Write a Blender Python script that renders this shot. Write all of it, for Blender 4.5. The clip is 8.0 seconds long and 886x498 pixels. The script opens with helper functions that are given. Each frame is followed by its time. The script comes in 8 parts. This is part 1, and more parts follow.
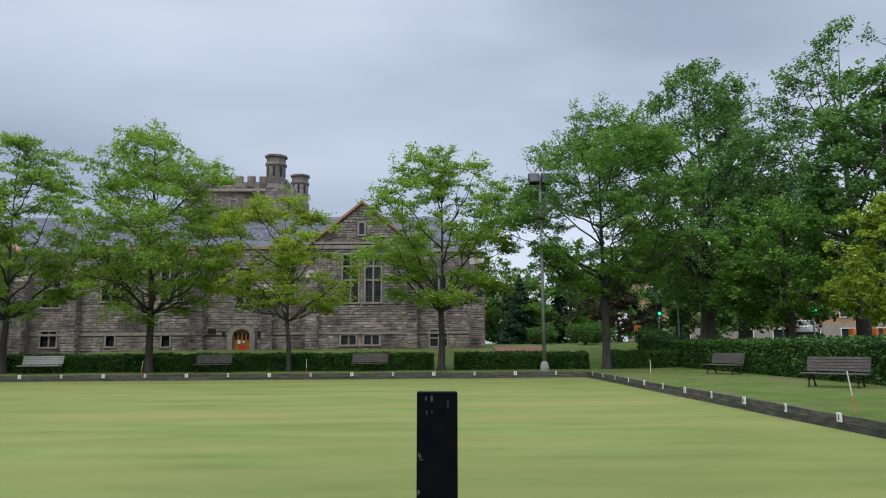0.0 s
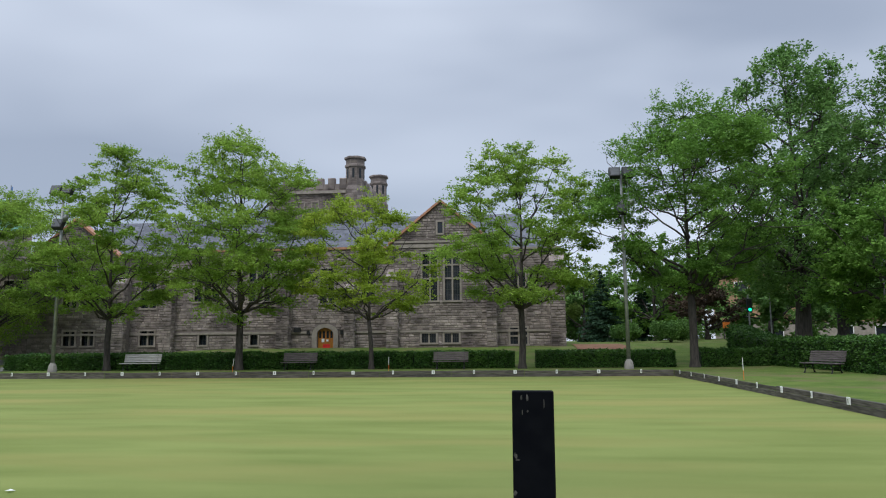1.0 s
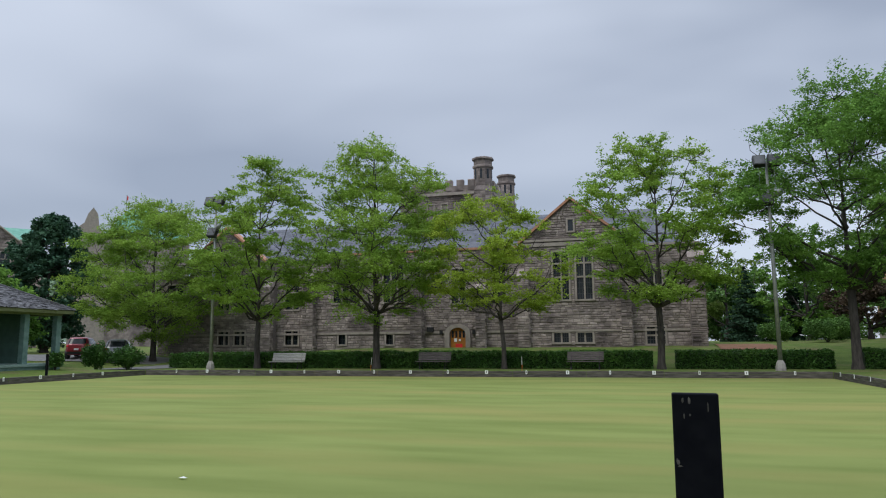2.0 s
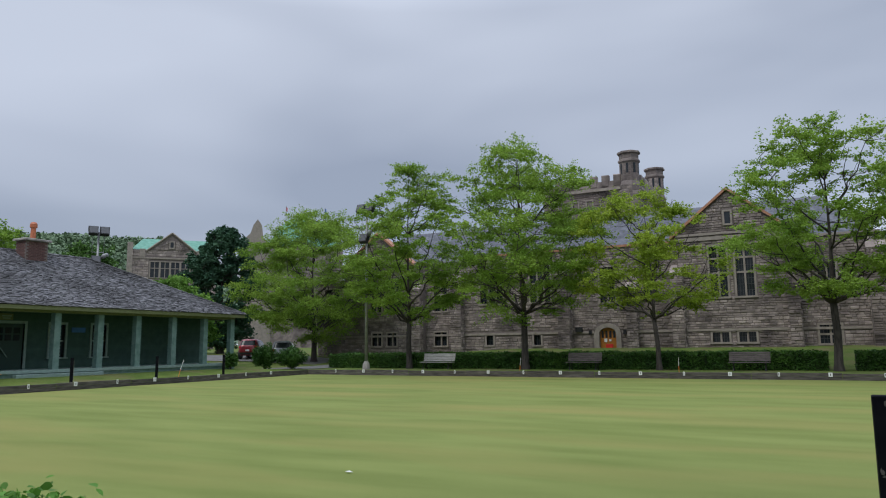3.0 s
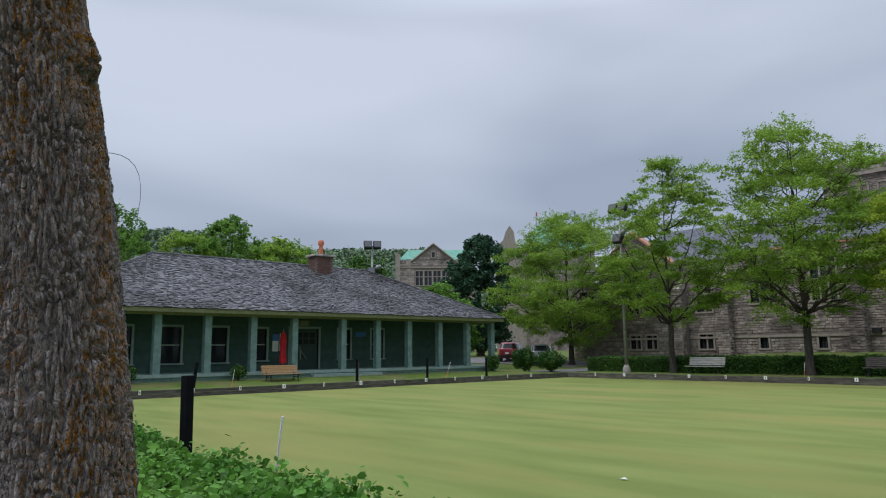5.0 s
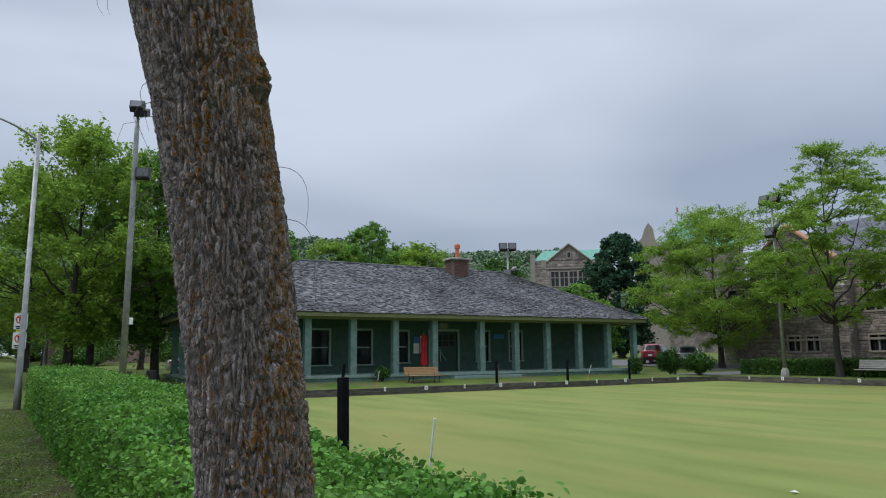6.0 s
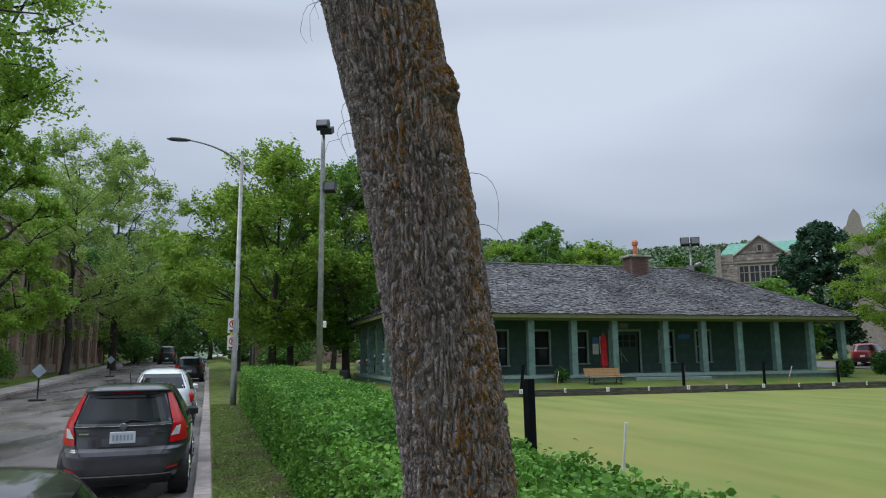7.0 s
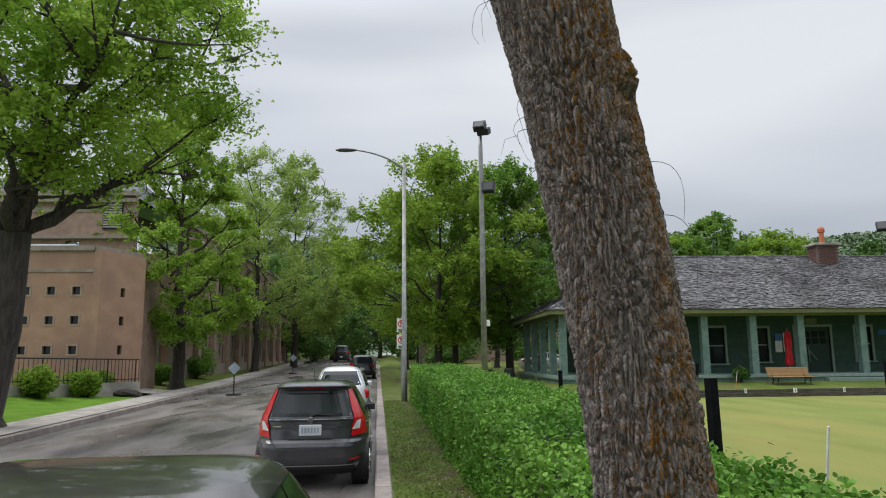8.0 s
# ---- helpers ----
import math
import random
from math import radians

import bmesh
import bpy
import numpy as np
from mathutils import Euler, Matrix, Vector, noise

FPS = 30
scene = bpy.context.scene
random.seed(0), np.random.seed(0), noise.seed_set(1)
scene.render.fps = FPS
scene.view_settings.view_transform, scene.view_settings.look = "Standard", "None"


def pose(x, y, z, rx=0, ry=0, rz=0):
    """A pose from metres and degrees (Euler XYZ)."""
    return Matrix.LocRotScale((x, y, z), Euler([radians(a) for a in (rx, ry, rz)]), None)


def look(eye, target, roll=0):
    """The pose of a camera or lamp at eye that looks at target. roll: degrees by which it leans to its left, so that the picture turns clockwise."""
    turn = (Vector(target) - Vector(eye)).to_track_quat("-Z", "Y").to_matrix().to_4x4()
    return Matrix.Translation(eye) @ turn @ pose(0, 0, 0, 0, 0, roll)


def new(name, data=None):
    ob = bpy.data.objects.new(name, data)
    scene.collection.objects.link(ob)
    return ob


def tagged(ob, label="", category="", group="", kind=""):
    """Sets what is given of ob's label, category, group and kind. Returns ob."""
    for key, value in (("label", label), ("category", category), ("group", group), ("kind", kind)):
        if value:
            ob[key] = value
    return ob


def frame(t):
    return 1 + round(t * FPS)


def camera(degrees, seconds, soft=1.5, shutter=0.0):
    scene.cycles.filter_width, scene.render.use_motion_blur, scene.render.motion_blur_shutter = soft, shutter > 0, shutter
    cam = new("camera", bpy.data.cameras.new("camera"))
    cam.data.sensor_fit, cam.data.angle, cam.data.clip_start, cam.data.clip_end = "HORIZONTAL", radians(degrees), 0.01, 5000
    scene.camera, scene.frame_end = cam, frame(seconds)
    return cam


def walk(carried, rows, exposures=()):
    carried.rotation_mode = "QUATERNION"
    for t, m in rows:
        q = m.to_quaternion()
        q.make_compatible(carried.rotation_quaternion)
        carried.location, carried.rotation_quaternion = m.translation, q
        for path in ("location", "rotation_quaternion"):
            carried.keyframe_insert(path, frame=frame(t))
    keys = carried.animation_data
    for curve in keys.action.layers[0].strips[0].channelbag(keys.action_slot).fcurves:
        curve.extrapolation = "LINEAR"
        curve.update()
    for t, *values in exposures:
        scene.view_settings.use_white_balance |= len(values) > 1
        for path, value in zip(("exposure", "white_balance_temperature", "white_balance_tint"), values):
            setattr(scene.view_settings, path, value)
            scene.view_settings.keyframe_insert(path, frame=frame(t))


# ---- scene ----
# camera and its walk
cam = camera(65.1, 8.0, soft=1.1)
CAM_ROWS = [
    (0.0, 0.028, -0.222, 1.871, -1.286, 7.814, -0.394),
    (0.5, 0.010, -0.193, 1.871, 1.323, 7.709, -0.440),
    (1.0, -0.065, -0.163, 1.873, 5.136, 7.701, -0.525),
    (1.5, -0.139, -0.140, 1.876, 10.145, 7.714, -0.467),
    (3.0, -0.292, -0.120, 1.859, 27.710, 7.942, -0.653),
    (3.5, -0.347, -0.118, 1.853, 33.523, 8.006, -0.705),
    (4.0, -0.383, -0.130, 1.852, 38.759, 8.033, -0.662),
    (5.5, -0.522, -0.174, 1.861, 53.502, 8.590, -0.563),
    (6.0, -0.569, -0.212, 1.866, 59.485, 8.672, -0.573),
    (6.5, -0.598, -0.250, 1.873, 66.643, 8.758, -0.515),
    (7.0, -0.620, -0.279, 1.876, 73.823, 8.861, -0.539),
    (7.5, -0.642, -0.318, 1.875, 80.364, 8.885, -0.533),
    (8.0, -0.658, -0.359, 1.874, 87.006, 8.856, -0.578),
]
walk(cam, [(t, pose(x, y, z, 90 + pitch, 0, yaw) @ pose(0, 0, 0, 0, 0, roll))
           for t, x, y, z, yaw, pitch, roll in CAM_ROWS],
     [(0.0, 0.18, 6500, 6), (1.5, 0.10, 6500, 6), (3.5, -0.09, 6500, 8), (4.0, -0.09, 6500, 8), (5.5, 0.03, 6500, 6), (7.0, 0.08, 6550, 5), (7.5, 0.16, 6850, 5), (8.0, 0.28, 7400, 6)])

# world: overcast sky, brighter overhead, with long grey cloud streaks
SUN_ELEV, SUN_ROT = radians(52), radians(200)
world = bpy.data.worlds.new("overcast_sky")
scene.world = world
world.use_nodes = True
wn, wl = world.node_tree.nodes, world.node_tree.links
wn.clear()


def wnode(kind, **props):
    n = wn.new(kind)
    for key, value in props.items():
        n.inputs[key].default_value = value
    return n


w_out = wn.new("ShaderNodeOutputWorld")
w_bg_sky, w_bg_cloud, w_add = wn.new("ShaderNodeBackground"), wn.new("ShaderNodeBackground"), wn.new("ShaderNodeAddShader")
w_sky = wn.new("ShaderNodeTexSky")
w_sky.sky_type, w_sky.sun_disc, w_sky.sun_elevation, w_sky.sun_rotation = "NISHITA", False, SUN_ELEV, SUN_ROT
w_bg_sky.inputs["Strength"].default_value = 0.05 * 0.3
wl.new(w_sky.outputs[0], w_bg_sky.inputs[0])
w_co = wn.new("ShaderNodeTexCoord")
w_map = wn.new("ShaderNodeMapping")
w_map.inputs["Scale"].default_value = (0.9, 0.9, 3.6)
w_map.inputs["Rotation"].default_value = (0.12, -0.1, 0.3)
wl.new(w_co.outputs["Generated"], w_map.inputs[0])
w_no = wnode("ShaderNodeTexNoise", Scale=1.15, Detail=3.0, Roughness=0.42, Distortion=0.5)
wl.new(w_map.outputs[0], w_no.inputs["Vector"])
w_ramp = wn.new("ShaderNodeValToRGB")
w_ramp.color_ramp.elements[0].position, w_ramp.color_ramp.elements[0].color = 0.32, (0.355, 0.40, 0.52, 1)
w_ramp.color_ramp.elements[1].position, w_ramp.color_ramp.elements[1].color = 0.61, (0.65, 0.70, 0.84, 1)
wl.new(w_no.outputs["Fac"], w_ramp.inputs[0])
w_sep = wn.new("ShaderNodeSeparateXYZ")
wl.new(w_co.outputs["Generated"], w_sep.inputs[0])
w_up = wn.new("ShaderNodeMapRange")
for key, value in (("From Min", 0.45), ("From Max", 1.0), ("To Min", 0.88), ("To Max", 3.3)):
    w_up.inputs[key].default_value = value
wl.new(w_sep.outputs["Z"], w_up.inputs["Value"])
wl.new(w_ramp.outputs[0], w_bg_cloud.inputs[0])
wl.new(w_up.outputs[0], w_bg_cloud.inputs["Strength"])
wl.new(w_bg_sky.outputs[0], w_add.inputs[0])
wl.new(w_bg_cloud.outputs[0], w_add.inputs[1])
wl.new(w_add.outputs[0], w_out.inputs["Surface"])

sun = new("sun", bpy.data.lights.new("sun", "SUN"))
sun.data.energy, sun.data.angle, sun.data.color = 1.0, radians(25), (1.0, 0.97, 0.92)
sun.matrix_world = look((0, 0, 60), (Vector((0, 0, 60)) - Vector((math.sin(SUN_ROT) * math.cos(SUN_ELEV), math.cos(SUN_ROT) * math.cos(SUN_ELEV), math.sin(SUN_ELEV)))))


# ---- materials ----
def material(name, c1, c2, rough=0.8, scale=2.0, detail=6.0, bump=0.0, bump_scale=20.0, metal=0.0, island=0.0, obj=0.0,
             stretch=(1, 1, 1), spec=0.4, c3=None, scale3=0.3, lo=0.35, hi=0.65, sheen=0.0, translucent=0.0):
    """Two-tone noise at one scale, stains at another, relief, and variation piece by piece."""
    m = bpy.data.materials.new(name)
    m.use_nodes = True
    n, l = m.node_tree.nodes, m.node_tree.links
    b = n["Principled BSDF"]
    b.inputs["Roughness"].default_value, b.inputs["Metallic"].default_value = rough, metal
    b.inputs["Specular IOR Level"].default_value = spec
    co = n.new("ShaderNodeTexCoord")
    mp = n.new("ShaderNodeMapping")
    mp.inputs["Scale"].default_value = stretch
    l.new(co.outputs["Object"], mp.inputs[0])
    t = n.new("ShaderNodeTexNoise")
    t.inputs["Scale"].default_value, t.inputs["Detail"].default_value = scale, detail
    l.new(mp.outputs[0], t.inputs["Vector"])
    r = n.new("ShaderNodeValToRGB")
    r.color_ramp.elements[0].position, r.color_ramp.elements[0].color = lo, (*c1, 1)
    r.color_ramp.elements[1].position, r.color_ramp.elements[1].color = hi, (*c2, 1)
    l.new(t.outputs["Fac"], r.inputs[0])
    col = r.outputs[0]
    if c3:
        t3 = n.new("ShaderNodeTexNoise")
        t3.inputs["Scale"].default_value, t3.inputs["Detail"].default_value = scale3, 4
        l.new(mp.outputs[0], t3.inputs["Vector"])
        r3 = n.new("ShaderNodeMapRange")
        r3.inputs["From Min"].default_value, r3.inputs["From Max"].default_value = 0.48, 0.68
        l.new(t3.outputs["Fac"], r3.inputs["Value"])
        mx = n.new("ShaderNodeMix")
        mx.data_type = "RGBA"
        l.new(r3.outputs[0], mx.inputs["Factor"])
        l.new(col, mx.inputs["A"])
        mx.inputs["B"].default_value = (*c3, 1)
        col = mx.outputs["Result"]
    for amount, kind, socket in ((island, "ShaderNodeNewGeometry", "Random Per Island"), (obj, "ShaderNodeObjectInfo", "Random")):
        if amount:
            g = n.new(kind)
            v = n.new("ShaderNodeMapRange")
            v.inputs["To Min"].default_value, v.inputs["To Max"].default_value = 1 - amount, 1 + amount
            l.new(g.outputs[socket], v.inputs["Value"])
            hsv = n.new("ShaderNodeHueSaturation")
            l.new(v.outputs[0], hsv.inputs["Value"])
            l.new(col, hsv.inputs["Color"])
            col = hsv.outputs[0]
    l.new(col, b.inputs["Base Color"])
    if bump:
        tb = n.new("ShaderNodeTexNoise")
        tb.inputs["Scale"].default_value, tb.inputs["Detail"].default_value = bump_scale, 6
        l.new(mp.outputs[0], tb.inputs["Vector"])
        bp = n.new("ShaderNodeBump")
        bp.inputs["Strength"].default_value, bp.inputs["Distance"].default_value = min(1.0, bump), 0.02
        l.new(tb.outputs["Fac"], bp.inputs["Height"])
        l.new(bp.outputs[0], b.inputs["Normal"])
    if translucent:
        tr = n.new("ShaderNodeBsdfTranslucent")
        ms = n.new("ShaderNodeMixShader")
        ms.inputs[0].default_value = translucent
        l.new(col, tr.inputs["Color"])
        l.new(b.outputs[0], ms.inputs[1])
        l.new(tr.outputs[0], ms.inputs[2])
        l.new(ms.outputs[0], n["Material Output"].inputs["Surface"])
    return m


def plain(name, c, rough=0.5, metal=0.0, bump=0.05, spec=0.5):
    return material(name, tuple(v * 0.9 for v in c), tuple(min(1, v * 1.1) for v in c), rough, 6.0, metal=metal, bump=bump, bump_scale=60, spec=spec)


def glass_dark(name, tint=(0.02, 0.025, 0.03)):
    m = plain(name, tint, 0.08, bump=0.0, spec=0.32)
    return m


MAT = dict(
    green=material("bowling_turf", (0.15, 0.185, 0.047), (0.205, 0.238, 0.069), 0.95, 0.9, detail=10, bump=0.35, bump_scale=60, stretch=(0.3, 1.3, 1), c3=(0.238, 0.228, 0.072), scale3=0.3, spec=0.15, lo=0.33, hi=0.67),
    lawn=material("lawn_grass", (0.075, 0.12, 0.022), (0.12, 0.165, 0.035), 0.95, 1.2, bump=0.8, bump_scale=60, c3=(0.14, 0.13, 0.055), scale3=0.5, spec=0.15),
    verge=material("verge_grass", (0.075, 0.115, 0.024), (0.125, 0.165, 0.042), 0.95, 2.5, bump=0.8, bump_scale=70, c3=(0.085, 0.065, 0.042), scale3=1.6, spec=0.15),
    earth=material("bare_earth", (0.16, 0.075, 0.04), (0.22, 0.11, 0.06), 0.95, 3, bump=0.5),
    asphalt=material("wet_asphalt", (0.115, 0.102, 0.094), (0.20, 0.18, 0.167), 0.42, 0.5, bump=0.3, bump_scale=120, c3=(0.055, 0.05, 0.048), scale3=0.6, spec=0.5, stretch=(0.5, 1.6, 1)),
    path=material("path_tarmac", (0.11, 0.105, 0.1), (0.16, 0.155, 0.15), 0.8, 2, bump=0.3, bump_scale=80),
    concrete=material("concrete", (0.30, 0.28, 0.255), (0.42, 0.39, 0.36), 0.85, 3, bump=0.3, bump_scale=60, c3=(0.22, 0.20, 0.19), scale3=0.8),
    kerb=material("kerb_stone", (0.24, 0.205, 0.19), (0.36, 0.31, 0.285), 0.85, 6, bump=0.3, bump_scale=50, obj=0.12, c3=(0.2, 0.17, 0.16), scale3=1.5),
    timber=material("weathered_timber", (0.045, 0.04, 0.035), (0.13, 0.115, 0.10), 0.85, 5, bump=0.5, bump_scale=30, obj=0.2, stretch=(0.4, 0.4, 4)),
    white=material("white_paint", (0.70, 0.70, 0.68), (0.82, 0.82, 0.80), 0.6, 8),
    orange=plain("orange_paint", (0.75, 0.20, 0.03)),
    black=material("black_paint", (0.003, 0.0035, 0.006), (0.006, 0.0065, 0.009), 0.8, 10, bump=0.1, spec=0.12),
    stone=material("grey_sandstone", (0.27, 0.222, 0.20), (0.43, 0.36, 0.325), 0.9, 1.8, bump=0.9, bump_scale=14, island=0.3, obj=0.42, c3=(0.13, 0.105, 0.10), scale3=0.5),
    mortar=material("mortar", (0.16, 0.132, 0.122), (0.22, 0.185, 0.17), 0.95, 6),
    trim=material("dressed_limestone", (0.25, 0.215, 0.185), (0.33, 0.285, 0.245), 0.85, 3, bump=0.3, bump_scale=30),
    coping=material("copper_red_coping", (0.36, 0.17, 0.10), (0.46, 0.23, 0.14), 0.7, 3, bump=0.2),
    slate=material("roof_slate", (0.085, 0.089, 0.105), (0.135, 0.14, 0.16), 0.85, 3, bump=0.3, island=0.2, obj=0.2),
    copper=material("green_copper", (0.10, 0.27, 0.20), (0.16, 0.36, 0.27), 0.7, 2, bump=0.1),
    glass=glass_dark("window_glass"),
    lead=plain("window_lead", (0.045, 0.045, 0.047)),
    oak=material("varnished_oak", (0.33, 0.12, 0.018), (0.48, 0.19, 0.03), 0.5, 6, bump=0.2, stretch=(4, 4, 0.6)),
    sage=material("green_clapboard", (0.040, 0.086, 0.070), (0.055, 0.108, 0.088), 0.7, 3, bump=0.2, island=0.08),
    sage_light=material("pale_green_shingle", (0.10, 0.175, 0.155), (0.16, 0.245, 0.22), 0.8, 4, bump=0.3, island=0.2),
    sage_trim=plain("grey_green_trim", (0.22, 0.30, 0.27)),
    fascia=plain("olive_fascia", (0.15, 0.165, 0.075)),
    shingle=material("weathered_shingle", (0.08, 0.079, 0.084), (0.19, 0.187, 0.195), 0.9, 4, bump=0.5, island=0.45, c3=(0.07, 0.068, 0.07), scale3=0.4),
    door_green=plain("dark_green_door", (0.018, 0.05, 0.042)),
    brick=material("red_brown_brick", (0.10, 0.055, 0.05), (0.155, 0.085, 0.075), 0.9, 5, bump=0.4, bump_scale=25, obj=0.2, island=0.2),
    terracotta=plain("terracotta", (0.50, 0.15, 0.07)),
    red=material("red_canvas", (0.62, 0.02, 0.03), (0.78, 0.03, 0.045), 0.7, 6, bump=0.2),
    steel=material("galvanised_steel", (0.25, 0.255, 0.25), (0.35, 0.355, 0.35), 0.5, 5, metal=0.6, bump=0.05),
    dark_metal=plain("dark_metal", (0.03, 0.03, 0.032), 0.5, 0.5),
    lens=plain("lamp_lens", (0.06, 0.062, 0.066), 0.25, bump=0.0),
    bench_grey=material("silvered_wood", (0.30, 0.29, 0.27), (0.42, 0.41, 0.385), 0.8, 6, bump=0.3, stretch=(0.5, 4, 4)),
    bench_dark=material("dark_wood", (0.07, 0.058, 0.055), (0.12, 0.10, 0.095), 0.75, 6, bump=0.3, stretch=(0.5, 4, 4)),
    bench_tan=material("oiled_wood", (0.27, 0.15, 0.06), (0.40, 0.24, 0.10), 0.7, 6, bump=0.3, stretch=(4, 0.5, 4)),
    cast_iron=plain("cast_iron", (0.012, 0.012, 0.013), 0.5),
    bark=material("tree_bark", (0.036, 0.031, 0.028), (0.075, 0.064, 0.056), 0.95, 4, bump=0.8, bump_scale=12, stretch=(3, 3, 0.6)),
    annex_lawn=material("bright_lawn", (0.085, 0.19, 0.015), (0.13, 0.25, 0.028), 0.95, 2.0, bump=0.8, bump_scale=60, spec=0.15),
    leaf_lime=material("locust_leaf", (0.175, 0.30, 0.042), (0.295, 0.425, 0.072), 0.75, 0.5, island=0.3, spec=0.2, translucent=0.42),
    leaf_yellow=material("young_leaf", (0.235, 0.34, 0.035), (0.36, 0.45, 0.06), 0.75, 0.5, island=0.3, spec=0.2, translucent=0.42),
    leaf_mid=material("maple_leaf", (0.115, 0.235, 0.042), (0.195, 0.345, 0.066), 0.75, 0.5, island=0.32, spec=0.2, translucent=0.38),
    leaf_street=material("street_tree_leaf", (0.20, 0.35, 0.05), (0.33, 0.48, 0.085), 0.75, 0.5, island=0.3, spec=0.2, translucent=0.46),
    leaf_maple=material("street_maple_leaf", (0.10, 0.205, 0.052), (0.175, 0.31, 0.078), 0.7, 0.5, island=0.32, spec=0.25, translucent=0.3),
    leaf_dark=material("dark_leaf", (0.078, 0.165, 0.04), (0.13, 0.24, 0.055), 0.75, 0.5, island=0.3, spec=0.2, translucent=0.2),
    leaf_pale=material("pale_spring_leaf", (0.25, 0.36, 0.09), (0.36, 0.47, 0.14), 0.75, 0.5, island=0.3, spec=0.2, translucent=0.42),
    # paled and greyed: distance haze is put into this leaf colour
    leaf_hazed=material("hazed_woods_leaf", (0.14, 0.2, 0.12), (0.18, 0.25, 0.15), 0.9, 0.02, island=0.14, spec=0.1),
    leaf_blue=material("blue_green_leaf", (0.034, 0.085, 0.048), (0.062, 0.13, 0.07), 0.75, 0.5, island=0.3, spec=0.2, translucent=0.12),
    needle=material("conifer_needle", (0.018, 0.048, 0.026), (0.040, 0.082, 0.042), 0.8, 1, island=0.3, spec=0.2),
    leaf_rust=material("purple_leaf", (0.06, 0.045, 0.03), (0.10, 0.07, 0.045), 0.8, 1, island=0.3, spec=0.2, translucent=0.2),
    hedge=material("hedge_leaf", (0.035, 0.10, 0.016), (0.075, 0.165, 0.026), 0.6, 0.9, island=0.35, spec=0.3, translucent=0.2),
    hedge_near=material("near_hedge_leaf", (0.085, 0.225, 0.03), (0.17, 0.345, 0.056), 0.6, 0.8, island=0.42, spec=0.25, translucent=0.28),
    blade=material("grass_blade", (0.105, 0.17, 0.03), (0.165, 0.235, 0.052), 0.8, 2, island=0.3, spec=0.2, translucent=0.4, c3=(0.20, 0.17, 0.09), scale3=1.3),
    # near-black green: the shade between hedge leaves is put into this colour
    hedge_core=material("hedge_inner_shade", (0.012, 0.028, 0.008), (0.025, 0.05, 0.012), 0.95, 6, bump=0.5),
    # greyed green, with the same haze put into the hill's colour
    hill=material("hazed_wooded_hill", (0.085, 0.13, 0.08), (0.13, 0.18, 0.11), 0.95, 0.04, bump=1.0, bump_scale=0.15),
    tan_trim=material("buff_stone", (0.32, 0.24, 0.18), (0.40, 0.30, 0.23), 0.85, 4, bump=0.2),
    tan_brick=material("buff_brick", (0.37, 0.225, 0.155), (0.45, 0.285, 0.20), 0.9, 1.5, bump=0.3, bump_scale=30, c3=(0.32, 0.205, 0.155), scale3=0.4),
    brown_brick=material("brown_brick", (0.26, 0.18, 0.142), (0.345, 0.24, 0.192), 0.9, 2, bump=0.4, bump_scale=30, island=0.15),
    apt_brick=material("orange_brick", (0.34, 0.20, 0.12), (0.42, 0.26, 0.16), 0.9, 1, bump=0.2),
    rubber=plain("tyre_rubber", (0.012, 0.012, 0.013), 0.8),
    rim=plain("wheel_alloy", (0.42, 0.42, 0.44), 0.35, 0.8, bump=0),
    car_glass=glass_dark("car_glass", (0.012, 0.016, 0.018)),
    tail=plain("tail_lamp_red", (0.55, 0.01, 0.015), 0.15, bump=0),
    clear_lamp=plain("clear_lamp", (0.6, 0.6, 0.6), 0.15, bump=0),
    plate=plain("number_plate", (0.6, 0.62, 0.66), 0.4, bump=0),
    chrome=plain("chrome", (0.7, 0.7, 0.72), 0.12, 1.0, bump=0),
    trim_black=plain("black_plastic", (0.015, 0.015, 0.016), 0.6),
    sign_red=plain("sign_red", (0.6, 0.02, 0.02)),
    sign_blue=plain("sign_blue", (0.05, 0.16, 0.42)),
    sign_yellow=plain("sign_yellow", (0.7, 0.7, 0.05)),
    sign_grey=plain("sign_back", (0.3, 0.36, 0.42)),
    dark=plain("dark_inside", (0.01, 0.01, 0.01), 0.9),
)


def wet_patches(m):
    """Lets the gloss of the asphalt change from wet to drying patches."""
    n, l = m.node_tree.nodes, m.node_tree.links
    co = n.new("ShaderNodeTexCoord")
    mp = n.new("ShaderNodeMapping")
    mp.inputs["Scale"].default_value = (0.25, 0.8, 1)
    t = n.new("ShaderNodeTexNoise")
    t.inputs["Scale"].default_value, t.inputs["Detail"].default_value, t.inputs["Distortion"].default_value = 0.9, 5, 0.6
    r = n.new("ShaderNodeMapRange")
    for key, value in (("From Min", 0.38), ("From Max", 0.62), ("To Min", 0.16), ("To Max", 0.75)):
        r.inputs[key].default_value = value
    l.new(co.outputs["Object"], mp.inputs[0])
    l.new(mp.outputs[0], t.inputs["Vector"])
    l.new(t.outputs["Fac"], r.inputs["Value"])
    l.new(r.outputs[0], n["Principled BSDF"].inputs["Roughness"])


wet_patches(MAT["asphalt"])


def car_paint(name, c):
    m = plain(name, c, 0.28, 0.3, bump=0, spec=0.6)
    m.node_tree.nodes["Principled BSDF"].inputs["Coat Weight"].default_value = 0.8
    return m


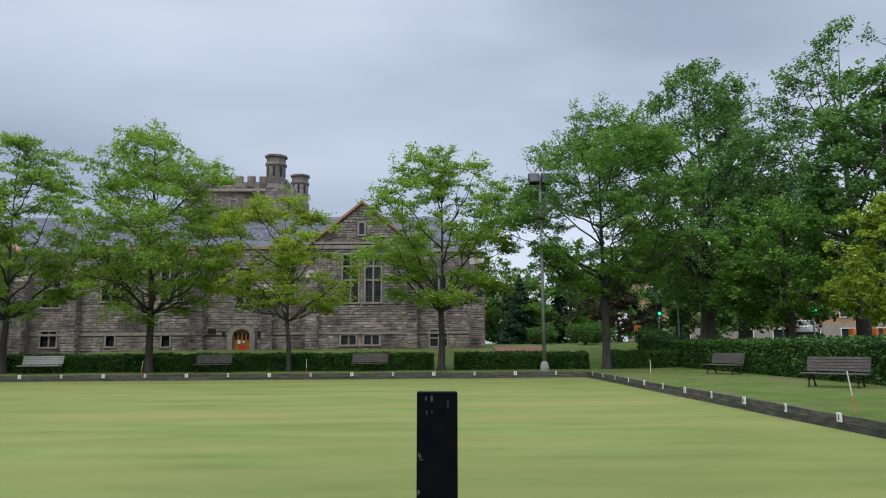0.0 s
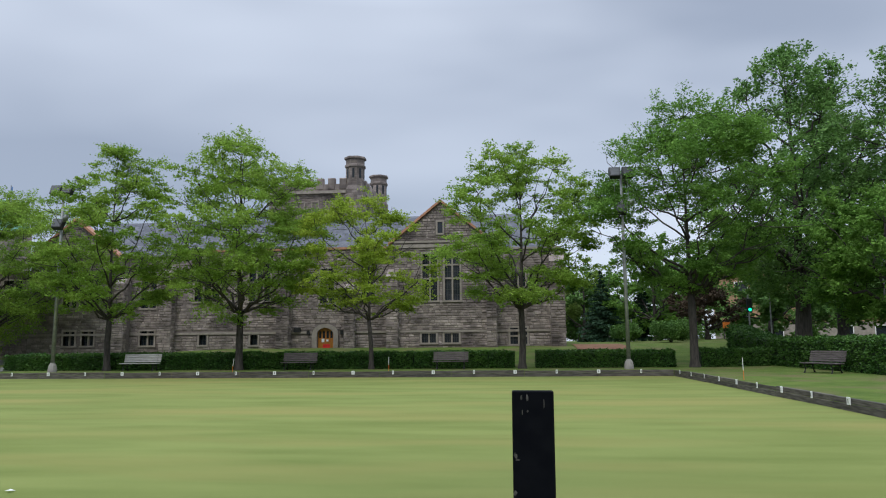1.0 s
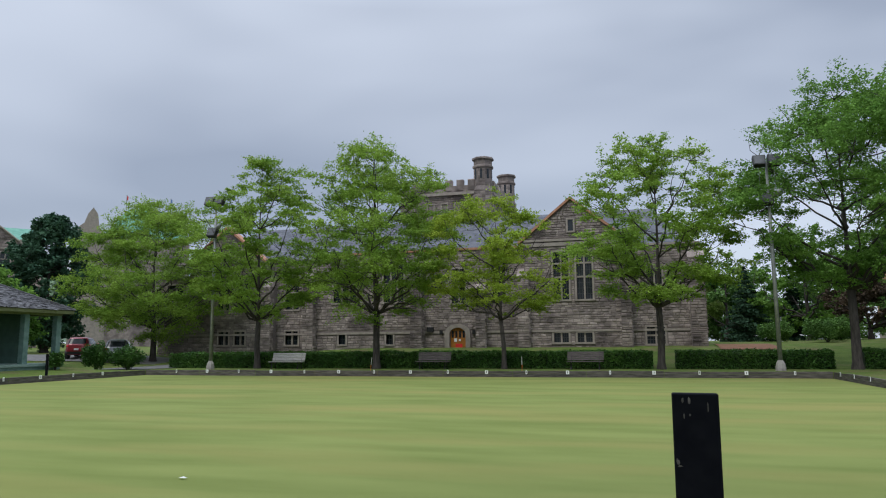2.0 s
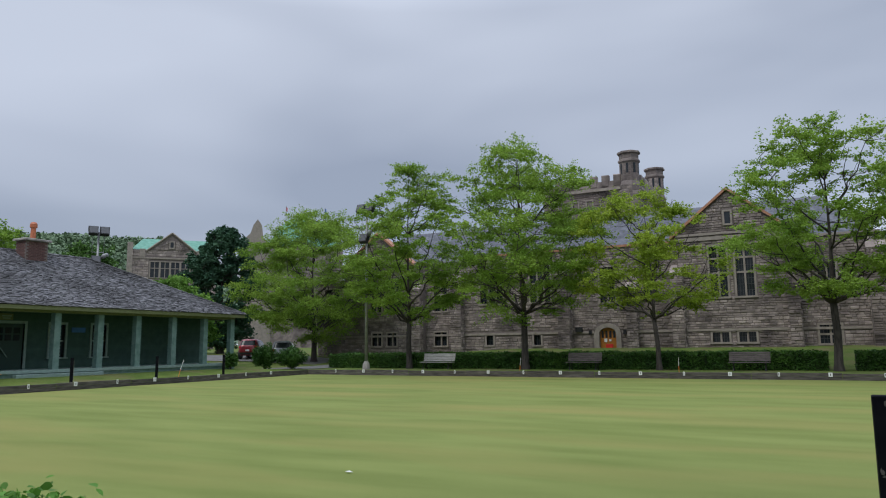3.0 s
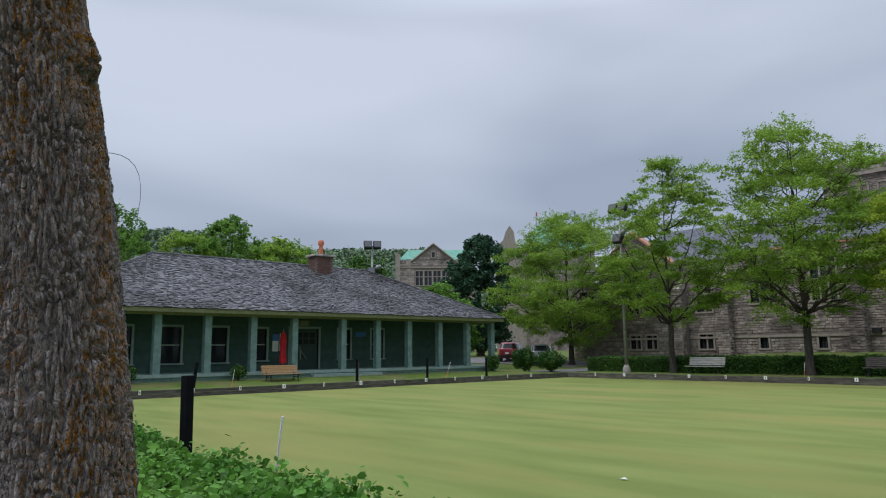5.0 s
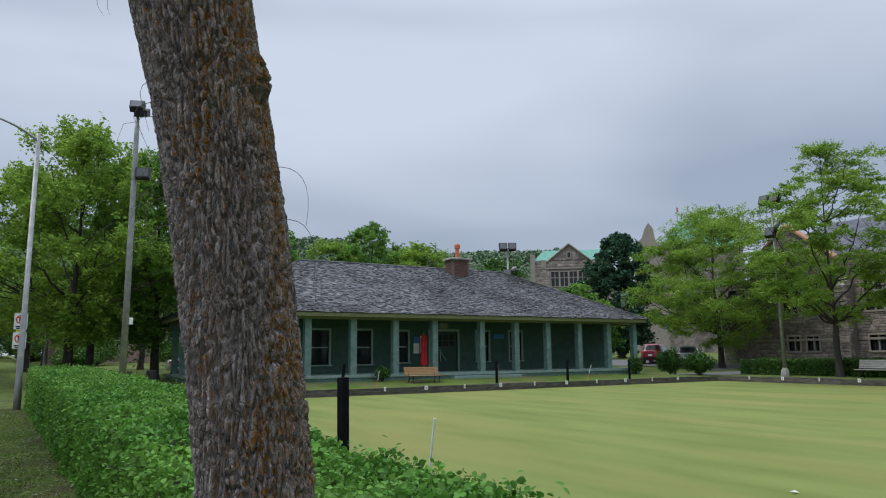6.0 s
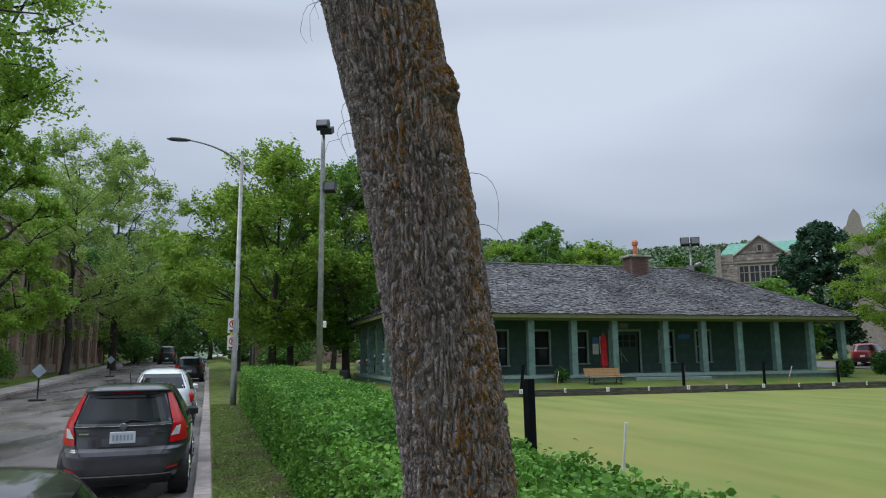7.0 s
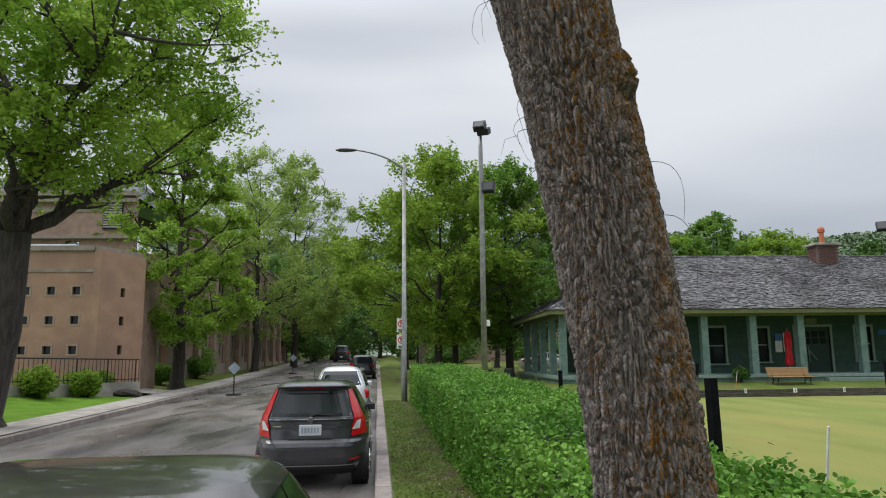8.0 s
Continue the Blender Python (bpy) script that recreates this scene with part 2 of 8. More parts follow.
# ---- geometry helpers ----
class Geo:
    """Collects vertices and faces for one mesh."""

    def __init__(self):
        self.v, self.f = [], []

    def add(self, verts, faces):
        k = len(self.v)
        self.v += [tuple(p) for p in verts]
        self.f += [tuple(i + k for i in face) for face in faces]
        return self

    def box(self, x0, y0, z0, x1, y1, z1, m=None):
        p = [Vector(q) for q in ((x0, y0, z0), (x1, y0, z0), (x1, y1, z0), (x0, y1, z0), (x0, y0, z1), (x1, y0, z1), (x1, y1, z1), (x0, y1, z1))]
        if m is not None:
            p = [m @ q for q in p]
        return self.add(p, ((3, 2, 1, 0), (4, 5, 6, 7), (0, 1, 5, 4), (1, 2, 6, 5), (2, 3, 7, 6), (3, 0, 4, 7)))

    def bevel_box(self, x0, y0, z0, x1, y1, z1, c, m=None):
        """A box with its upright edges and top edges taken off by c."""
        ring = lambda d, z: [(x0 + c + d, y0 + d, z), (x1 - c - d, y0 + d, z), (x1 - d, y0 + c + d, z), (x1 - d, y1 - c - d, z), (x1 - c - d, y1 - d, z), (x0 + c + d, y1 - d, z), (x0 + d, y1 - c - d, z), (x0 + d, y0 + c + d, z)]
        p = [Vector(q) for q in ring(0, z0) + ring(0, z1 - c) + ring(c, z1)]
        if m is not None:
            p = [m @ q for q in p]
        f = [tuple(range(7, -1, -1)), tuple(range(16, 24))]
        for a in (0, 8):
            f += [(a + i, a + (i + 1) % 8, a + 8 + (i + 1) % 8, a + 8 + i) for i in range(8)]
        return self.add(p, f)

    def tube(self, path, radii, n=8, caps=True):
        path = [Vector(q) for q in path]
        rings, k = [], len(self.v)
        for i, q in enumerate(path):
            d = (path[min(i + 1, len(path) - 1)] - path[max(i - 1, 0)]).normalized()
            a = d.cross(Vector((0, 0, 1)) if abs(d.z) < 0.95 else Vector((1, 0, 0))).normalized()
            b = d.cross(a)
            self.v += [tuple(q + radii[i] * (math.cos(2 * math.pi * j / n) * a + math.sin(2 * math.pi * j / n) * b)) for j in range(n)]
        for i in range(len(path) - 1):
            for j in range(n):
                self.f.append((k + i * n + j, k + i * n + (j + 1) % n, k + (i + 1) * n + (j + 1) % n, k + (i + 1) * n + j))
        if caps:
            self.f.append(tuple(k + j for j in range(n - 1, -1, -1)))
            self.f.append(tuple(k + (len(path) - 1) * n + j for j in range(n)))
        return self

    def rod(self, a, b, r0, r1=None, n=8):
        return self.tube([a, b], [r0, r0 if r1 is None else r1], n)

    def prism(self, outline, y0, y1, m=None):
        """An outline in x and z, pushed from y0 to y1."""
        n = len(outline)
        p = [Vector((x, y0, z)) for x, z in outline] + [Vector((x, y1, z)) for x, z in outline]
        if m is not None:
            p = [m @ q for q in p]
        return self.add(p, [tuple(range(n)), tuple(range(2 * n - 1, n - 1, -1))] + [(i, i + n, (i + 1) % n + n, (i + 1) % n) for i in range(n)])

    def mesh(self, name, mat, smooth=False):
        me = bpy.data.meshes.new(name)
        me.from_pydata(self.v, [], self.f)
        bm = bmesh.new()
        bm.from_mesh(me)
        if len(bm.faces) < 30000:
            bmesh.ops.recalc_face_normals(bm, faces=bm.faces)
        bm.to_mesh(me)
        bm.free()
        me.materials.append(mat)
        if smooth:
            me.polygons.foreach_set("use_smooth", [True] * len(me.polygons))
        return me


def part(name, geo, mat, parent=None, label="", smooth=False, kind=""):
    ob = new(name, geo.mesh(name, mat, smooth) if isinstance(geo, Geo) else geo)
    ob.parent = parent
    return tagged(ob, label=label, kind=kind)


def thing(name, label, category, at=(0, 0, 0), turn=0.0, group="", kind=""):
    ob = new(name)
    ob.matrix_basis = pose(*at, 0, 0, turn)
    ob.empty_display_size = 0.2
    return tagged(ob, label, category, group, kind)


def whole(name, geo, mat, label, category, at=(0, 0, 0), turn=0.0, group="", kind="", smooth=False):
    ob = part(name, geo, mat, smooth=smooth)
    ob.matrix_basis = pose(*at, 0, 0, turn)
    return tagged(ob, label, category, group, kind)


def leaf_mesh(name, centres, size, mat, rng, aspect=1.8, droop=0.3, fold=0.25, oval=False, up=0.8):
    """Many small pointed leaves, each of two folded triangles, at the given places."""
    n = len(centres)
    u = rng.normal(size=(n, 3))
    u[:, 2] = u[:, 2] * 0.5 - droop
    u /= np.linalg.norm(u, axis=1)[:, None]
    w = rng.normal(size=(n, 3)) + np.array([0, 0, up])
    v = np.cross(w, u)
    v /= np.linalg.norm(v, axis=1)[:, None] + 1e-9
    nn = np.cross(u, v)
    s = (size * rng.uniform(0.6, 1.3, n))[:, None]
    tip, tail = centres + u * s * 0.5, centres - u * s * 0.5
    a = centres + v * s * 0.5 / aspect + nn * s * fold * 0.4
    b = centres - v * s * 0.5 / aspect + nn * s * fold * 0.4
    if oval:
        ring = [tail, a - u * s * 0.22, a + u * s * 0.14, tip, b + u * s * 0.14, b - u * s * 0.22]
        order = (0, 2, 1, 0, 3, 2, 0, 4, 3, 0, 5, 4)
    else:
        ring = [tail, a, tip, b]
        order = (0, 2, 1, 0, 3, 2)
    nv, nt = len(ring), len(order) // 3
    co = np.stack(ring, 1).reshape(-1, 3)
    idx = np.arange(n) * nv
    tri = np.stack([idx + k for k in order], 1).reshape(-1)
    me = bpy.data.meshes.new(name)
    me.vertices.add(nv * n)
    me.vertices.foreach_set("co", co.astype(np.float32).ravel())
    me.loops.add(3 * nt * n)
    me.loops.foreach_set("vertex_index", tri.astype(np.int32))
    me.polygons.add(nt * n)
    me.polygons.foreach_set("loop_start", (np.arange(nt * n) * 3).astype(np.int32))
    me.polygons.foreach_set("loop_total", np.full(nt * n, 3, np.int32))
    me.update(calc_edges=True)
    me.materials.append(mat)
    return me


def bezier(a, b, c, n):
    a, b, c = Vector(a), Vector(b), Vector(c)
    return [(1 - t) ** 2 * a + 2 * t * (1 - t) * b + t * t * c for t in (i / n for i in range(n + 1))]


def tree(at, height, radius, crown_r, fork, leaves, leaf, mat, seed, label, category="tree", lean=(0, 0), limbs=9, flat=0.75, group="", clumps=150, low=None, name="tree", wide=0.45, turn=0.0, gap=0.05, fill=0.3, rise=1.0, layer=0.0):
    """A tapered trunk that forks into rising limbs with side branches, and leafy shoots along all of them, with gaps between."""
    rng = np.random.default_rng(seed)
    root = thing(name, label, category, at, turn, group=group)
    wood = Geo()
    low = fork * 0.8 if low is None else low
    top = Vector((lean[0], lean[1], height * 0.95))
    knee = Vector((lean[0] * 0.3, lean[1] * 0.3, fork))
    bow = Vector((rng.uniform(-1, 1), rng.uniform(-1, 1), 0)) * radius * 0.5
    wood.tube([Vector((0, 0, -0.3)), Vector((0, 0, 0.06)), Vector((0, 0, 0.35)), knee * 0.5 + bow, knee], [radius * 1.7, radius * 1.4, radius * 1.1, radius * 0.95, radius * 0.88], 12)
    lead = bezier(knee, knee.lerp(top, 0.5) + Vector((rng.uniform(-.5, .5), rng.uniform(-.5, .5), 0)), top, 10)
    wood.tube(lead, [radius * (0.75 - 0.72 * (i / 10) ** 0.7) for i in range(11)], 8)
    spots = [(q, 0.16 * crown_r) for q in lead[4:]]

    def width_at(k):
        """Half width of the crown at height share k, 0 at its foot and 1 at its top."""
        k = min(0.999, max(0.001, k))
        return crown_r * (math.sin(math.pi * k ** (math.log(0.5) / math.log(wide))) ** 0.6)

    nodes = list(lead[1:])
    for i in range(limbs):
        k = 0.06 + 0.9 * (i + rng.uniform(0.1, 0.9)) / limbs
        ang = i * 2.4 + rng.uniform(-0.5, 0.5)
        reach = width_at(k) * rng.uniform(0.72, 1.06)
        z = low + (height - low) * k
        sz = max(fork * 0.97, min(z - rise * reach * rng.uniform(0.55, 1.15), fork + (top.z - fork) * 0.75))
        t = (sz - fork) / (top.z - fork)
        start = lead[max(0, min(8, int(t * 10)))]
        end = Vector((lean[0] * k + math.cos(ang) * reach, lean[1] * k + math.sin(ang) * reach, z))
        bend = start + Vector(((end.x - start.x) * 0.62, (end.y - start.y) * 0.62, (end.z - start.z) * 0.36 + 0.06 * reach))
        path = bezier(start, bend, end, 9)
        path = [path[0]] + [q + Vector(rng.normal(size=3) * 0.025 * reach) for q in path[1:]]
        r0 = radius * (0.52 - 0.34 * k)
        wood.tube(path, [r0 * (1 - 0.92 * (j / 9) ** 0.8) + 0.008 for j in range(10)], 6)
        nodes += path[2:]
        spots += [(q, 0.15 * crown_r) for q in path[5:]] + [(path[-1], 0.12 * crown_r)] * 2
        for j in range(4):
            q0 = path[int(rng.integers(3, 9))]
            side = ang + rng.choice([-1, 1]) * rng.uniform(0.4, 1.3)
            ln = reach * rng.uniform(0.25, 0.5)
            q1 = q0 + Vector((math.cos(side) * ln, math.sin(side) * ln, ln * rng.uniform(-0.1, 0.75)))
            br = bezier(q0, q0.lerp(q1, 0.5) - Vector((0, 0, 0.1 * ln)), q1, 4)
            wood.tube(br, [r0 * 0.3 * (1 - 0.8 * m / 4) + 0.006 for m in range(5)], 5)
            nodes += br[1:]
            spots += [(q, 0.13 * crown_r) for q in br[2:]]
    nodes = np.array([tuple(q) for q in nodes])
    cs = []
    while len(cs) < clumps:
        if rng.random() > fill:
            q0, r = spots[int(rng.integers(0, len(spots)))]
            q = np.array(q0) + rng.normal(size=3) * r * np.array([1, 1, flat])
        else:
            k = rng.random()
            a = rng.uniform(0, 2 * math.pi)
            rr = width_at(k) * math.sqrt(rng.uniform(0.1, 1.0))
            q = np.array((lean[0] * k + rr * math.cos(a), lean[1] * k + rr * math.sin(a), low + (height - low) * k))
        k = (q[2] - low) / (height - low)
        if not 0.0 < k < 1.03:
            continue
        a = math.atan2(q[1] - lean[1] * k, q[0] - lean[0] * k)
        lobe = noise.noise((math.cos(a) * 1.6 + seed, math.sin(a) * 1.6, k * 3.4)) + 0.6 * noise.noise((math.cos(a) * 3.6, math.sin(a) * 3.6 + seed, k * 8))
        if math.hypot(q[0] - lean[0] * k, q[1] - lean[1] * k) > max(0.12 * crown_r, width_at(k)) * (1.02 + 0.3 * lobe):
            continue
        hole = noise.noise((q[0] * 2.8 / crown_r + seed * 3, q[1] * 2.8 / crown_r, q[2] * 3.2 / crown_r))
        if hole > gap - 0.3:
            cs.append(q)
    cs = np.array(cs)
    for q in cs:
        d = np.linalg.norm(nodes - q, axis=1) + 0.6 * np.maximum(0, nodes[:, 2] - q[2])
        a = Vector(nodes[int(d.argmin())])
        b = Vector(q)
        wood.tube([a, a.lerp(b, 0.55) + Vector((0, 0, 0.05 * (b - a).length)), b], [radius * 0.07 + 0.006, radius * 0.04 + 0.005, 0.004], 4, caps=False)
    part("trunk", wood, MAT["bark"], root, smooth=True)
    # every clump is a spray of leafy shoots that point outwards and up, their tips drooping
    n = len(cs)
    per = 9
    away = cs - np.array([0, 0, low + 0.25 * (height - low)])
    away /= np.linalg.norm(away, axis=1)[:, None] + 1e-6
    d = np.repeat(away, per, 0) * np.array([0.75, 0.75, 0.75 - 0.6 * layer]) + rng.normal(size=(n * per, 3)) * np.array([0.75, 0.75, 0.4 - 0.26 * layer]) + np.array([0, 0, 0.25 - 0.1 * layer])
    d /= np.linalg.norm(d, axis=1)[:, None]
    size = np.repeat(rng.uniform(0.5, 1.25, n), per) * rng.uniform(0.55, 1.3, n * per) * min(1.1, 0.19 * crown_r)
    base = np.repeat(cs, per, 0) + rng.normal(size=(n * per, 3)) * 0.035 * crown_r * np.array([1, 1, 1 - 0.6 * layer])
    weight = size ** 1.2
    pick = rng.choice(n * per, leaves, p=weight / weight.sum())
    t = (rng.random(leaves) ** 0.75)[:, None]
    ln = size[pick][:, None]
    pts = base[pick] + d[pick] * t * ln + rng.normal(size=(leaves, 3)) * ln * np.array([0.12, 0.12, 0.12 - 0.05 * layer]) - np.array([0, 0, 1.0]) * 0.22 * t * t * ln
    part("crown", leaf_mesh("crown", pts, leaf, mat, rng, up=0.9), mat, root, kind="stuff")
    return root


# ---- the ground ----
GREEN_Z, BANK_Z, LAWN_Z = 0.17, 0.50, 0.46
GX0, GX1, GY0, GY1 = -28.5, 8.05, 3.9, 35.15
ROAD_TURN = 2.4
ROAD_T = math.tan(radians(ROAD_TURN))


def road_rise(s):
    return 0.011 * max(0.0, s - 12) + 0.012 * max(0.0, s - 40)


def rd(s, l, z=0.0):
    """A place s metres along the road and l metres from its near kerb line, z above the road."""
    return Vector((-s, l - s * ROAD_T, z + road_rise(s)))


def smooth01(a, b, v):
    k = max(0.0, min(1.0, (v - a) / (b - a)))
    return k * k * (3 - 2 * k)


def ground_z(x, y):
    s, l = -x, y - x * ROAD_T
    if l < 0.45:
        z = -0.06 + road_rise(s) + (0.0 if l > -9.7 else 0.17)
        return z + (0.0 if l > -11 else 0.5 * smooth01(-11, -15, l) + 0.0)
    z = 0.13 + road_rise(s) + 0.06 * smooth01(0, 3, l)
    park = LAWN_Z + 0.95 * smooth01(39, 50, y) * smooth01(-36, -20, x) + 0.4 * smooth01(40, 60, y)
    park += 0.5 * smooth01(-33, -42, x) * smooth01(38, 47, y) + road_rise(max(0.0, -x - 32)) * 0.8 + 0.25 * smooth01(12, 22, x)
    park += 0.2 * smooth01(-28.9, -31.2, x) * smooth01(4, 7, y) * smooth01(35, 32, y)
    return z + (park - z) * smooth01(1.5, 3.6, l)


def sheet(xs, ys, zf, geo=None):
    g = geo or Geo()
    k, n = len(g.v), len(xs)
    g.v += [(x, y, zf(x, y)) for y in ys for x in xs]
    g.f += [(k + j * n + i, k + j * n + i + 1, k + (j + 1) * n + i + 1, k + (j + 1) * n + i) for j in range(len(ys) - 1) for i in range(n - 1)]
    return g


def ground_sheet():
    xs = sorted(set([-4000, -1500, -600, -300, -200, -150, -120] + list(range(-100, 101, 4)) + [130, 200, 400, 1000, 4000] + [GX0 - 0.02, GX0, GX1, GX1 + 0.02] + [-29.0, -29.8, -30.5, -31.3]))
    ys = sorted(set([-4000, -1500, -500, -200, -100, -70, -50] + [v * 0.75 for v in range(-50, 12)] + list(range(9, 100, 3)) + [120, 200, 400, 1000, 4000] + [GY0 - 0.02, GY0, GY1, GY1 + 0.02]))

    def zf(x, y):
        if GX0 <= x <= GX1 and GY0 <= y <= GY1:
            return 0.08
        return ground_z(max(-130, min(130, x)), max(-60, min(130, y)))
    part("ground", sheet(xs, ys, zf), MAT["lawn"], smooth=False)


ground_sheet()
tagged(bpy.data.objects["ground"], "uneven green park lawn around the bowling green", "lawn", kind="structure")

g = sheet([GX0 + (GX1 - GX0) * i / 40 for i in range(41)], [GY0 + (GY1 - GY0) * i / 36 for i in range(37)], lambda x, y: GREEN_Z + 0.012 * noise.noise((x * 0.3, y * 0.3, 0)))
part("bowling_green", g, MAT["green"], smooth=True)
tagged(bpy.data.objects["bowling_green"], "closely mown pale green bowling turf with faint stripes", "bowling green", kind="structure")

# road, kerbs and pavements
ss = [-40, -25, -12, -4, 2, 6] + [8 + 2 * i for i in range(60)]
g = Geo()
for s in ss:
    for l in (-8.6, -6, -4.4, -2.5, -0.36):
        g.v.append(tuple(rd(s, l, 0.05 * math.sin(math.pi * (l + 0.36) / -8.24))))
g.f = [(5 * i + j, 5 * i + j + 1, 5 * i + j + 6, 5 * i + j + 5) for i in range(len(ss) - 1) for j in range(4)]
tagged(part("road", g, MAT["asphalt"], smooth=True), "patched wet grey asphalt street rising gently", "road", kind="structure")


def kerb_run(name, l0, l1, s0, s1, step, label):
    root = thing(name, label, "kerb", kind="structure")
    s = s0
    while s < s1:
        e = min(s1, s + step) - 0.012
        gg = Geo()
        p = [rd(a, l, z) for a in (s, e) for l, z in ((l0, -0.12), (l0, 0.135), (l0 + 0.02, 0.15), (l1 - 0.02, 0.15), (l1, 0.135), (l1, -0.12))]
        gg.add(p, [(0, 1, 7, 6), (1, 2, 8, 7), (2, 3, 9, 8), (3, 4, 10, 9), (4, 5, 11, 10), (0, 5, 4, 3, 2, 1), (6, 7, 8, 9, 10, 11)])
        part("kerb_stone", gg, MAT["kerb"], root)
        s += step


kerb_run("kerb", -0.36, -0.13, -12, 70, 1.5, "worn brownish concrete kerb along the parked cars")
kerb_run("kerb", -8.8, -8.6, 4, 80, 2.0, "pale concrete kerb on the far side of the street")
g = Geo()
ps = [4 + 2 * i for i in range(50)]
for s in ps:
    for l in (-10.1, -8.82):
        g.v.append(tuple(rd(s, l, 0.165 if l > -9 else 0.18)))
g.f = [(2 * i, 2 * i + 1, 2 * i + 3, 2 * i + 2) for i in range(len(ps) - 1)]
tagged(part("pavement", g, MAT["concrete"]), "pale concrete pavement beside the street", "pavement", kind="structure")
g = sheet([-(8 + 0.8 * i) for i in range(70, -21, -1)], [0, 1, 2, 3, 4], lambda x, y: 0)
for k, (x, y, z) in enumerate(g.v):
    s = -x
    g.v[k] = tuple(rd(s, -0.13 + y * 0.28, 0.15 + 0.03 * y * 0.25 + 0.012 * noise.noise((x * 2, y * 2, 1))))
tagged(part("grass_verge", g, MAT["verge"], smooth=True), "narrow strip of worn grass between kerb and hedge", "grass verge", kind="structure")

# timber edging of the bowling green
def bank(name, a, b, out, label):
    root = thing(name, label, "edging", kind="structure")
    a, b, out = Vector(a), Vector(b), Vector(out)
    d = (b - a).normalized()
    length, s, k = (b - a).length, 0.0, 0
    while s < length:
        e = min(length, s + 3.66) - 0.015
        for z0, z1, off in ((0.08, 0.335, 0.0), (0.345, 0.47 + 0.012 * math.sin(k * 2.1), 0.012)):
            gg = Geo()
            m = Matrix.Translation(a + d * s) @ Matrix(((d.x, out.x, 0, 0), (d.y, out.y, 0, 0), (0, 0, 1, 0), (0, 0, 0, 1)))
            gg.bevel_box(0, off, z0, e - s, 0.12 + off, z1, 0.008, m)
            part("plank", gg, MAT["timber"], root)
        s += 3.66
        k += 1


bank("edging", (GX0, GY1, 0), (GX1, GY1, 0), (0, 1, 0), "weathered dark timber bank boards at the far side of the green")
bank("edging", (GX0, GY0, 0), (GX0, GY1, 0), (-1, 0, 0), "weathered dark timber bank boards before the clubhouse")
bank("edging", (GX1, GY0, 0), (GX1, GY1, 0), (1, 0, 0), "weathered dark timber bank boards beside the lawn")
bank("edging", (GX0, GY0, 0), (GX1, GY0, 0), (0, -1, 0), "weathered dark timber bank boards behind the near hedge")


# ---- walls with openings, and stone facing ----
def wall_cells(geo, x0, x1, z0, z1, y0, y1, holes, m=None):
    """A wall in x and z from y0 to y1 deep, with rectangular holes right through it."""
    xs = sorted({x0, x1, *[min(x1, max(x0, v)) for h in holes for v in (h[0], h[2])]})
    zs = sorted({z0, z1, *[min(z1, max(z0, v)) for h in holes for v in (h[1], h[3])]})
    for a, b in zip(xs, xs[1:]):
        run = None
        for c, d in zip(zs, zs[1:]):
            mx, mz = (a + b) / 2, (c + d) / 2
            inside = any(h[0] < mx < h[2] and h[1] < mz < h[3] for h in holes)
            if inside:
                if run:
                    geo.box(a, y0, run[0], b, y1, run[1], m)
                run = None
            else:
                run = (run[0], d) if run else (c, d)
        if run:
            geo.box(a, y0, run[0], b, y1, run[1], m)
    return geo


def stones(x0, x1, z0, z1, holes, rng, top=None, hmin=0.12, hmax=0.24, wmin=0.18, wmax=0.55):
    """Courses of uneven blocks: rows of x0, z0, x1, z1, proud."""
    out, z = [], z0
    while z < z1 - 0.08:
        h = min(rng.uniform(hmin, hmax), z1 - z)
        a, b = (x0, x1) if top is None else top(z + h)
        cuts = [(a, b)]
        for hx0, hz0, hx1, hz1 in holes:
            if hz0 < z + h * 0.7 and hz1 > z + h * 0.3:
                cuts = [c for p, q in cuts for c in ((p, min(q, hx0)), (max(p, hx1), q)) if c[1] - c[0] > 0.06]
        for p, q in cuts:
            x = p
            while x < q - 0.05:
                w = rng.uniform(wmin, wmax)
                if q - x - w < wmin * 0.7:
                    w = q - x
                out.append((x + 0.012, z + 0.012, min(q, x + w) - 0.012, z + h - 0.012, rng.uniform(0.012, 0.07)))
                x += w
        z += h
    return out


def block(geo, s, y, m=None):
    """One rough-faced stone standing proud of the plane y, towards -y."""
    x0, z0, x1, z1, d = s
    c = min(0.03, (z1 - z0) * 0.15)
    p = [(x0, y, z0), (x1, y, z0), (x1, y, z1), (x0, y, z1), (x0 + c, y - d, z0 + c), (x1 - c, y - d, z0 + c), (x1 - c, y - d, z1 - c), (x0 + c, y - d, z1 - c)]
    p = [Vector(q) for q in p]
    if m is not None:
        p = [m @ q for q in p]
    geo.add(p, ((4, 5, 6, 7), (0, 1, 5, 4), (1, 2, 6, 5), (2, 3, 7, 6), (3, 0, 4, 7)))


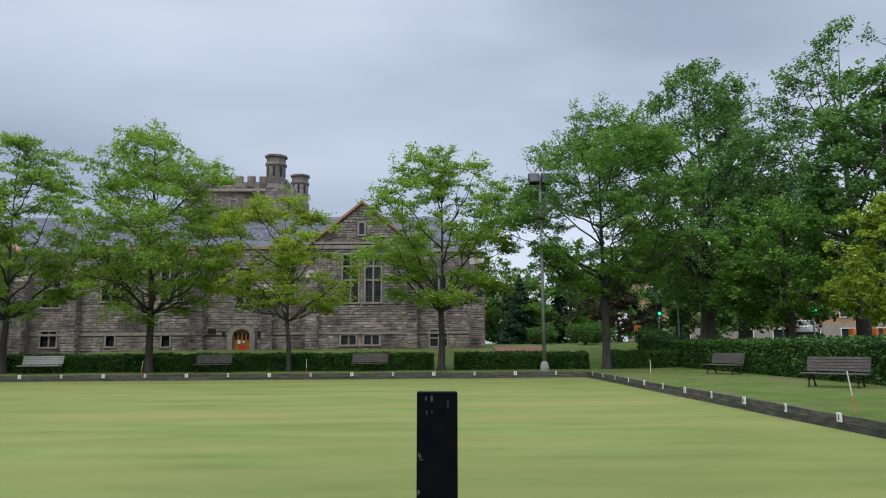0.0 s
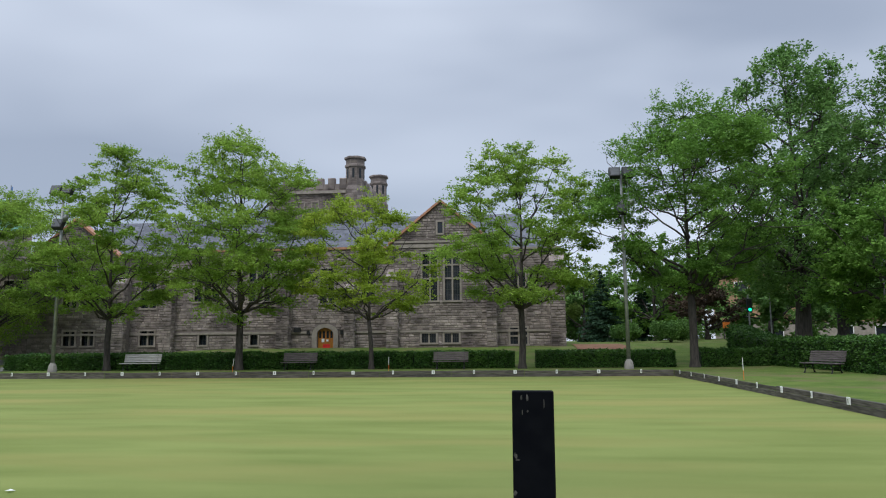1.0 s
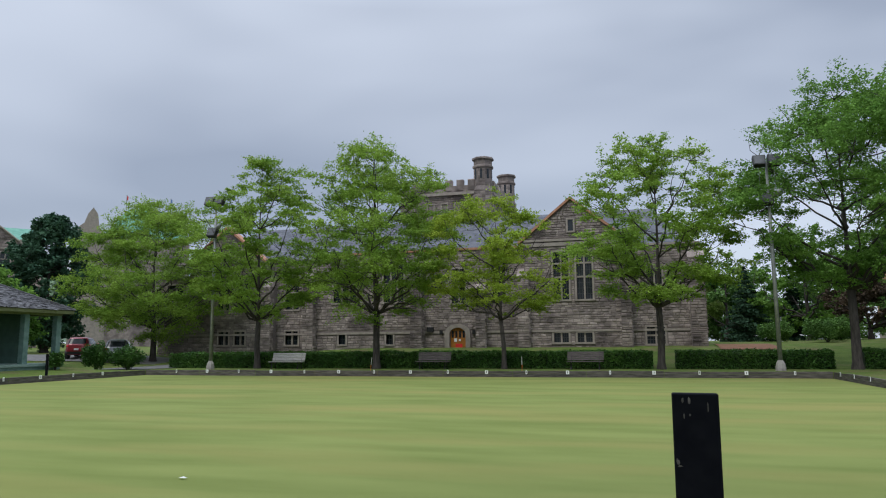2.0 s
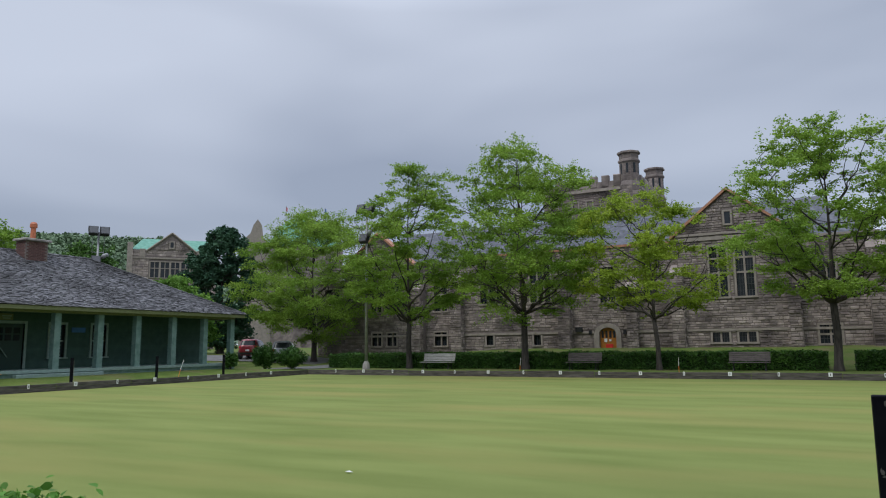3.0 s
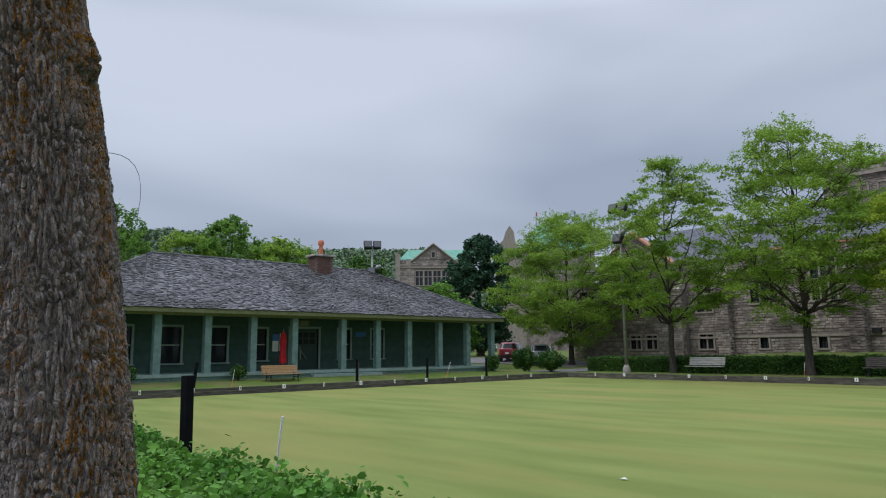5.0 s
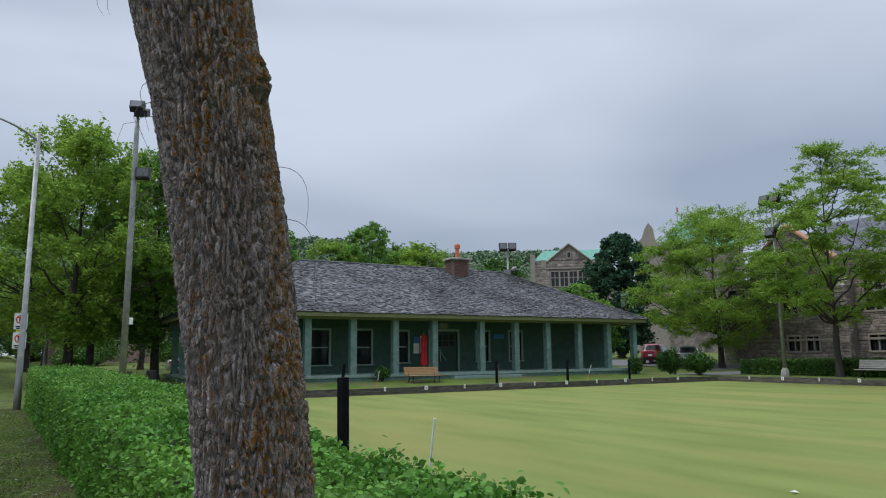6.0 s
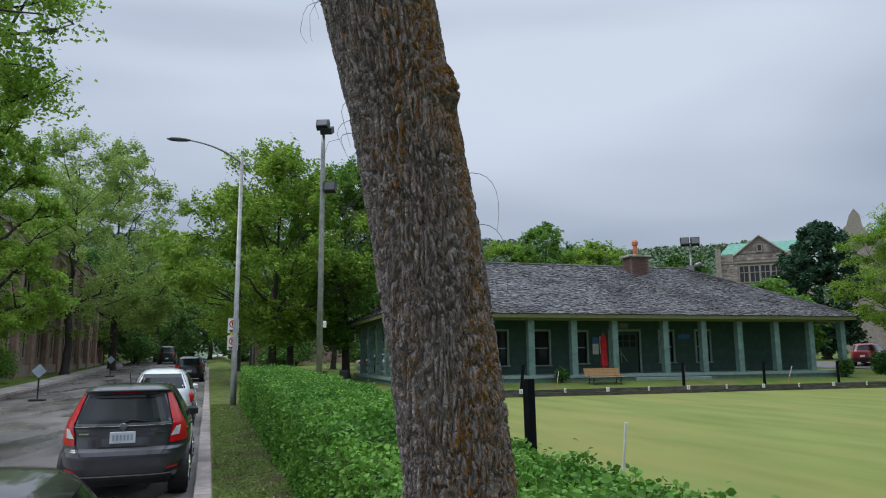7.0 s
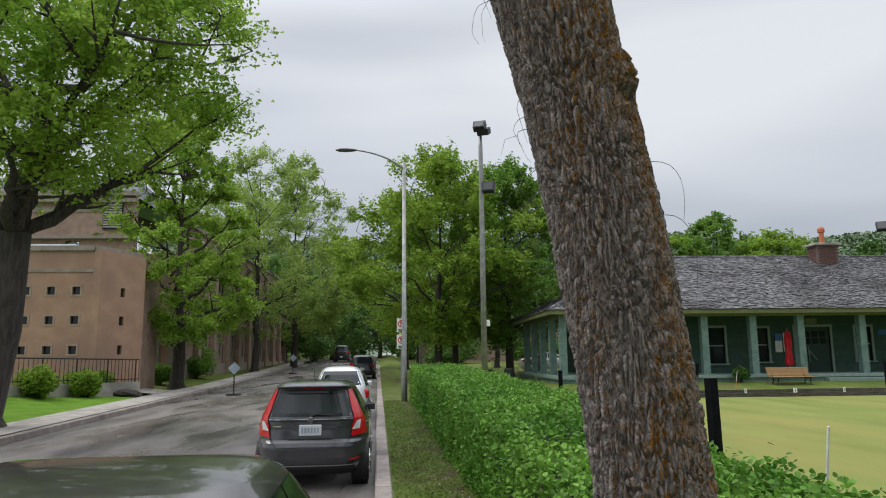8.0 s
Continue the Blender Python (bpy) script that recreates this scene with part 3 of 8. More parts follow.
def window(parent, x0, z0, x1, z1, y, cols, rows, frame_mat, pane_mat, bar=0.06, surround=0.0, sill=0.12, depth=0.25, m=None, name="window", surround_mat=None, lead=0):
    """A window in the opening x0..x1, z0..z1 of a wall whose face is at y (outside is -y): surround, mullions and panes."""
    sm = surround_mat or frame_mat
    root = part(name, wall_cells(Geo(), x0 - surround, x1 + surround, z0, z1 + surround, y - 0.06, y + depth * 0.7, [(x0, z0 - 1, x1, z1)], m) if surround else
                wall_cells(Geo(), x0, x1, z0, z1, y + 0.03, y + depth * 0.7, [(x0 + bar * 0.7, z0 + bar * 0.7, x1 - bar * 0.7, z1 - bar * 0.7)], m), sm, parent)
    part("sill", Geo().box(x0 - surround - 0.05, y - 0.12, z0 - sill, x1 + surround + 0.05, y + depth * 0.6, z0, m), sm, root)
    g = Geo()
    for i in range(1, cols):
        x = x0 + (x1 - x0) * i / cols
        g.box(x - bar / 2, y + 0.05, z0, x + bar / 2, y + depth * 0.55, z1, m)
    zs = [z0 + (z1 - z0) * k for k in rows]
    for z in zs:
        g.box(x0, y + 0.06, z - bar / 2, x1, y + depth * 0.5, z + bar / 2, m)
    if g.v:
        part("mullion", g, frame_mat, root)
    zb = [z0] + zs + [z1]
    for i in range(cols):
        for a, b in zip(zb, zb[1:]):
            xa, xb = x0 + (x1 - x0) * i / cols, x0 + (x1 - x0) * (i + 1) / cols
            part("pane", Geo().box(xa, y + depth * 0.42, a, xb, y + depth * 0.45, b, m), pane_mat, root)
            if lead:
                gl = Geo()
                for k in range(1, lead):
                    xx = xa + (xb - xa) * k / lead
                    gl.box(xx - 0.012, y + depth * 0.39, a, xx + 0.012, y + depth * 0.415, b, m)
                nz = max(2, int((b - a) / 0.35))
                for k in range(1, nz):
                    zz = a + (b - a) * k / nz
                    gl.box(xa, y + depth * 0.385, zz - 0.012, xb, y + depth * 0.41, zz + 0.012, m)
                part("lattice", gl, MAT["lead"], root)
    return root


# ---- the stone library ----
LY, LBASE = 50.0, 1.1


def library():
    rng = random.Random(5)
    lib = thing("library", "grey stone gothic library with mullioned windows and battlemented tower", "library", (0, 0, 0))
    # bays: x0, x1, face y, wall top, window openings (x0, z0, x1, z1, columns, transoms)
    bays = [
        (-40.0, -36.4, 50.8, 7.6, [(-39.2, 4.2, -37.6, 7.0, 2, [0.5])]),
        (-36.4, -28.9, 50.0, 8.6, [(-33.7, 4.75, -32.6, 7.5, 2, [0.5]), (-31.9, 4.75, -30.8, 7.5, 2, [0.5]), (-33.5, 1.9, -32.6, 2.95, 2, []), (-32.0, 1.9, -31.1, 2.95, 2, [])]),
        (-28.9, -25.2, 50.6, 8.6, [(-27.8, 4.7, -26.6, 7.4, 2, [0.5]), (-27.75, 1.88, -26.65, 2.95, 2, [])]),
        (-25.2, -16.6, 50.0, 8.8, [(-23.3, 5.1, -21.4, 7.85, 3, [0.52]), (-19.1, 5.05, -17.5, 7.8, 3, [0.52]), (-22.82, 1.88, -22.25, 2.6, 1, []), (-18.9, 1.85, -18.35, 2.58, 1, [])]),
        (-16.6, -8.1, 50.0, 8.8, [(-13.7, 4.85, -12.65, 7.4, 2, [0.5]), (-13.85, 0.9, -12.68, 3.1, 0, []), (-10.6, 5.0, -9.6, 7.4, 1, [0.5])]),
        (-8.1, -1.2, 49.6, 9.1, [(-6.05, 4.9, -4.98, 8.3, 2, [0.47, 0.76]), (-4.42, 4.9, -3.35, 8.3, 2, [0.47, 0.76]), (-6.12, 1.9, -5.1, 2.55, 2, []), (-4.48, 1.9, -3.46, 2.55, 2, [])]),
        (-1.2, 3.9, 50.4, 8.6, [(0.35, 4.75, 1.35, 6.9, 2, [0.5]), (0.2, 1.75, 1.4, 2.9, 2, [0.5])]),
    ]
    face = Geo()
    near = []
    for x0, x1, y, top, wins in bays:
        holes = [w[:4] for w in wins]
        part("wall", wall_cells(Geo(), x0, x1, LBASE - 0.8, top, y, y + 0.7, holes), MAT["mortar"], lib)
        rows = stones(x0, x1, LBASE - 0.4, top, [(h[0] - 0.18, h[1] - 0.15, h[2] + 0.18, h[3] + 0.2) for h in holes] + [(x0 - 1, 2.62, x1 + 1, 2.8)], rng)
        for s in rows:
            if -9 < s[0] < 0 and s[1] < 4.4 and len(near) < 280:
                near.append((s, y))
            else:
                block(face, s, y)
        for a, b in ((x0, -14.25), (-12.2, x1)) if x0 == -16.6 else ((x0, x1),):
            part("string_course", Geo().box(a + 0.004, y - 0.09, 2.63, b - 0.004, y + 0.1, 2.79), MAT["trim"], lib)
        part("parapet_coping", Geo().box(x0 - 0.05, y - 0.12, top, x1 + 0.05, y + 0.5, top + 0.16), MAT["coping"] if x0 in (-16.6, -25.2) else MAT["trim"], lib)
        for wx0, wz0, wx1, wz1, cols, tr in wins:
            if cols:
                window(lib, wx0, wz0, wx1, wz1, y, cols, tr, MAT["trim"], MAT["glass"], bar=0.12, surround=0.13, sill=0.13, depth=0.5, lead=3)
    # returns between bays that stand at different depths
    for x, ya, yb in ((-36.4, 50.0, 50.8), (-28.9, 50.0, 50.6), (-25.2, 50.0, 50.6), (-8.1, 49.6, 50.0), (-1.2, 49.6, 50.4)):
        part("return_wall", Geo().box(x - 0.05, ya + 0.01, LBASE - 0.8, x + 0.05, yb + 0.3, 8.6), MAT["mortar"], lib)
    # end wall and back, so that the building is closed
    m_end = Matrix.Translation((3.9, 50.4, 0)) @ Matrix.Rotation(radians(90), 4, "Z")
    part("end_wall", wall_cells(Geo(), 0, 22, LBASE - 0.8, 8.6, 0, 0.7, [], m_end), MAT["mortar"], lib)
    for s in stones(0, 22, LBASE - 0.4, 8.6, [], rng):
        block(face, s, 0, m_end)
    part("back_wall", Geo().box(-40, 72, LBASE - 0.8, 3.2, 72.6, 8.6), MAT["mortar"], lib)
    part("end_wall", Geo().box(-40, 51.5, LBASE - 0.8, -39.3, 72, 7.6), MAT["mortar"], lib)
    # main gable
    gx, gz, half = -4.7, 12.05, 3.5
    hole = (-4.92, 9.8, -4.55, 10.62)
    part("gable", Geo().prism([(gx - half - 0.12, 9.1), (gx + half + 0.12, 9.1), (gx, gz + 0.02)], 49.64, 50.2), MAT["mortar"], lib)
    for s in stones(gx - half, gx + half, 9.12, 12.0, [(-5.1, 9.65, -4.37, 10.8)], rng, top=lambda z: (gx - half * max(0, (gz + 0.02 - z)) / (gz - 9.1), gx + half * max(0, (gz + 0.02 - z)) / (gz - 9.1))):
        block(face, s, 49.62)
    part("gable_window", Geo().box(-4.92, 49.56, 9.8, -4.55, 49.60, 10.62), MAT["glass"], lib)
    part("gable_window_frame", wall_cells(Geo(), -5.04, -4.43, 9.68, 10.74, 49.5, 49.62, [hole]), MAT["trim"], lib)
    for sx in (-1, 1):
        a, b = Vector((gx + sx * (half + 0.35), 49.4, 8.95)), Vector((gx, 49.4, gz + 0.05))
        gg = Geo()
        gg.add([a, b, b + Vector((0, 0, 0.2)), a + Vector((0, 0, 0.2)), a + Vector((0, 0.9, 0)), b + Vector((0, 0.9, 0)), b + Vector((0, 0.9, 0.2)), a + Vector((0, 0.9, 0.2))],
               ((0, 1, 2, 3), (7, 6, 5, 4), (3, 2, 6, 7), (0, 4, 5, 1), (0, 3, 7, 4), (1, 5, 6, 2)))
        part("gable_coping", gg, MAT["coping"], lib)
    part("cornice", Geo().box(-8.1, 49.5, 8.75, -1.2, 49.63, 9.0), MAT["trim"], lib)
    # second gable, on the wing
    gx2 = -33.0
    part("gable", Geo().prism([(gx2 - 3.4, 8.6), (gx2 + 3.4, 8.6), (gx2, 11.4)], 50.04, 50.5), MAT["mortar"], lib)
    for s in stones(gx2 - 3.4, gx2 + 3.4, 8.62, 11.3, [], rng, top=lambda z: (gx2 - 3.4 * max(0, 11.3 - z) / 2.8, gx2 + 3.4 * max(0, 11.3 - z) / 2.8)):
        block(face, s, 50.02)
    for sx in (-1, 1):
        a, b = Vector((gx2 + sx * 3.7, 49.8, 8.5)), Vector((gx2, 49.8, 11.5))
        gg = Geo()
        gg.add([a, b, b + Vector((0, 0, 0.2)), a + Vector((0, 0, 0.2)), a + Vector((0, 0.9, 0)), b + Vector((0, 0.9, 0)), b + Vector((0, 0.9, 0.2)), a + Vector((0, 0.9, 0.2))],
               ((0, 1, 2, 3), (7, 6, 5, 4), (3, 2, 6, 7), (0, 4, 5, 1), (0, 3, 7, 4), (1, 5, 6, 2)))
        part("gable_coping", gg, MAT["coping"], lib)
    # buttresses with sloped heads
    for x, w, y, top in ((-28.9, 0.8, 49.3, 6.5), (-25.2, 0.9, 49.3, 7.2), (-16.3, 0.9, 49.2, 7.0), (-11.4, 0.7, 49.3, 5.6), (-8.2, 0.8, 49.0, 6.6), (-1.1, 0.7, 49.1, 8.2), (3.6, 1.0, 49.7, 7.6)):
        part("buttress", Geo().box(x - w / 2, y + 0.04, LBASE - 0.8, x + w / 2, 50.4, top), MAT["mortar"], lib)
        for s in stones(x - w / 2, x + w / 2, LBASE - 0.4, top, [], rng, wmax=0.6):
            block(face, s, y + 0.04)
        for side in (-1, 1):
            mm = Matrix.Translation((x + side * w / 2, y + 0.04 if side > 0 else 50.4, 0)) @ Matrix.Rotation(radians(90 * side), 4, "Z")
            for s in stones(0, 50.36 - y - 0.5, LBASE - 0.4, top, [], rng, wmax=0.6):
                block(face, s, 0, mm)
        part("buttress_cap", Geo().add([(x - w / 2 - 0.04, y - 0.04, top), (x + w / 2 + 0.04, y - 0.04, top), (x + w / 2 + 0.04, 50.1, top + 0.75), (x - w / 2 - 0.04, 50.1, top + 0.75), (x - w / 2 - 0.04, 50.1, top), (x + w / 2 + 0.04, 50.1, top)],
                                            ((0, 1, 2, 3), (0, 4, 5, 1), (2, 5, 4, 3), (0, 3, 4), (1, 5, 2))), MAT["stone"], lib)
    part("stone_facing", face, MAT["stone"], lib, kind="stuff")
    # door with an arched stone surround
    arch = Geo()
    cx, zs = -13.26, 2.55
    for i in range(9):
        a0, a1 = math.pi * i / 9, math.pi * (i + 1) / 9
        q = lambda a, r: (cx + r * math.cos(a), zs + 0.8 * r * math.sin(a))
        o = [q(a0, 0.62), q(a1, 0.62), q(a1, 0.98), q(a0, 0.98)]
        arch.prism(o, 49.84, 50.15)
    for sx in (-1, 1):
        arch.box(cx + sx * 0.8 - 0.18, 49.84, LBASE - 0.4, cx + sx * 0.8 + 0.18, 50.15, zs)
    part("door_surround", arch, MAT["trim"], lib)
    door = part("door", Geo().box(cx - 0.6, 50.12, LBASE - 0.4, cx + 0.6, 50.2, 3.1), MAT["oak"], lib, "arched varnished oak door with small panes")
    part("door_panel", Geo().box(cx - 0.05, 50.08, LBASE - 0.3, cx + 0.05, 50.13, 3.0).box(cx - 0.6, 50.09, 2.1, cx + 0.6, 50.13, 2.18), MAT["oak"], door)
    for i in range(4):
        x = cx - 0.42 + i * 0.28
        part("pane", Geo().box(x - 0.08, 50.09, 2.3, x + 0.08, 50.115, 2.8), MAT["glass"], door)
    part("notice", Geo().box(cx - 0.3, 50.06, 2.0, cx - 0.1, 50.085, 2.25).box(cx + 0.05, 50.06, 2.05, cx + 0.2, 50.085, 2.2), MAT["white"], door, "white paper notices")
    part("notice", Geo().box(cx - 0.2, 50.055, 1.55, cx + 0.32, 50.08, 1.85), MAT["sign_red"], door, "dark red notice")
    for sx in (-1.25, 1.25):
        part("wall_lamp", Geo().box(cx + sx - 0.1, 49.75, 2.55, cx + sx + 0.1, 49.95, 2.85), MAT["dark_metal"], lib)
    part("vent_box", Geo().bevel_box(-15.6, 49.75, 2.75, -15.1, 50.0, 3.1, 0.02), MAT["dark_metal"], lib)
    # slate roofs
    roof = Geo()
    roof.add([(-36.6, 50.4, 8.65), (3.6, 50.4, 8.65), (1.0, 57, 12.4), (-34, 57, 12.4), (-36.6, 70, 8.65), (3.6, 70, 8.65)], ((0, 1, 2, 3), (3, 2, 5, 4), (0, 3, 4), (1, 5, 2)))
    part("roof", roof, MAT["slate"], lib)
    rows = Geo()
    k = 0
    z = 8.7
    while z < 12.3:
        t = (z - 8.65) / 3.75
        y = 50.4 + 6.6 * t
        xa, xb = -36.6 + 2.6 * t, 3.6 - 2.6 * t
        x = xa
        while x < xb:
            w = rng.uniform(0.3, 0.55)
            rows.add([(x, y - 0.05, z), (min(x + w, xb) - 0.015, y - 0.05, z), (min(x + w, xb) - 0.015, y + 0.45, z + 0.27), (x, y + 0.45, z + 0.27)], ((0, 1, 2, 3),))
            x += w
        z += 0.22
    part("slate_cover", rows, MAT["slate"], lib, kind="stuff")
    for gxx, zt in ((-4.7, 11.75), (-33.0, 11.15)):
        w = 3.4
        part("gable_roof", Geo().add([(gxx - w, 49.9, 9.0 if zt > 11.5 else 8.6), (gxx, 49.9, zt), (gxx + w, 49.9, 9.0 if zt > 11.5 else 8.6), (gxx - w, 57, 9.0), (gxx, 57, zt), (gxx + w, 57, 9.0)], ((0, 1, 4, 3), (1, 2, 5, 4))), MAT["slate"], lib)
    # tower with battlements and octagonal turrets
    tx0, tx1, ty0, ty1, tz = -20.6, -12.3, 58.0, 67.6, 15.2
    tower = Geo()
    tower.box(tx0 + 0.05, ty0 + 0.05, 7, tx1 - 0.05, ty1, tz)
    part("tower", tower, MAT["mortar"], lib)
    tf = Geo()
    twin = [(-19.2 + i * 1.25, 12.7, -18.7 + i * 1.25, 14.1) for i in range(4)]
    for s in stones(tx0, tx1 - 0.7, 10.5, tz, [(a - 0.1, b - 0.1, c + 0.1, d + 0.1) for a, b, c, d in twin], rng):
        block(tf, s, ty0 + 0.05)
    m_side = Matrix.Translation((tx1 - 0.05, ty0 + 0.05, 0)) @ Matrix.Rotation(radians(90), 4, "Z")
    for s in stones(0.7, ty1 - ty0, 10.5, tz, [], rng):
        block(tf, s, 0, m_side)
    for a, b, c, d in twin:
        window(lib, a, b, c, d, ty0 + 0.02, 1, [], MAT["trim"], MAT["glass"], bar=0.06, surround=0.1, depth=0.1)
    # battlements
    for i in range(8):
        x = tx0 + 0.2 + i * 1.02
        s = (x, tz, x + 0.62, tz + 0.95, 0.05)
        block(tf, s, ty0 - 0.1)
        part("merlon", Geo().box(x, ty0 - 0.1, tz + 0.45, x + 0.62, ty0 + 0.35, tz + 1.0), MAT["stone"], lib)
    for i in range(8):
        y = ty0 + 1.2 + i * 1.1
        part("merlon", Geo().box(tx1 - 0.35, y, tz + 0.45, tx1 + 0.1, y + 0.65, tz + 1.0), MAT["stone"], lib)
    part("parapet", Geo().box(tx0, ty0 - 0.1, tz - 0.1, tx1, ty0 + 0.35, tz + 0.47).box(tx1 - 0.35, ty0 + 0.4, tz - 0.1, tx1 + 0.1, ty1, tz + 0.47), MAT["stone"], lib)
    part("corbel_course", Geo().box(tx0, ty0 - 0.2, tz - 0.35, tx1, ty0 + 0.1, tz - 0.12).box(tx1 - 0.1, ty0 + 0.1, tz - 0.35, tx1 + 0.2, ty1, tz - 0.12), MAT["trim"], lib)
    for (cx, cy), r, top in (((-13.0, 58.4), 0.82, 18.05), ((-12.55, 67.2), 0.82, 18.5), ((-20.3, 67.2), 0.82, 18.2)):
        ring = lambda rr, z: [(cx + rr * math.cos(math.pi / 8 + i * math.pi / 4), cy + rr * math.sin(math.pi / 8 + i * math.pi / 4), z) for i in range(8)]
        tg = Geo()
        prof = [(r * 1.18, 10.5), (r * 1.18, top - 2.9), (r, top - 2.55), (r, top - 1.0), (r * 1.12, top - 0.9), (r * 1.12, top - 0.7), (r, top - 0.65), (r, top - 0.25), (r * 1.18, top - 0.18), (r * 1.18, top), (r * 0.5, top + 0.12)]
        for rr, z in prof:
            tg.v += ring(rr, z)
        tg.f = [(8 * i + j, 8 * i + (j + 1) % 8, 8 * i + 8 + (j + 1) % 8, 8 * i + 8 + j) for i in range(len(prof) - 1) for j in range(8)] + [tuple(8 * (len(prof) - 1) + j for j in range(8))]
        tur = part("turret", tg, MAT["mortar"], lib)
        for j in range(8):
            mt = Matrix.Translation((cx, cy, 0)) @ Matrix.Rotation(math.pi / 4 * j, 4, "Z")
            for rr, z0, z1 in ((r * 1.18, 11.5, top - 2.9), (r, top - 2.55, top - 1.0)):
                hwid = rr * math.sin(math.pi / 8)
                slit = [(-0.1, top - 1.92, 0.1, top - 1.03)] if z1 > top - 1.5 else []
                for st in stones(-hwid, hwid, z0, z1, slit, rng, hmin=0.2, hmax=0.34, wmin=0.25, wmax=0.6):
                    block(tf, st[:4] + (st[4] * 0.4,), -rr * 0.924, mt)
            for rr, z0, z1 in ((r * 1.12, top - 0.9, top - 0.7), (r * 1.18, top - 0.18, top)):
                hwid = rr * math.sin(math.pi / 8)
                block(tf, (-hwid, z0, hwid, z1, 0.02), -rr * 0.924, mt)
        for j in range(8):
            a = math.pi / 4 * j + 0.0
            part("slit_window", Geo().box(-0.09, -0.04, top - 1.9, 0.09, 0.02, top - 1.05, Matrix.Translation((cx, cy, 0)) @ Matrix.Rotation(a, 4, "Z") @ Matrix.Translation((0, -r * 0.925, 0))), MAT["glass"], tur)
    part("tower_facing", tf, MAT["stone"], lib, kind="stuff")
    # the stones nearest to the path, each on its own
    for s, y in near:
        gg = Geo()
        block(gg, s, y)
        part("stone", gg, MAT["stone"], lib)


library()


# ---- the clubhouse ----
def clubhouse():
    rng = random.Random(9)
    club = thing("clubhouse", "long green clapboard clubhouse with a veranda and weathered hipped shingle roof", "clubhouse")
    X, WX, Y0, Y1, EZ, FZ = -31.2, -34.0, 5.9, 32.3, 3.9, 0.98
    BX = -42.8
    # floor and skirting
    part("veranda_floor", Geo().box(BX, 6.3, FZ - 0.14, -31.45, 31.95, FZ), MAT["sage_trim"], club)
    sk = Geo()
    for i in range(3):
        sk.box(BX + 0.1, 6.4, 0.45 + 0.14 * i, -31.52, 31.85, 0.575 + 0.14 * i)
    part("skirting", sk, MAT["sage_light"], club)
    part("plinth", Geo().box(BX + 0.15, 6.45, 0.0, -31.6, 31.8, 0.8), MAT["concrete"], club)
    part("step", Geo().bevel_box(-31.44, 18.4, 0.45, -30.84, 22.7, 0.62, 0.015), MAT["sage_trim"], club)
    part("step", Geo().bevel_box(-31.44, 18.4, 0.625, -31.14, 22.7, 0.8, 0.015), MAT["sage_trim"], club)
    # front wall: local x runs along +y of the world, outside towards +x of the world
    m = Matrix.Translation((WX, 0, 0)) @ Matrix.Rotation(radians(90), 4, "Z")
    wins = [(9.55, 1.43, 10.45, 3.15), (11.8, 1.43, 12.73, 3.15), (14.1, 1.43, 15.05, 3.15), (16.42, 1.5, 17.22, 3.12), (21.64, 1.5, 22.44, 3.15), (23.94, 1.5, 24.78, 3.17)]
    dr = (18.62, FZ, 20.36, 3.15)
    wall_cells(part_geo := Geo(), 8.6, 31.85, FZ - 0.5, 3.95, 0.03, 0.2, wins + [dr], m)
    part("wall", part_geo, MAT["sage"], club)
    boards = Geo()
    z = FZ
    while z < 3.75:
        cuts = [(8.6, 31.85)]
        for h in wins + [dr]:
            if h[1] < z + 0.1 and h[3] > z:
                cuts = [c for p, q in cuts for c in ((p, min(q, h[0])), (max(p, h[2]), q)) if c[1] - c[0] > 0.05]
        for p, q in cuts:
            k = [Vector(v) for v in ((p, -0.012, z), (q, -0.012, z), (q, 0.012, z + 0.125), (p, 0.012, z + 0.125), (p, 0.03, z), (q, 0.03, z), (q, 0.03, z + 0.125), (p, 0.03, z + 0.125))]
            boards.add([m @ v for v in k], ((0, 1, 2, 3), (0, 4, 5, 1), (0, 3, 7, 4), (1, 5, 6, 2)))
        z += 0.125
    part("clapboard", boards, MAT["sage"], club, kind="stuff")
    for w in wins:
        window(club, *w, -0.01, 1, [0.5], MAT["sage_trim"], MAT["glass"], bar=0.06, surround=0.11, sill=0.07, depth=0.22, m=m)
    door = part("door", Geo().box(dr[0] + 0.03, 0.05, dr[1], dr[2] - 0.03, 0.1, dr[3] - 0.03, m), MAT["door_green"], club, "dark green door with small panes above")
    part("door_frame", wall_cells(Geo(), dr[0] - 0.12, dr[2] + 0.12, FZ, dr[3] + 0.13, -0.05, 0.1, [(dr[0], FZ - 1, dr[2], dr[3])], m), MAT["sage_trim"], club)
    for i in range(3):
        for j in range(2):
            x = 19.22 + i * 0.4
            part("pane", Geo().box(x - 0.15, 0.03, 2.34 + 0.34 * j, x + 0.15, 0.045, 2.62 + 0.34 * j, m), MAT["glass"], door)
    part("crash_bar", Geo().rod(m @ Vector((19.25, -0.04, 2.0)), m @ Vector((19.6, -0.04, 1.55)), 0.025).rod(m @ Vector((19.2, -0.04, 2.2)), m @ Vector((19.25, -0.04, 1.5)), 0.025), MAT["sage_trim"], door)
    part("sign", Geo().box(19.12, -0.09, 3.31, 19.73, -0.04, 3.61, m), MAT["fascia"], club, "small olive sign board with pale lettering")
    part("sign_lettering", Geo().box(19.2, -0.1, 3.47, 19.65, -0.092, 3.53, m).box(19.25, -0.1, 3.37, 19.6, -0.092, 3.42, m), MAT["sage_trim"], club)
    part("sign", Geo().box(22.78, -0.07, 2.76, 23.53, -0.03, 3.01, m), MAT["sign_blue"], club, "small dark blue board")
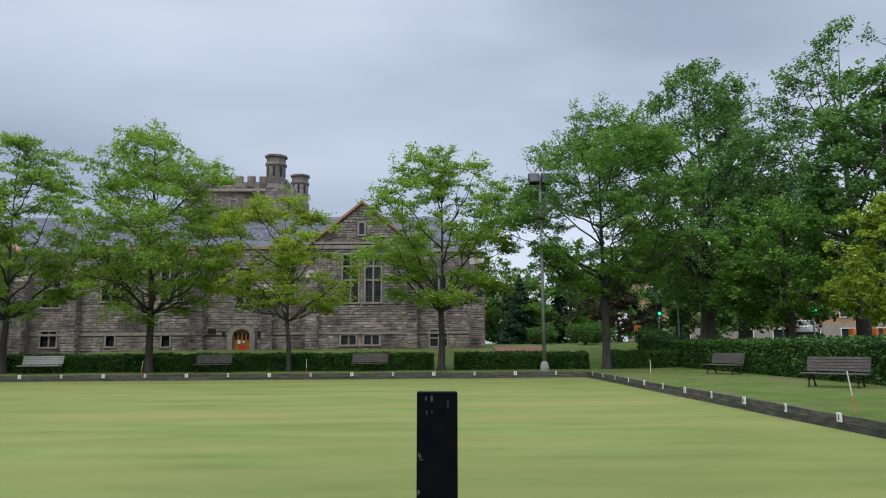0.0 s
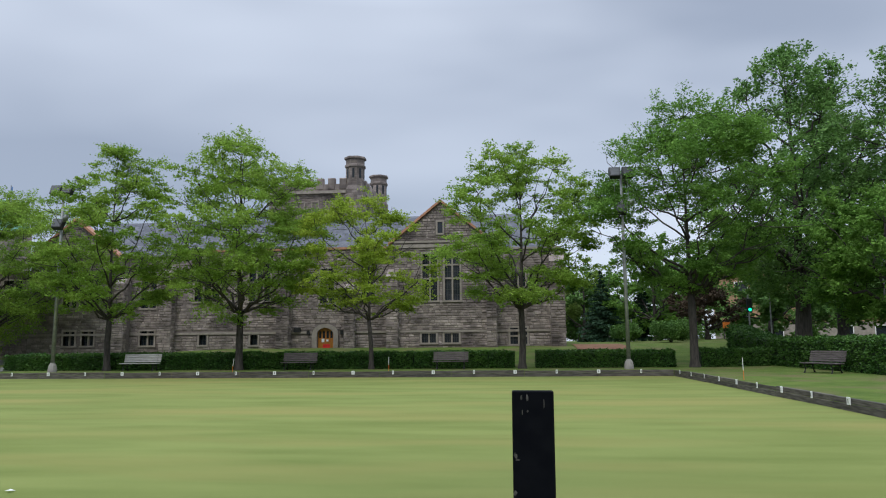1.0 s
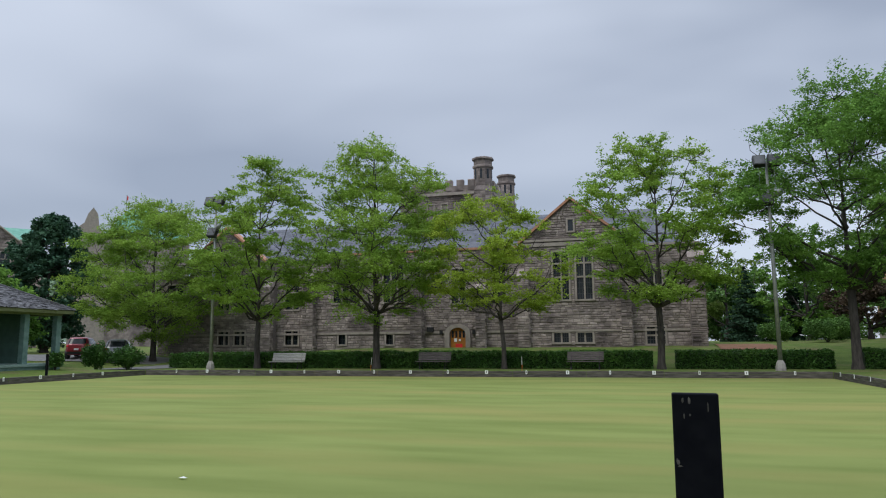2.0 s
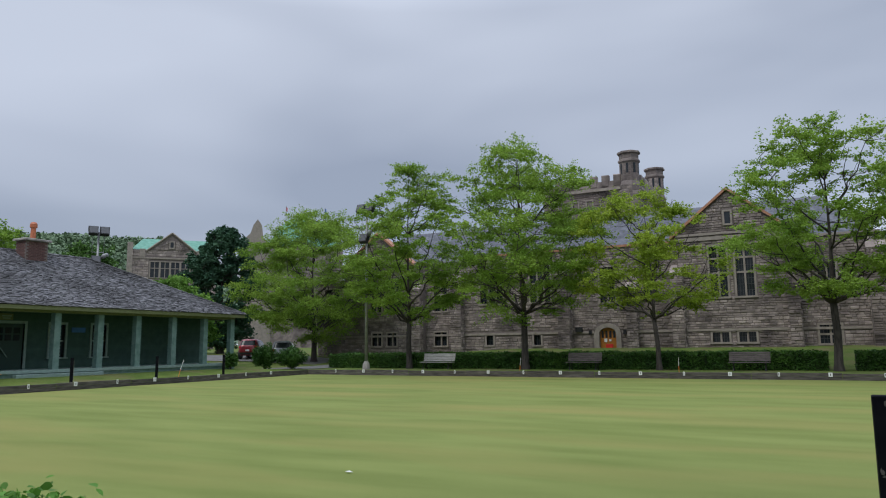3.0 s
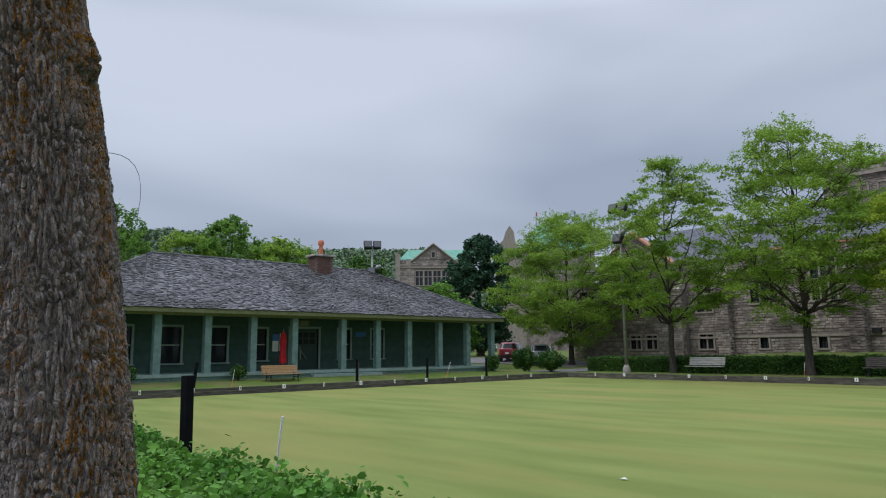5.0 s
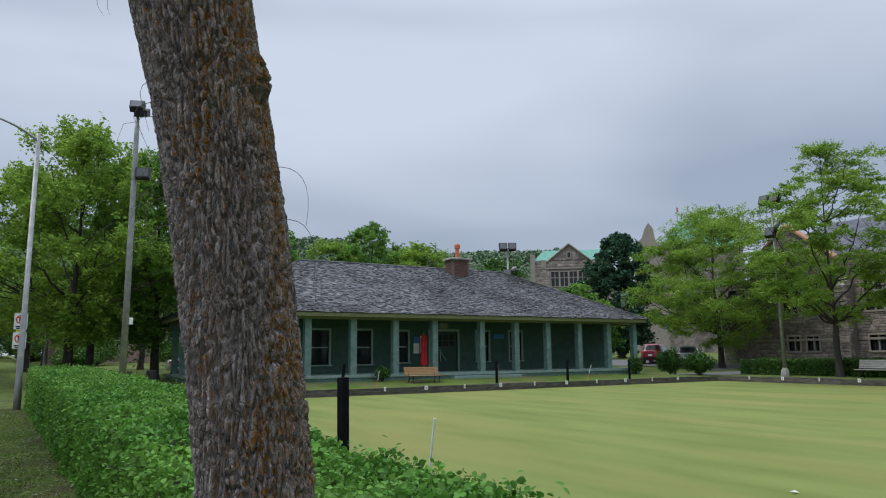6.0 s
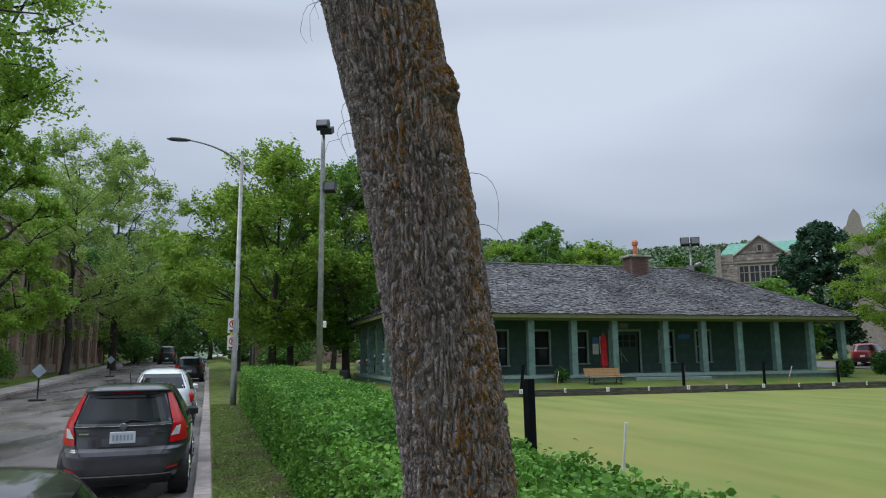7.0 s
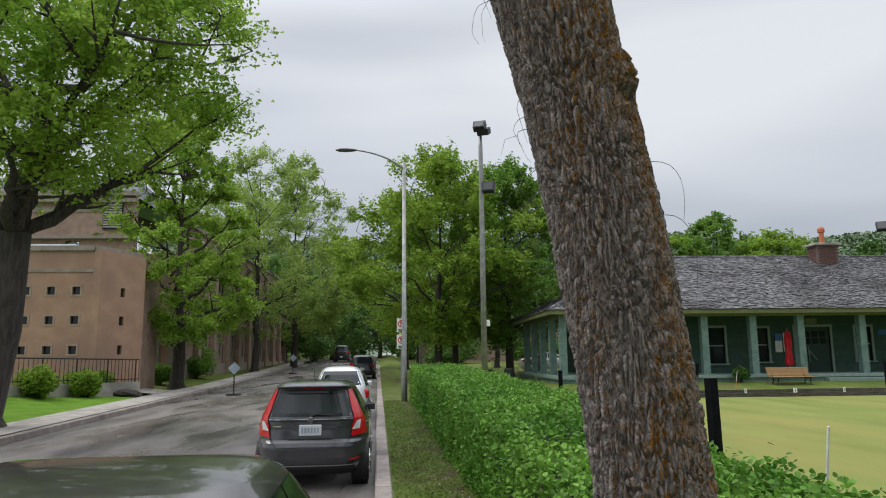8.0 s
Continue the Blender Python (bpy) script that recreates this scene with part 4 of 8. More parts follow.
    part("notice_board", Geo().box(17.56, -0.06, 1.95, 17.9, -0.03, 2.5, m), MAT["white"], club, "white paper notice with a blue head")
    part("notice_head", Geo().box(17.56, -0.08, 2.5, 17.9, -0.03, 2.85, m), MAT["sign_blue"], club)
    part("notice", Geo().box(17.98, -0.055, 1.98, 18.28, -0.035, 2.89, m), MAT["white"], club)
    # side and back walls
    part("end_wall", Geo().box(-41.5, 8.6, FZ - 0.5, WX - 0.03, 8.8, 3.95).box(-41.5, 31.65, FZ - 0.5, WX - 0.2, 31.85, 3.95).box(-41.6, 8.6, FZ - 0.5, -41.4, 31.85, 3.95), MAT["sage"], club)
    # veranda posts clad in pale shingles
    posts = [(-31.75, y) for y in (6.6, 8.55, 10.8, 13.08, 15.34, 17.57, 20.47, 22.73, 24.94, 27.27, 29.55, 31.68)] + [(x, 6.6) for x in (-34.0, -36.4, -38.8, -41.2)]
    for px, py in posts:
        g = Geo()
        rings, z = [], FZ
        while z < 3.61:
            h = min(0.155, 3.62 - z)
            for a, zz in ((0.165, z), (0.146, z + h)):
                rings.append([(px - a, py - a, zz), (px + a, py - a, zz), (px + a, py + a, zz), (px - a, py + a, zz)])
            z += 0.155
        g.v = [v for r in rings for v in r]
        g.f = [(4 * k + i, 4 * k + (i + 1) % 4, 4 * k + 4 + (i + 1) % 4, 4 * k + 4 + i) for k in range(len(rings) - 1) for i in range(4)]
        part("veranda_post", g, MAT["sage_light"], club)
    part("eaves_beam", Geo().box(-31.92, 6.45, 3.6, -31.58, 31.85, 3.8).box(-41.4, 6.43, 3.6, -31.93, 6.77, 3.8).box(-33.9, 31.5, 3.6, -31.93, 31.84, 3.8), MAT["fascia"], club)
    part("fascia", Geo().box(X - 0.06, Y0, EZ - 0.2, X + 0.0, Y1, EZ - 0.02).box(BX, Y0 - 0.0, EZ - 0.2, X - 0.065, Y0 + 0.06, EZ - 0.02).box(BX, Y1 - 0.06, EZ - 0.2, X - 0.065, Y1, EZ - 0.02), MAT["fascia"], club)
    part("soffit", Geo().box(BX, Y0 + 0.07, EZ - 0.1, X - 0.07, Y1 - 0.07, EZ - 0.06), MAT["sage"], club)
    # hipped roof
    RX, RZ, R0, R1 = -37.0, 7.05, 12.2, 25.6
    roof = Geo()
    E = [Vector((X + 0.03, Y0 - 0.03, EZ)), Vector((X + 0.03, Y1 + 0.03, EZ)), Vector((BX, Y1 + 0.03, EZ)), Vector((BX, Y0 - 0.03, EZ))]
    T0, T1 = Vector((RX, R0, RZ)), Vector((RX, R1, RZ))
    roof.add([*E, T0, T1], ((0, 1, 5, 4), (1, 2, 5), (2, 3, 4, 5), (3, 0, 4)))
    part("roof", roof, MAT["shingle"], club)
    sh = Geo()

    def slope(a, b, ta, tb, courses):
        """Shingle courses between the eave a-b and the ridge ta-tb."""
        n = (b - a).cross(ta - a).normalized()
        if n.z < 0:
            n = -n
        for c in range(courses):
            t0, t1 = c / courses, min(1.0, (c + 1.35) / courses)
            p0, p1, q0, q1 = a.lerp(ta, t0), b.lerp(tb, t0), a.lerp(ta, t1), b.lerp(tb, t1)
            length = (p1 - p0).length
            s = rng.uniform(-0.2, 0)
            while s < length:
                w = rng.uniform(0.09, 0.2)
                u0, u1 = max(0, s) / length, min(length, s + w - 0.01) / length
                lift = n * rng.uniform(0.012, 0.06)
                low = n * 0.008
                k = -rng.uniform(0, 0.08) * (ta - a).normalized()
                sh.add([p0.lerp(p1, u0) + lift + k, p0.lerp(p1, u1) + lift + k, q0.lerp(q1, u1) + low, q0.lerp(q1, u0) + low, p0.lerp(p1, u0) + k * 0.5, p0.lerp(p1, u1) + k * 0.5], ((0, 1, 2, 3), (4, 5, 1, 0)))
                s += w
    slope(E[0], E[1], T0, T1, 44)
    slope(E[3], E[0], T0, T0 + Vector((0, 0.01, 0)), 34)
    slope(E[1], E[2], T1, T1 + Vector((0, 0.01, 0)), 30)
    part("shingles", sh, MAT["shingle"], club, kind="stuff")
    for a, b in ((E[0], T0), (E[1], T1), (T0, T1), (E[3], T0)):
        g = Geo()
        n = max(4, int((b - a).length / 0.3))
        for i in range(n):
            g.tube([a.lerp(b, i / n) + Vector((0, 0, 0.04)), a.lerp(b, (i + 1.2) / n) + Vector((0, 0, 0.02))], [0.07, 0.06], 5)
        part("ridge_cap", g, MAT["shingle"], club)
    # chimney in single bricks
    chim = part("chimney", Geo().box(-36.88, 21.35, 5.8, -36.0, 22.53, 7.56), MAT["mortar"], club, "red-brown brick chimney with a terracotta pot")
    z, row = 6.2, 0
    mesh_b = Geo().box(0, 0, 0, 0.235, 0.02, 0.07).mesh("brick", MAT["brick"])
    while z < 7.5:
        for face_m in (Matrix.Translation((-36.0, 21.37, 0)) @ Matrix.Rotation(radians(90), 4, "Z") @ Matrix.Translation((0, -0.02, 0)), Matrix.Translation((-36.88, 21.35, 0)) @ Matrix.Translation((0, -0.02, 0))):
            for i in range(4):
                if i == 3 and face_m.translation.x < -36.5:
                    continue
                ob = part("brick", mesh_b, None, chim)
                ob.matrix_basis = face_m @ Matrix.Translation((0.02 + 0.245 * i + (0.1 if row % 2 else 0), 0, z))
        z += 0.082
        row += 1
    part("chimney_cap", Geo().bevel_box(-37.0, 21.2, 7.56, -35.86, 22.68, 7.67, 0.03), MAT["concrete"], chim)
    pot = Geo()
    pot.tube([(-36.4, 21.92, z) for z in (7.65, 7.72, 8.28, 8.32, 8.5, 8.6)], [0.17, 0.14, 0.12, 0.18, 0.18, 0.12], 12)
    part("chimney_pot", pot, MAT["terracotta"], chim, smooth=False)


clubhouse()

# ---- trees ----
def plant(x, y, *a, **k):
    return tree((x, y, ground_z(x, y)), *a, **k)


LOCUST = "honey locust with feathery bright green leaves on open limbs"
ROW = "trees before the library"
plant(-22.9, 38.2, 13.0, 0.17, 4.3, 2.9, 52000, 0.145, MAT["leaf_lime"], 11, LOCUST, group=ROW, limbs=20, clumps=210, low=3.1, layer=0.9, fill=0.2, rise=1.3)
plant(-15.1, 38.2, 13.6, 0.20, 5.1, 3.2, 70000, 0.145, MAT["leaf_lime"], 12, LOCUST, group=ROW, limbs=26, clumps=270, low=2.9, wide=0.46, layer=0.9, fill=0.2, rise=1.1)
plant(-7.55, 38.2, 9.8, 0.13, 4.1, 2.7, 38000, 0.135, MAT["leaf_yellow"], 13, "small locust with yellow-green leaves and a thin leaning trunk", group=ROW, limbs=18, clumps=150, lean=(-0.5, 0), low=2.9, layer=0.9, fill=0.2)
plant(0.75, 38.0, 12.5, 0.18, 4.5, 3.2, 54000, 0.145, MAT["leaf_lime"], 14, LOCUST, group=ROW, limbs=22, clumps=215, low=3.4, layer=0.9, fill=0.2, rise=1.2)
plant(9.9, 38.4, 14.4, 0.22, 5.3, 3.9, 92000, 0.15, MAT["leaf_mid"], 15, "tall locust with green leaves beside the corner of the green", group=ROW, limbs=28, clumps=330, low=4.2, wide=0.5, layer=0.8, fill=0.2, rise=1.1)
plant(-36.3, 45.6, 12.2, 0.22, 6.2, 2.6, 110000, 0.15, MAT["leaf_lime"], 16, "broad low tree with bright green leaves by the car park", limbs=26, clumps=380, low=2.0, layer=0.8, fill=0.4, gap=-0.15)
# big maples beyond the lawn
MAPLE = "tall broad maple with dense dark green leaves beside the street"
plant(20.5, 50.5, 20.6, 0.5, 7.1, 5.0, 50000, 0.25, MAT["leaf_maple"], 21, MAPLE, group="maples by the street", limbs=30, clumps=390, low=3.2, rise=1.5)
plant(28.0, 44.0, 21.8, 0.42, 5.8, 7.0, 24000, 0.24, MAT["leaf_maple"], 22, MAPLE, group="maples by the street", limbs=26, clumps=230, low=4.0, rise=1.8, gap=0.12, fill=0.2)
plant(20.3, 38.5, 9.5, 0.28, 4.6, 3.0, 50000, 0.2, MAT["leaf_mid"], 23, "spreading young maple with mid green leaves behind the hedge", limbs=12, clumps=130, low=2.8)
plant(25.0, 36.0, 16.0, 0.45, 4.6, 6.0, 26000, 0.26, MAT["leaf_maple"], 24, MAPLE, group="maples by the street", limbs=16, clumps=160, low=4.5, rise=1.4)
plant(21.5, 30.5, 7.6, 0.2, 3.6, 2.2, 22000, 0.2, MAT["leaf_yellow"], 25, "small tree with yellow-green leaves behind the hedge", limbs=10, clumps=90, low=2.2)
plant(27.5, 60.0, 18.0, 0.4, 7.5, 4.0, 18000, 0.40, MAT["leaf_dark"], 26, MAPLE, group="maples by the street", limbs=12, clumps=130, low=2.5)
plant(15.0, 72.0, 10.5, 0.3, 5.0, 2.0, 9000, 0.4, MAT["leaf_mid"], 27, "rounded mid green tree on the far lawn", limbs=10, clumps=80, low=1.5)
plant(5.5, 80.0, 12.0, 0.3, 4.5, 3.0, 12000, 0.34, MAT["leaf_pale"], 28, "pale spring-green tree beyond the library corner", limbs=10, clumps=70, low=2.5)
plant(8.5, 78.0, 7.5, 0.3, 4.0, 1.5, 14000, 0.32, MAT["leaf_dark"], 29, "dark green tree beyond the library corner", limbs=9, clumps=70, low=0.8)
plant(17.5, 63.0, 5.0, 0.2, 3.2, 0.8, 14000, 0.22, MAT["leaf_rust"], 30, "low purple-brown ornamental tree on the lawn", limbs=9, clumps=80, low=0.6)
# trees round the clubhouse and beyond it
PARK = "leafy green park tree behind the clubhouse"
for k, (x, y, h, r, mat, low) in enumerate(((-57, 25.7, 12.3, 4.2, "leaf_mid", 3), (-53, 28.5, 10.2, 4.4, "leaf_lime", 3), (-47, 32.5, 8.6, 3.4, "leaf_dark", 2), (-41, 35.5, 6.3, 3.2, "leaf_mid", 1.2), (-60, 17.0, 12.5, 4.5, "leaf_mid", 3), (-58, 22.0, 10.8, 4.2, "leaf_lime", 3))):
    plant(x, y, h, 0.25, r, low + 0.5, 16000, 0.27, MAT[mat], 40 + k, PARK, group="trees behind the clubhouse", limbs=14, clumps=170, low=low, fill=0.5)
for k, (x, y, h, r, mat, low, n) in enumerate(((-42, 1.4, 13.3, 5.9, "leaf_lime", 2.8, 52000), (-44, 6.0, 13.2, 4.8, "leaf_mid", 2.4, 42000), (-50, 3.0, 13.5, 5.0, "leaf_mid", 2.6, 18000), (-52, 9.5, 12.0, 4.6, "leaf_dark", 2.0, 12000), (-62, -0.5, 12.5, 5.0, "leaf_lime", 3.0, 12000), (-66, 8.0, 12.0, 5.0, "leaf_dark", 2.0, 9000))):
    plant(x, y, h, 0.24, r, low + 0.6, n, 0.23, MAT[mat], 50 + k, "park tree with rounded green crown beside the street", group="park trees by the street", limbs=18, clumps=230, low=low, fill=0.4)
# trees on the far side of the street
def street_tree(s, l, h, rad, r, fork, n, leaf, mat, seed, label, **k):
    q = rd(s, l, 0.1)
    tree((q.x, q.y, ground_z(q.x, q.y)), h, rad, r, fork, n, leaf, MAT[mat], seed, label, group="trees across the street", **k)


street_tree(19.0, -10.2, 15.5, 0.42, 5.6, 5.0, 60000, 0.165, "leaf_street", 61, "old street maple with thick trunk and dark green crown", limbs=22, clumps=300, low=6.2, lean=(0.2, 1.6), gap=0.14)
street_tree(37.5, -10.6, 15.0, 0.33, 3.5, 3.2, 56000, 0.17, "leaf_street", 62, "street tree with mid green crown on the verge", limbs=20, clumps=240, low=2.0, wide=0.4)
street_tree(58.0, -10.2, 18.0, 0.28, 6.0, 4.5, 50000, 0.19, "leaf_pale", 63, "tall airy street tree with sparse pale leaves", limbs=14, clumps=190, low=3.2)
street_tree(44.0, -12.5, 11.0, 0.2, 3.4, 2.0, 16000, 0.22, "leaf_pale", 64, "slim street tree with fresh pale leaves", limbs=10, clumps=80, low=2.0)
street_tree(70.0, -8.5, 20.5, 0.34, 7.0, 4.5, 44000, 0.24, "leaf_pale", 65, "tall airy street tree with pale leaves further along", limbs=13, clumps=170, low=3.4)
street_tree(82.0, -11.0, 13.0, 0.3, 5.5, 3.0, 8000, 0.42, "leaf_dark", 66, "dark green street tree further along", limbs=11, clumps=90, low=2.0)
street_tree(98.0, -9.0, 13.0, 0.3, 6.0, 3.0, 8000, 0.42, "leaf_mid", 67, "street tree near the street's bend", limbs=11, clumps=90, low=1.5)
street_tree(108.0, 0.0, 13.0, 0.3, 6.5, 3.0, 8000, 0.42, "leaf_dark", 68, "dark tree closing the end of the street", limbs=11, clumps=90, low=1.5)
street_tree(92.0, 5.0, 12.0, 0.3, 6.0, 3.0, 8000, 0.42, "leaf_mid", 69, "tree beside the end of the street", limbs=11, clumps=90, low=1.5)
street_tree(104.0, -14.0, 13.0, 0.3, 6.5, 3.0, 8000, 0.42, "leaf_mid", 70, "tree behind the end of the street", limbs=11, clumps=90, low=1.0)


for k, (ts, tl, th, tr) in enumerate(((112.0, -4.0, 12.0, 6.0), (116.0, 5.0, 13.0, 6.5), (114.0, -10.5, 13.0, 6.5), (88.0, -13.5, 12.0, 5.5), (100.0, 9.0, 11.0, 6.0))):
    street_tree(ts, tl, th, 0.3, tr, 1.6, 14000, 0.4, "leaf_dark" if k % 2 else "leaf_maple", 72 + k, "leafy tree closing the view up the street", limbs=12, clumps=150, low=0.6, fill=0.6, gap=-0.5)
street_tree(96.0, -6.5, 11.0, 0.3, 5.5, 2.0, 9000, 0.42, "leaf_dark", 71, "dark tree standing across the end of the street", limbs=10, clumps=90, low=0.8)


# unseen trees added behind the camera, so that car glass reflects leaves
for k, (ts, tl, th) in enumerate(((-16.0, -10.5, 13.0), (-27.0, 3.5, 13.0), (-34.0, -10.5, 14.0), (-15.0, 7.5, 11.0))):
    street_tree(ts, tl, th, 0.35, 5.2, 3.0, 9000, 0.36, "leaf_mid", 78 + k, "leafy street tree added out of view for reflections and shade", limbs=12, clumps=130, low=2.4)


def conifer(x, y, h, r, seed, label, n=9000, leaf=0.35):
    """A straight stem with drooping tiers of needle sprays."""
    rng = np.random.default_rng(seed)
    root = thing("conifer", label, "conifer", (x, y, ground_z(x, y)))
    part("trunk", Geo().tube([(0, 0, -0.2), (0, 0, h * 0.5), (0, 0, h)], [0.22, 0.13, 0.02], 8), MAT["bark"], root, smooth=True)
    k = 1 - np.sqrt(rng.random(n))
    tiers = np.floor(k * 16) / 16 + rng.uniform(0, 0.035, n)
    a = rng.integers(0, 11, n) * 2 * math.pi / 11 + tiers * 40 + rng.normal(size=n) * 0.16
    rr = r * (1 - tiers) * np.sqrt(rng.random(n)) * (0.8 + 0.3 * np.sin(a * 3 + tiers * 30))
    pts = np.stack([rr * np.cos(a), rr * np.sin(a), 0.4 + (h - 0.4) * tiers - rr * 0.18], 1)
    part("needles", leaf_mesh("needles", pts, leaf, MAT["needle"], rng, aspect=2.6, droop=0.5), MAT["needle"], root, kind="stuff")


for k, (x, y, h, r) in enumerate(((24.0, 66.0, 7.0, 5.0), (33.5, 63.0, 8.0, 5.5), (18.5, 80.0, 8.5, 6.0), (40.0, 56.0, 9.0, 5.5), (2.0, 95.0, 11.0, 7.0), (12.0, 98.0, 10.0, 7.0))):
    plant(x, y, h, 0.25, r, 1.6, 6000, 0.46, MAT["leaf_dark"], 90 + k, "dark green tree filling the far side of the park", group="far park trees", limbs=9, clumps=70, low=0.7)
for k, (x, y, h, r) in enumerate(((4.0, 104.0, 7.0, 6.5), (14.0, 108.0, 8.0, 7.0), (24.0, 92.0, 8.0, 6.5), (33.0, 80.0, 8.0, 6.0), (9.0, 88.0, 5.0, 5.0))):
    plant(x, y, h, 0.25, r, 1.2, 9000, 0.42, MAT["leaf_maple"], 300 + k, "leafy green tree along the far street", group="far park trees", limbs=10, clumps=120, low=0.4, fill=0.7, gap=-0.6)
conifer(9.6, 72.0, 7.4, 2.8, 81, "dark spruce with drooping tiers on the far lawn")
conifer(14.2, 75.0, 7.0, 2.0, 82, "blue-grey narrow spruce on the far lawn")
plant(-54.0, 52.8, 12.6, 0.3, 4.2, 3.0, 36000, 0.36, MAT["leaf_blue"], 83, "very dark dense tree beside the far stone house", limbs=16, clumps=300, low=1.0, gap=-0.8, fill=0.8)

# ---- hedges ----
def hedge(name, label, a, b, depth, hh, n, leaf, mat, seed, z=None, near=None, wob=0.10, group="hedges", oval=False):
    """A clipped hedge from a to b, depth wide to the left of that way: core coloured near-black for the shade inside,
    and leaves over top and sides.
    """
    rng = np.random.default_rng(seed)
    a, b = Vector(a), Vector(b)
    d = (b - a)
    L = d.length
    d.normalize()
    out = Vector((-d.y, d.x, 0))
    zf = z or ground_z
    h_of = hh if callable(hh) else (lambda k: hh)
    h = h_of(0.5)
    root = thing(name, label, "hedge", tuple(a), group=group)
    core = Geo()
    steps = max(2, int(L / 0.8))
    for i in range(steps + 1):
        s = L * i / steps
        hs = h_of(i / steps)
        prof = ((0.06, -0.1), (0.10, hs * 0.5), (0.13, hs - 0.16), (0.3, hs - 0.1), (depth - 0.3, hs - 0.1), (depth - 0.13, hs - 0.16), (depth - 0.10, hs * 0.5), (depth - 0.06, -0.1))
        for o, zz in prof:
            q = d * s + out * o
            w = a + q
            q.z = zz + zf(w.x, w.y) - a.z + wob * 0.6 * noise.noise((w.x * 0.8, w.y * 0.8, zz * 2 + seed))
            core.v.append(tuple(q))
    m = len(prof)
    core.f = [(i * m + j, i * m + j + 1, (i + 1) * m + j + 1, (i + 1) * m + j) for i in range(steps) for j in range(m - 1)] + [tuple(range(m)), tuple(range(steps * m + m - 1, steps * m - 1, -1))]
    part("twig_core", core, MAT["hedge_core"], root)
    if near is None:
        s = rng.random(n) * L
    else:
        s = rng.random(n) ** near * L
    per = rng.random(n) * (2 * h + depth)
    o = np.where(per < h, 0.0, np.where(per < h + depth, per - h, depth))
    zz = np.where(per < h, per, np.where(per < h + depth, h, 2 * h + depth - per))
    zz = zz * np.array([h_of(v / L) / h for v in s])
    pts = np.zeros((n, 3))
    for i in range(n):
        jitter = rng.normal() * 0.035
        side = -1 if per[i] < h else (1 if per[i] > h + depth else 0)
        lump = wob * noise.noise((s[i] * 0.9, o[i] * 0.9, zz[i] * 1.3 + seed)) + 0.5 * wob * noise.noise((s[i] * 3.1, o[i] * 3.1, zz[i] * 3 + seed)) + 0.55 * wob * noise.noise((s[i] * 8.5, o[i] * 8.5, zz[i] * 8.5 - seed))
        off = min(max(o[i], 0.0), depth) + side * (lump + jitter)
        q = d * s[i] + out * off
        w = a + q
        pts[i] = (q.x, q.y, zf(w.x, w.y) - a.z + max(0.03, zz[i] + (lump + abs(jitter) * 1.4 - 0.03 if side == 0 else 0)))
    part("leaves", leaf_mesh("leaves", pts, leaf, mat, rng, aspect=1.5, droop=0.0, oval=oval), mat, root, kind="stuff")
    return root


FARH = "clipped dark green hedge along the library lawn"
for x0, x1 in ((-29.6, -24.2), (-24.15, -15.2), (-15.15, -5.3), (-5.25, 0.35)):
    hedge("hedge", FARH, (x0, 38.7, ground_z(x0, 38.7)), (x1, 38.7, ground_z(x1, 38.7)), 1.1, 0.88, int(2000 * (x1 - x0)), 0.11, MAT["hedge"], int(100 + x0), group="hedges by the library")
hedge("hedge", FARH, (1.5, 38.7, 0.47), (9.0, 38.7, 0.47), 1.1, 0.86, 14000, 0.11, MAT["hedge"], 131, group="hedges by the library")
hedge("hedge", FARH, (10.4, 38.9, 0.5), (14.0, 38.9, 0.5), 1.1, 0.9, 7000, 0.11, MAT["hedge"], 132, group="hedges by the library")
hedge("hedge", "tall clipped hedge behind the lawn benches", (14.2, 47.0, 0.8), (14.2, 8.0, 0.6), 1.3, 1.42, 42000, 0.125, MAT["hedge"], 133, near=1.0)


def verge_z(x, y):
    return 0.17 + road_rise(-x)


def near_hedge():
    a, b = rd(-9, 0.9, 0), rd(26.5, 0.9, 0)
    a.z = verge_z(a.x, a.y)
    # leaf size falls off with distance, so that the hedge is built in two runs
    m1 = rd(9.0, 0.9, 0)
    m1.z = verge_z(m1.x, m1.y)
    hedge("hedge", "thick leafy hedge beside the old trunk, overgrown with shoots", m1, a, 1.65, lambda k: 0.80 + 0.30 * (1 - smooth01(0, 0.24, k)), 80000, 0.052, MAT["hedge_near"], 140, z=verge_z, wob=0.14, oval=True, group="street hedge")
    b.z = verge_z(b.x, b.y)
    hedge("hedge", "thick leafy clipped hedge along the grass verge", b, m1, 1.62, lambda k: 1.24 - 0.14 * k, 95000, 0.056, MAT["hedge_near"], 141, z=verge_z, wob=0.10, group="street hedge")


near_hedge()


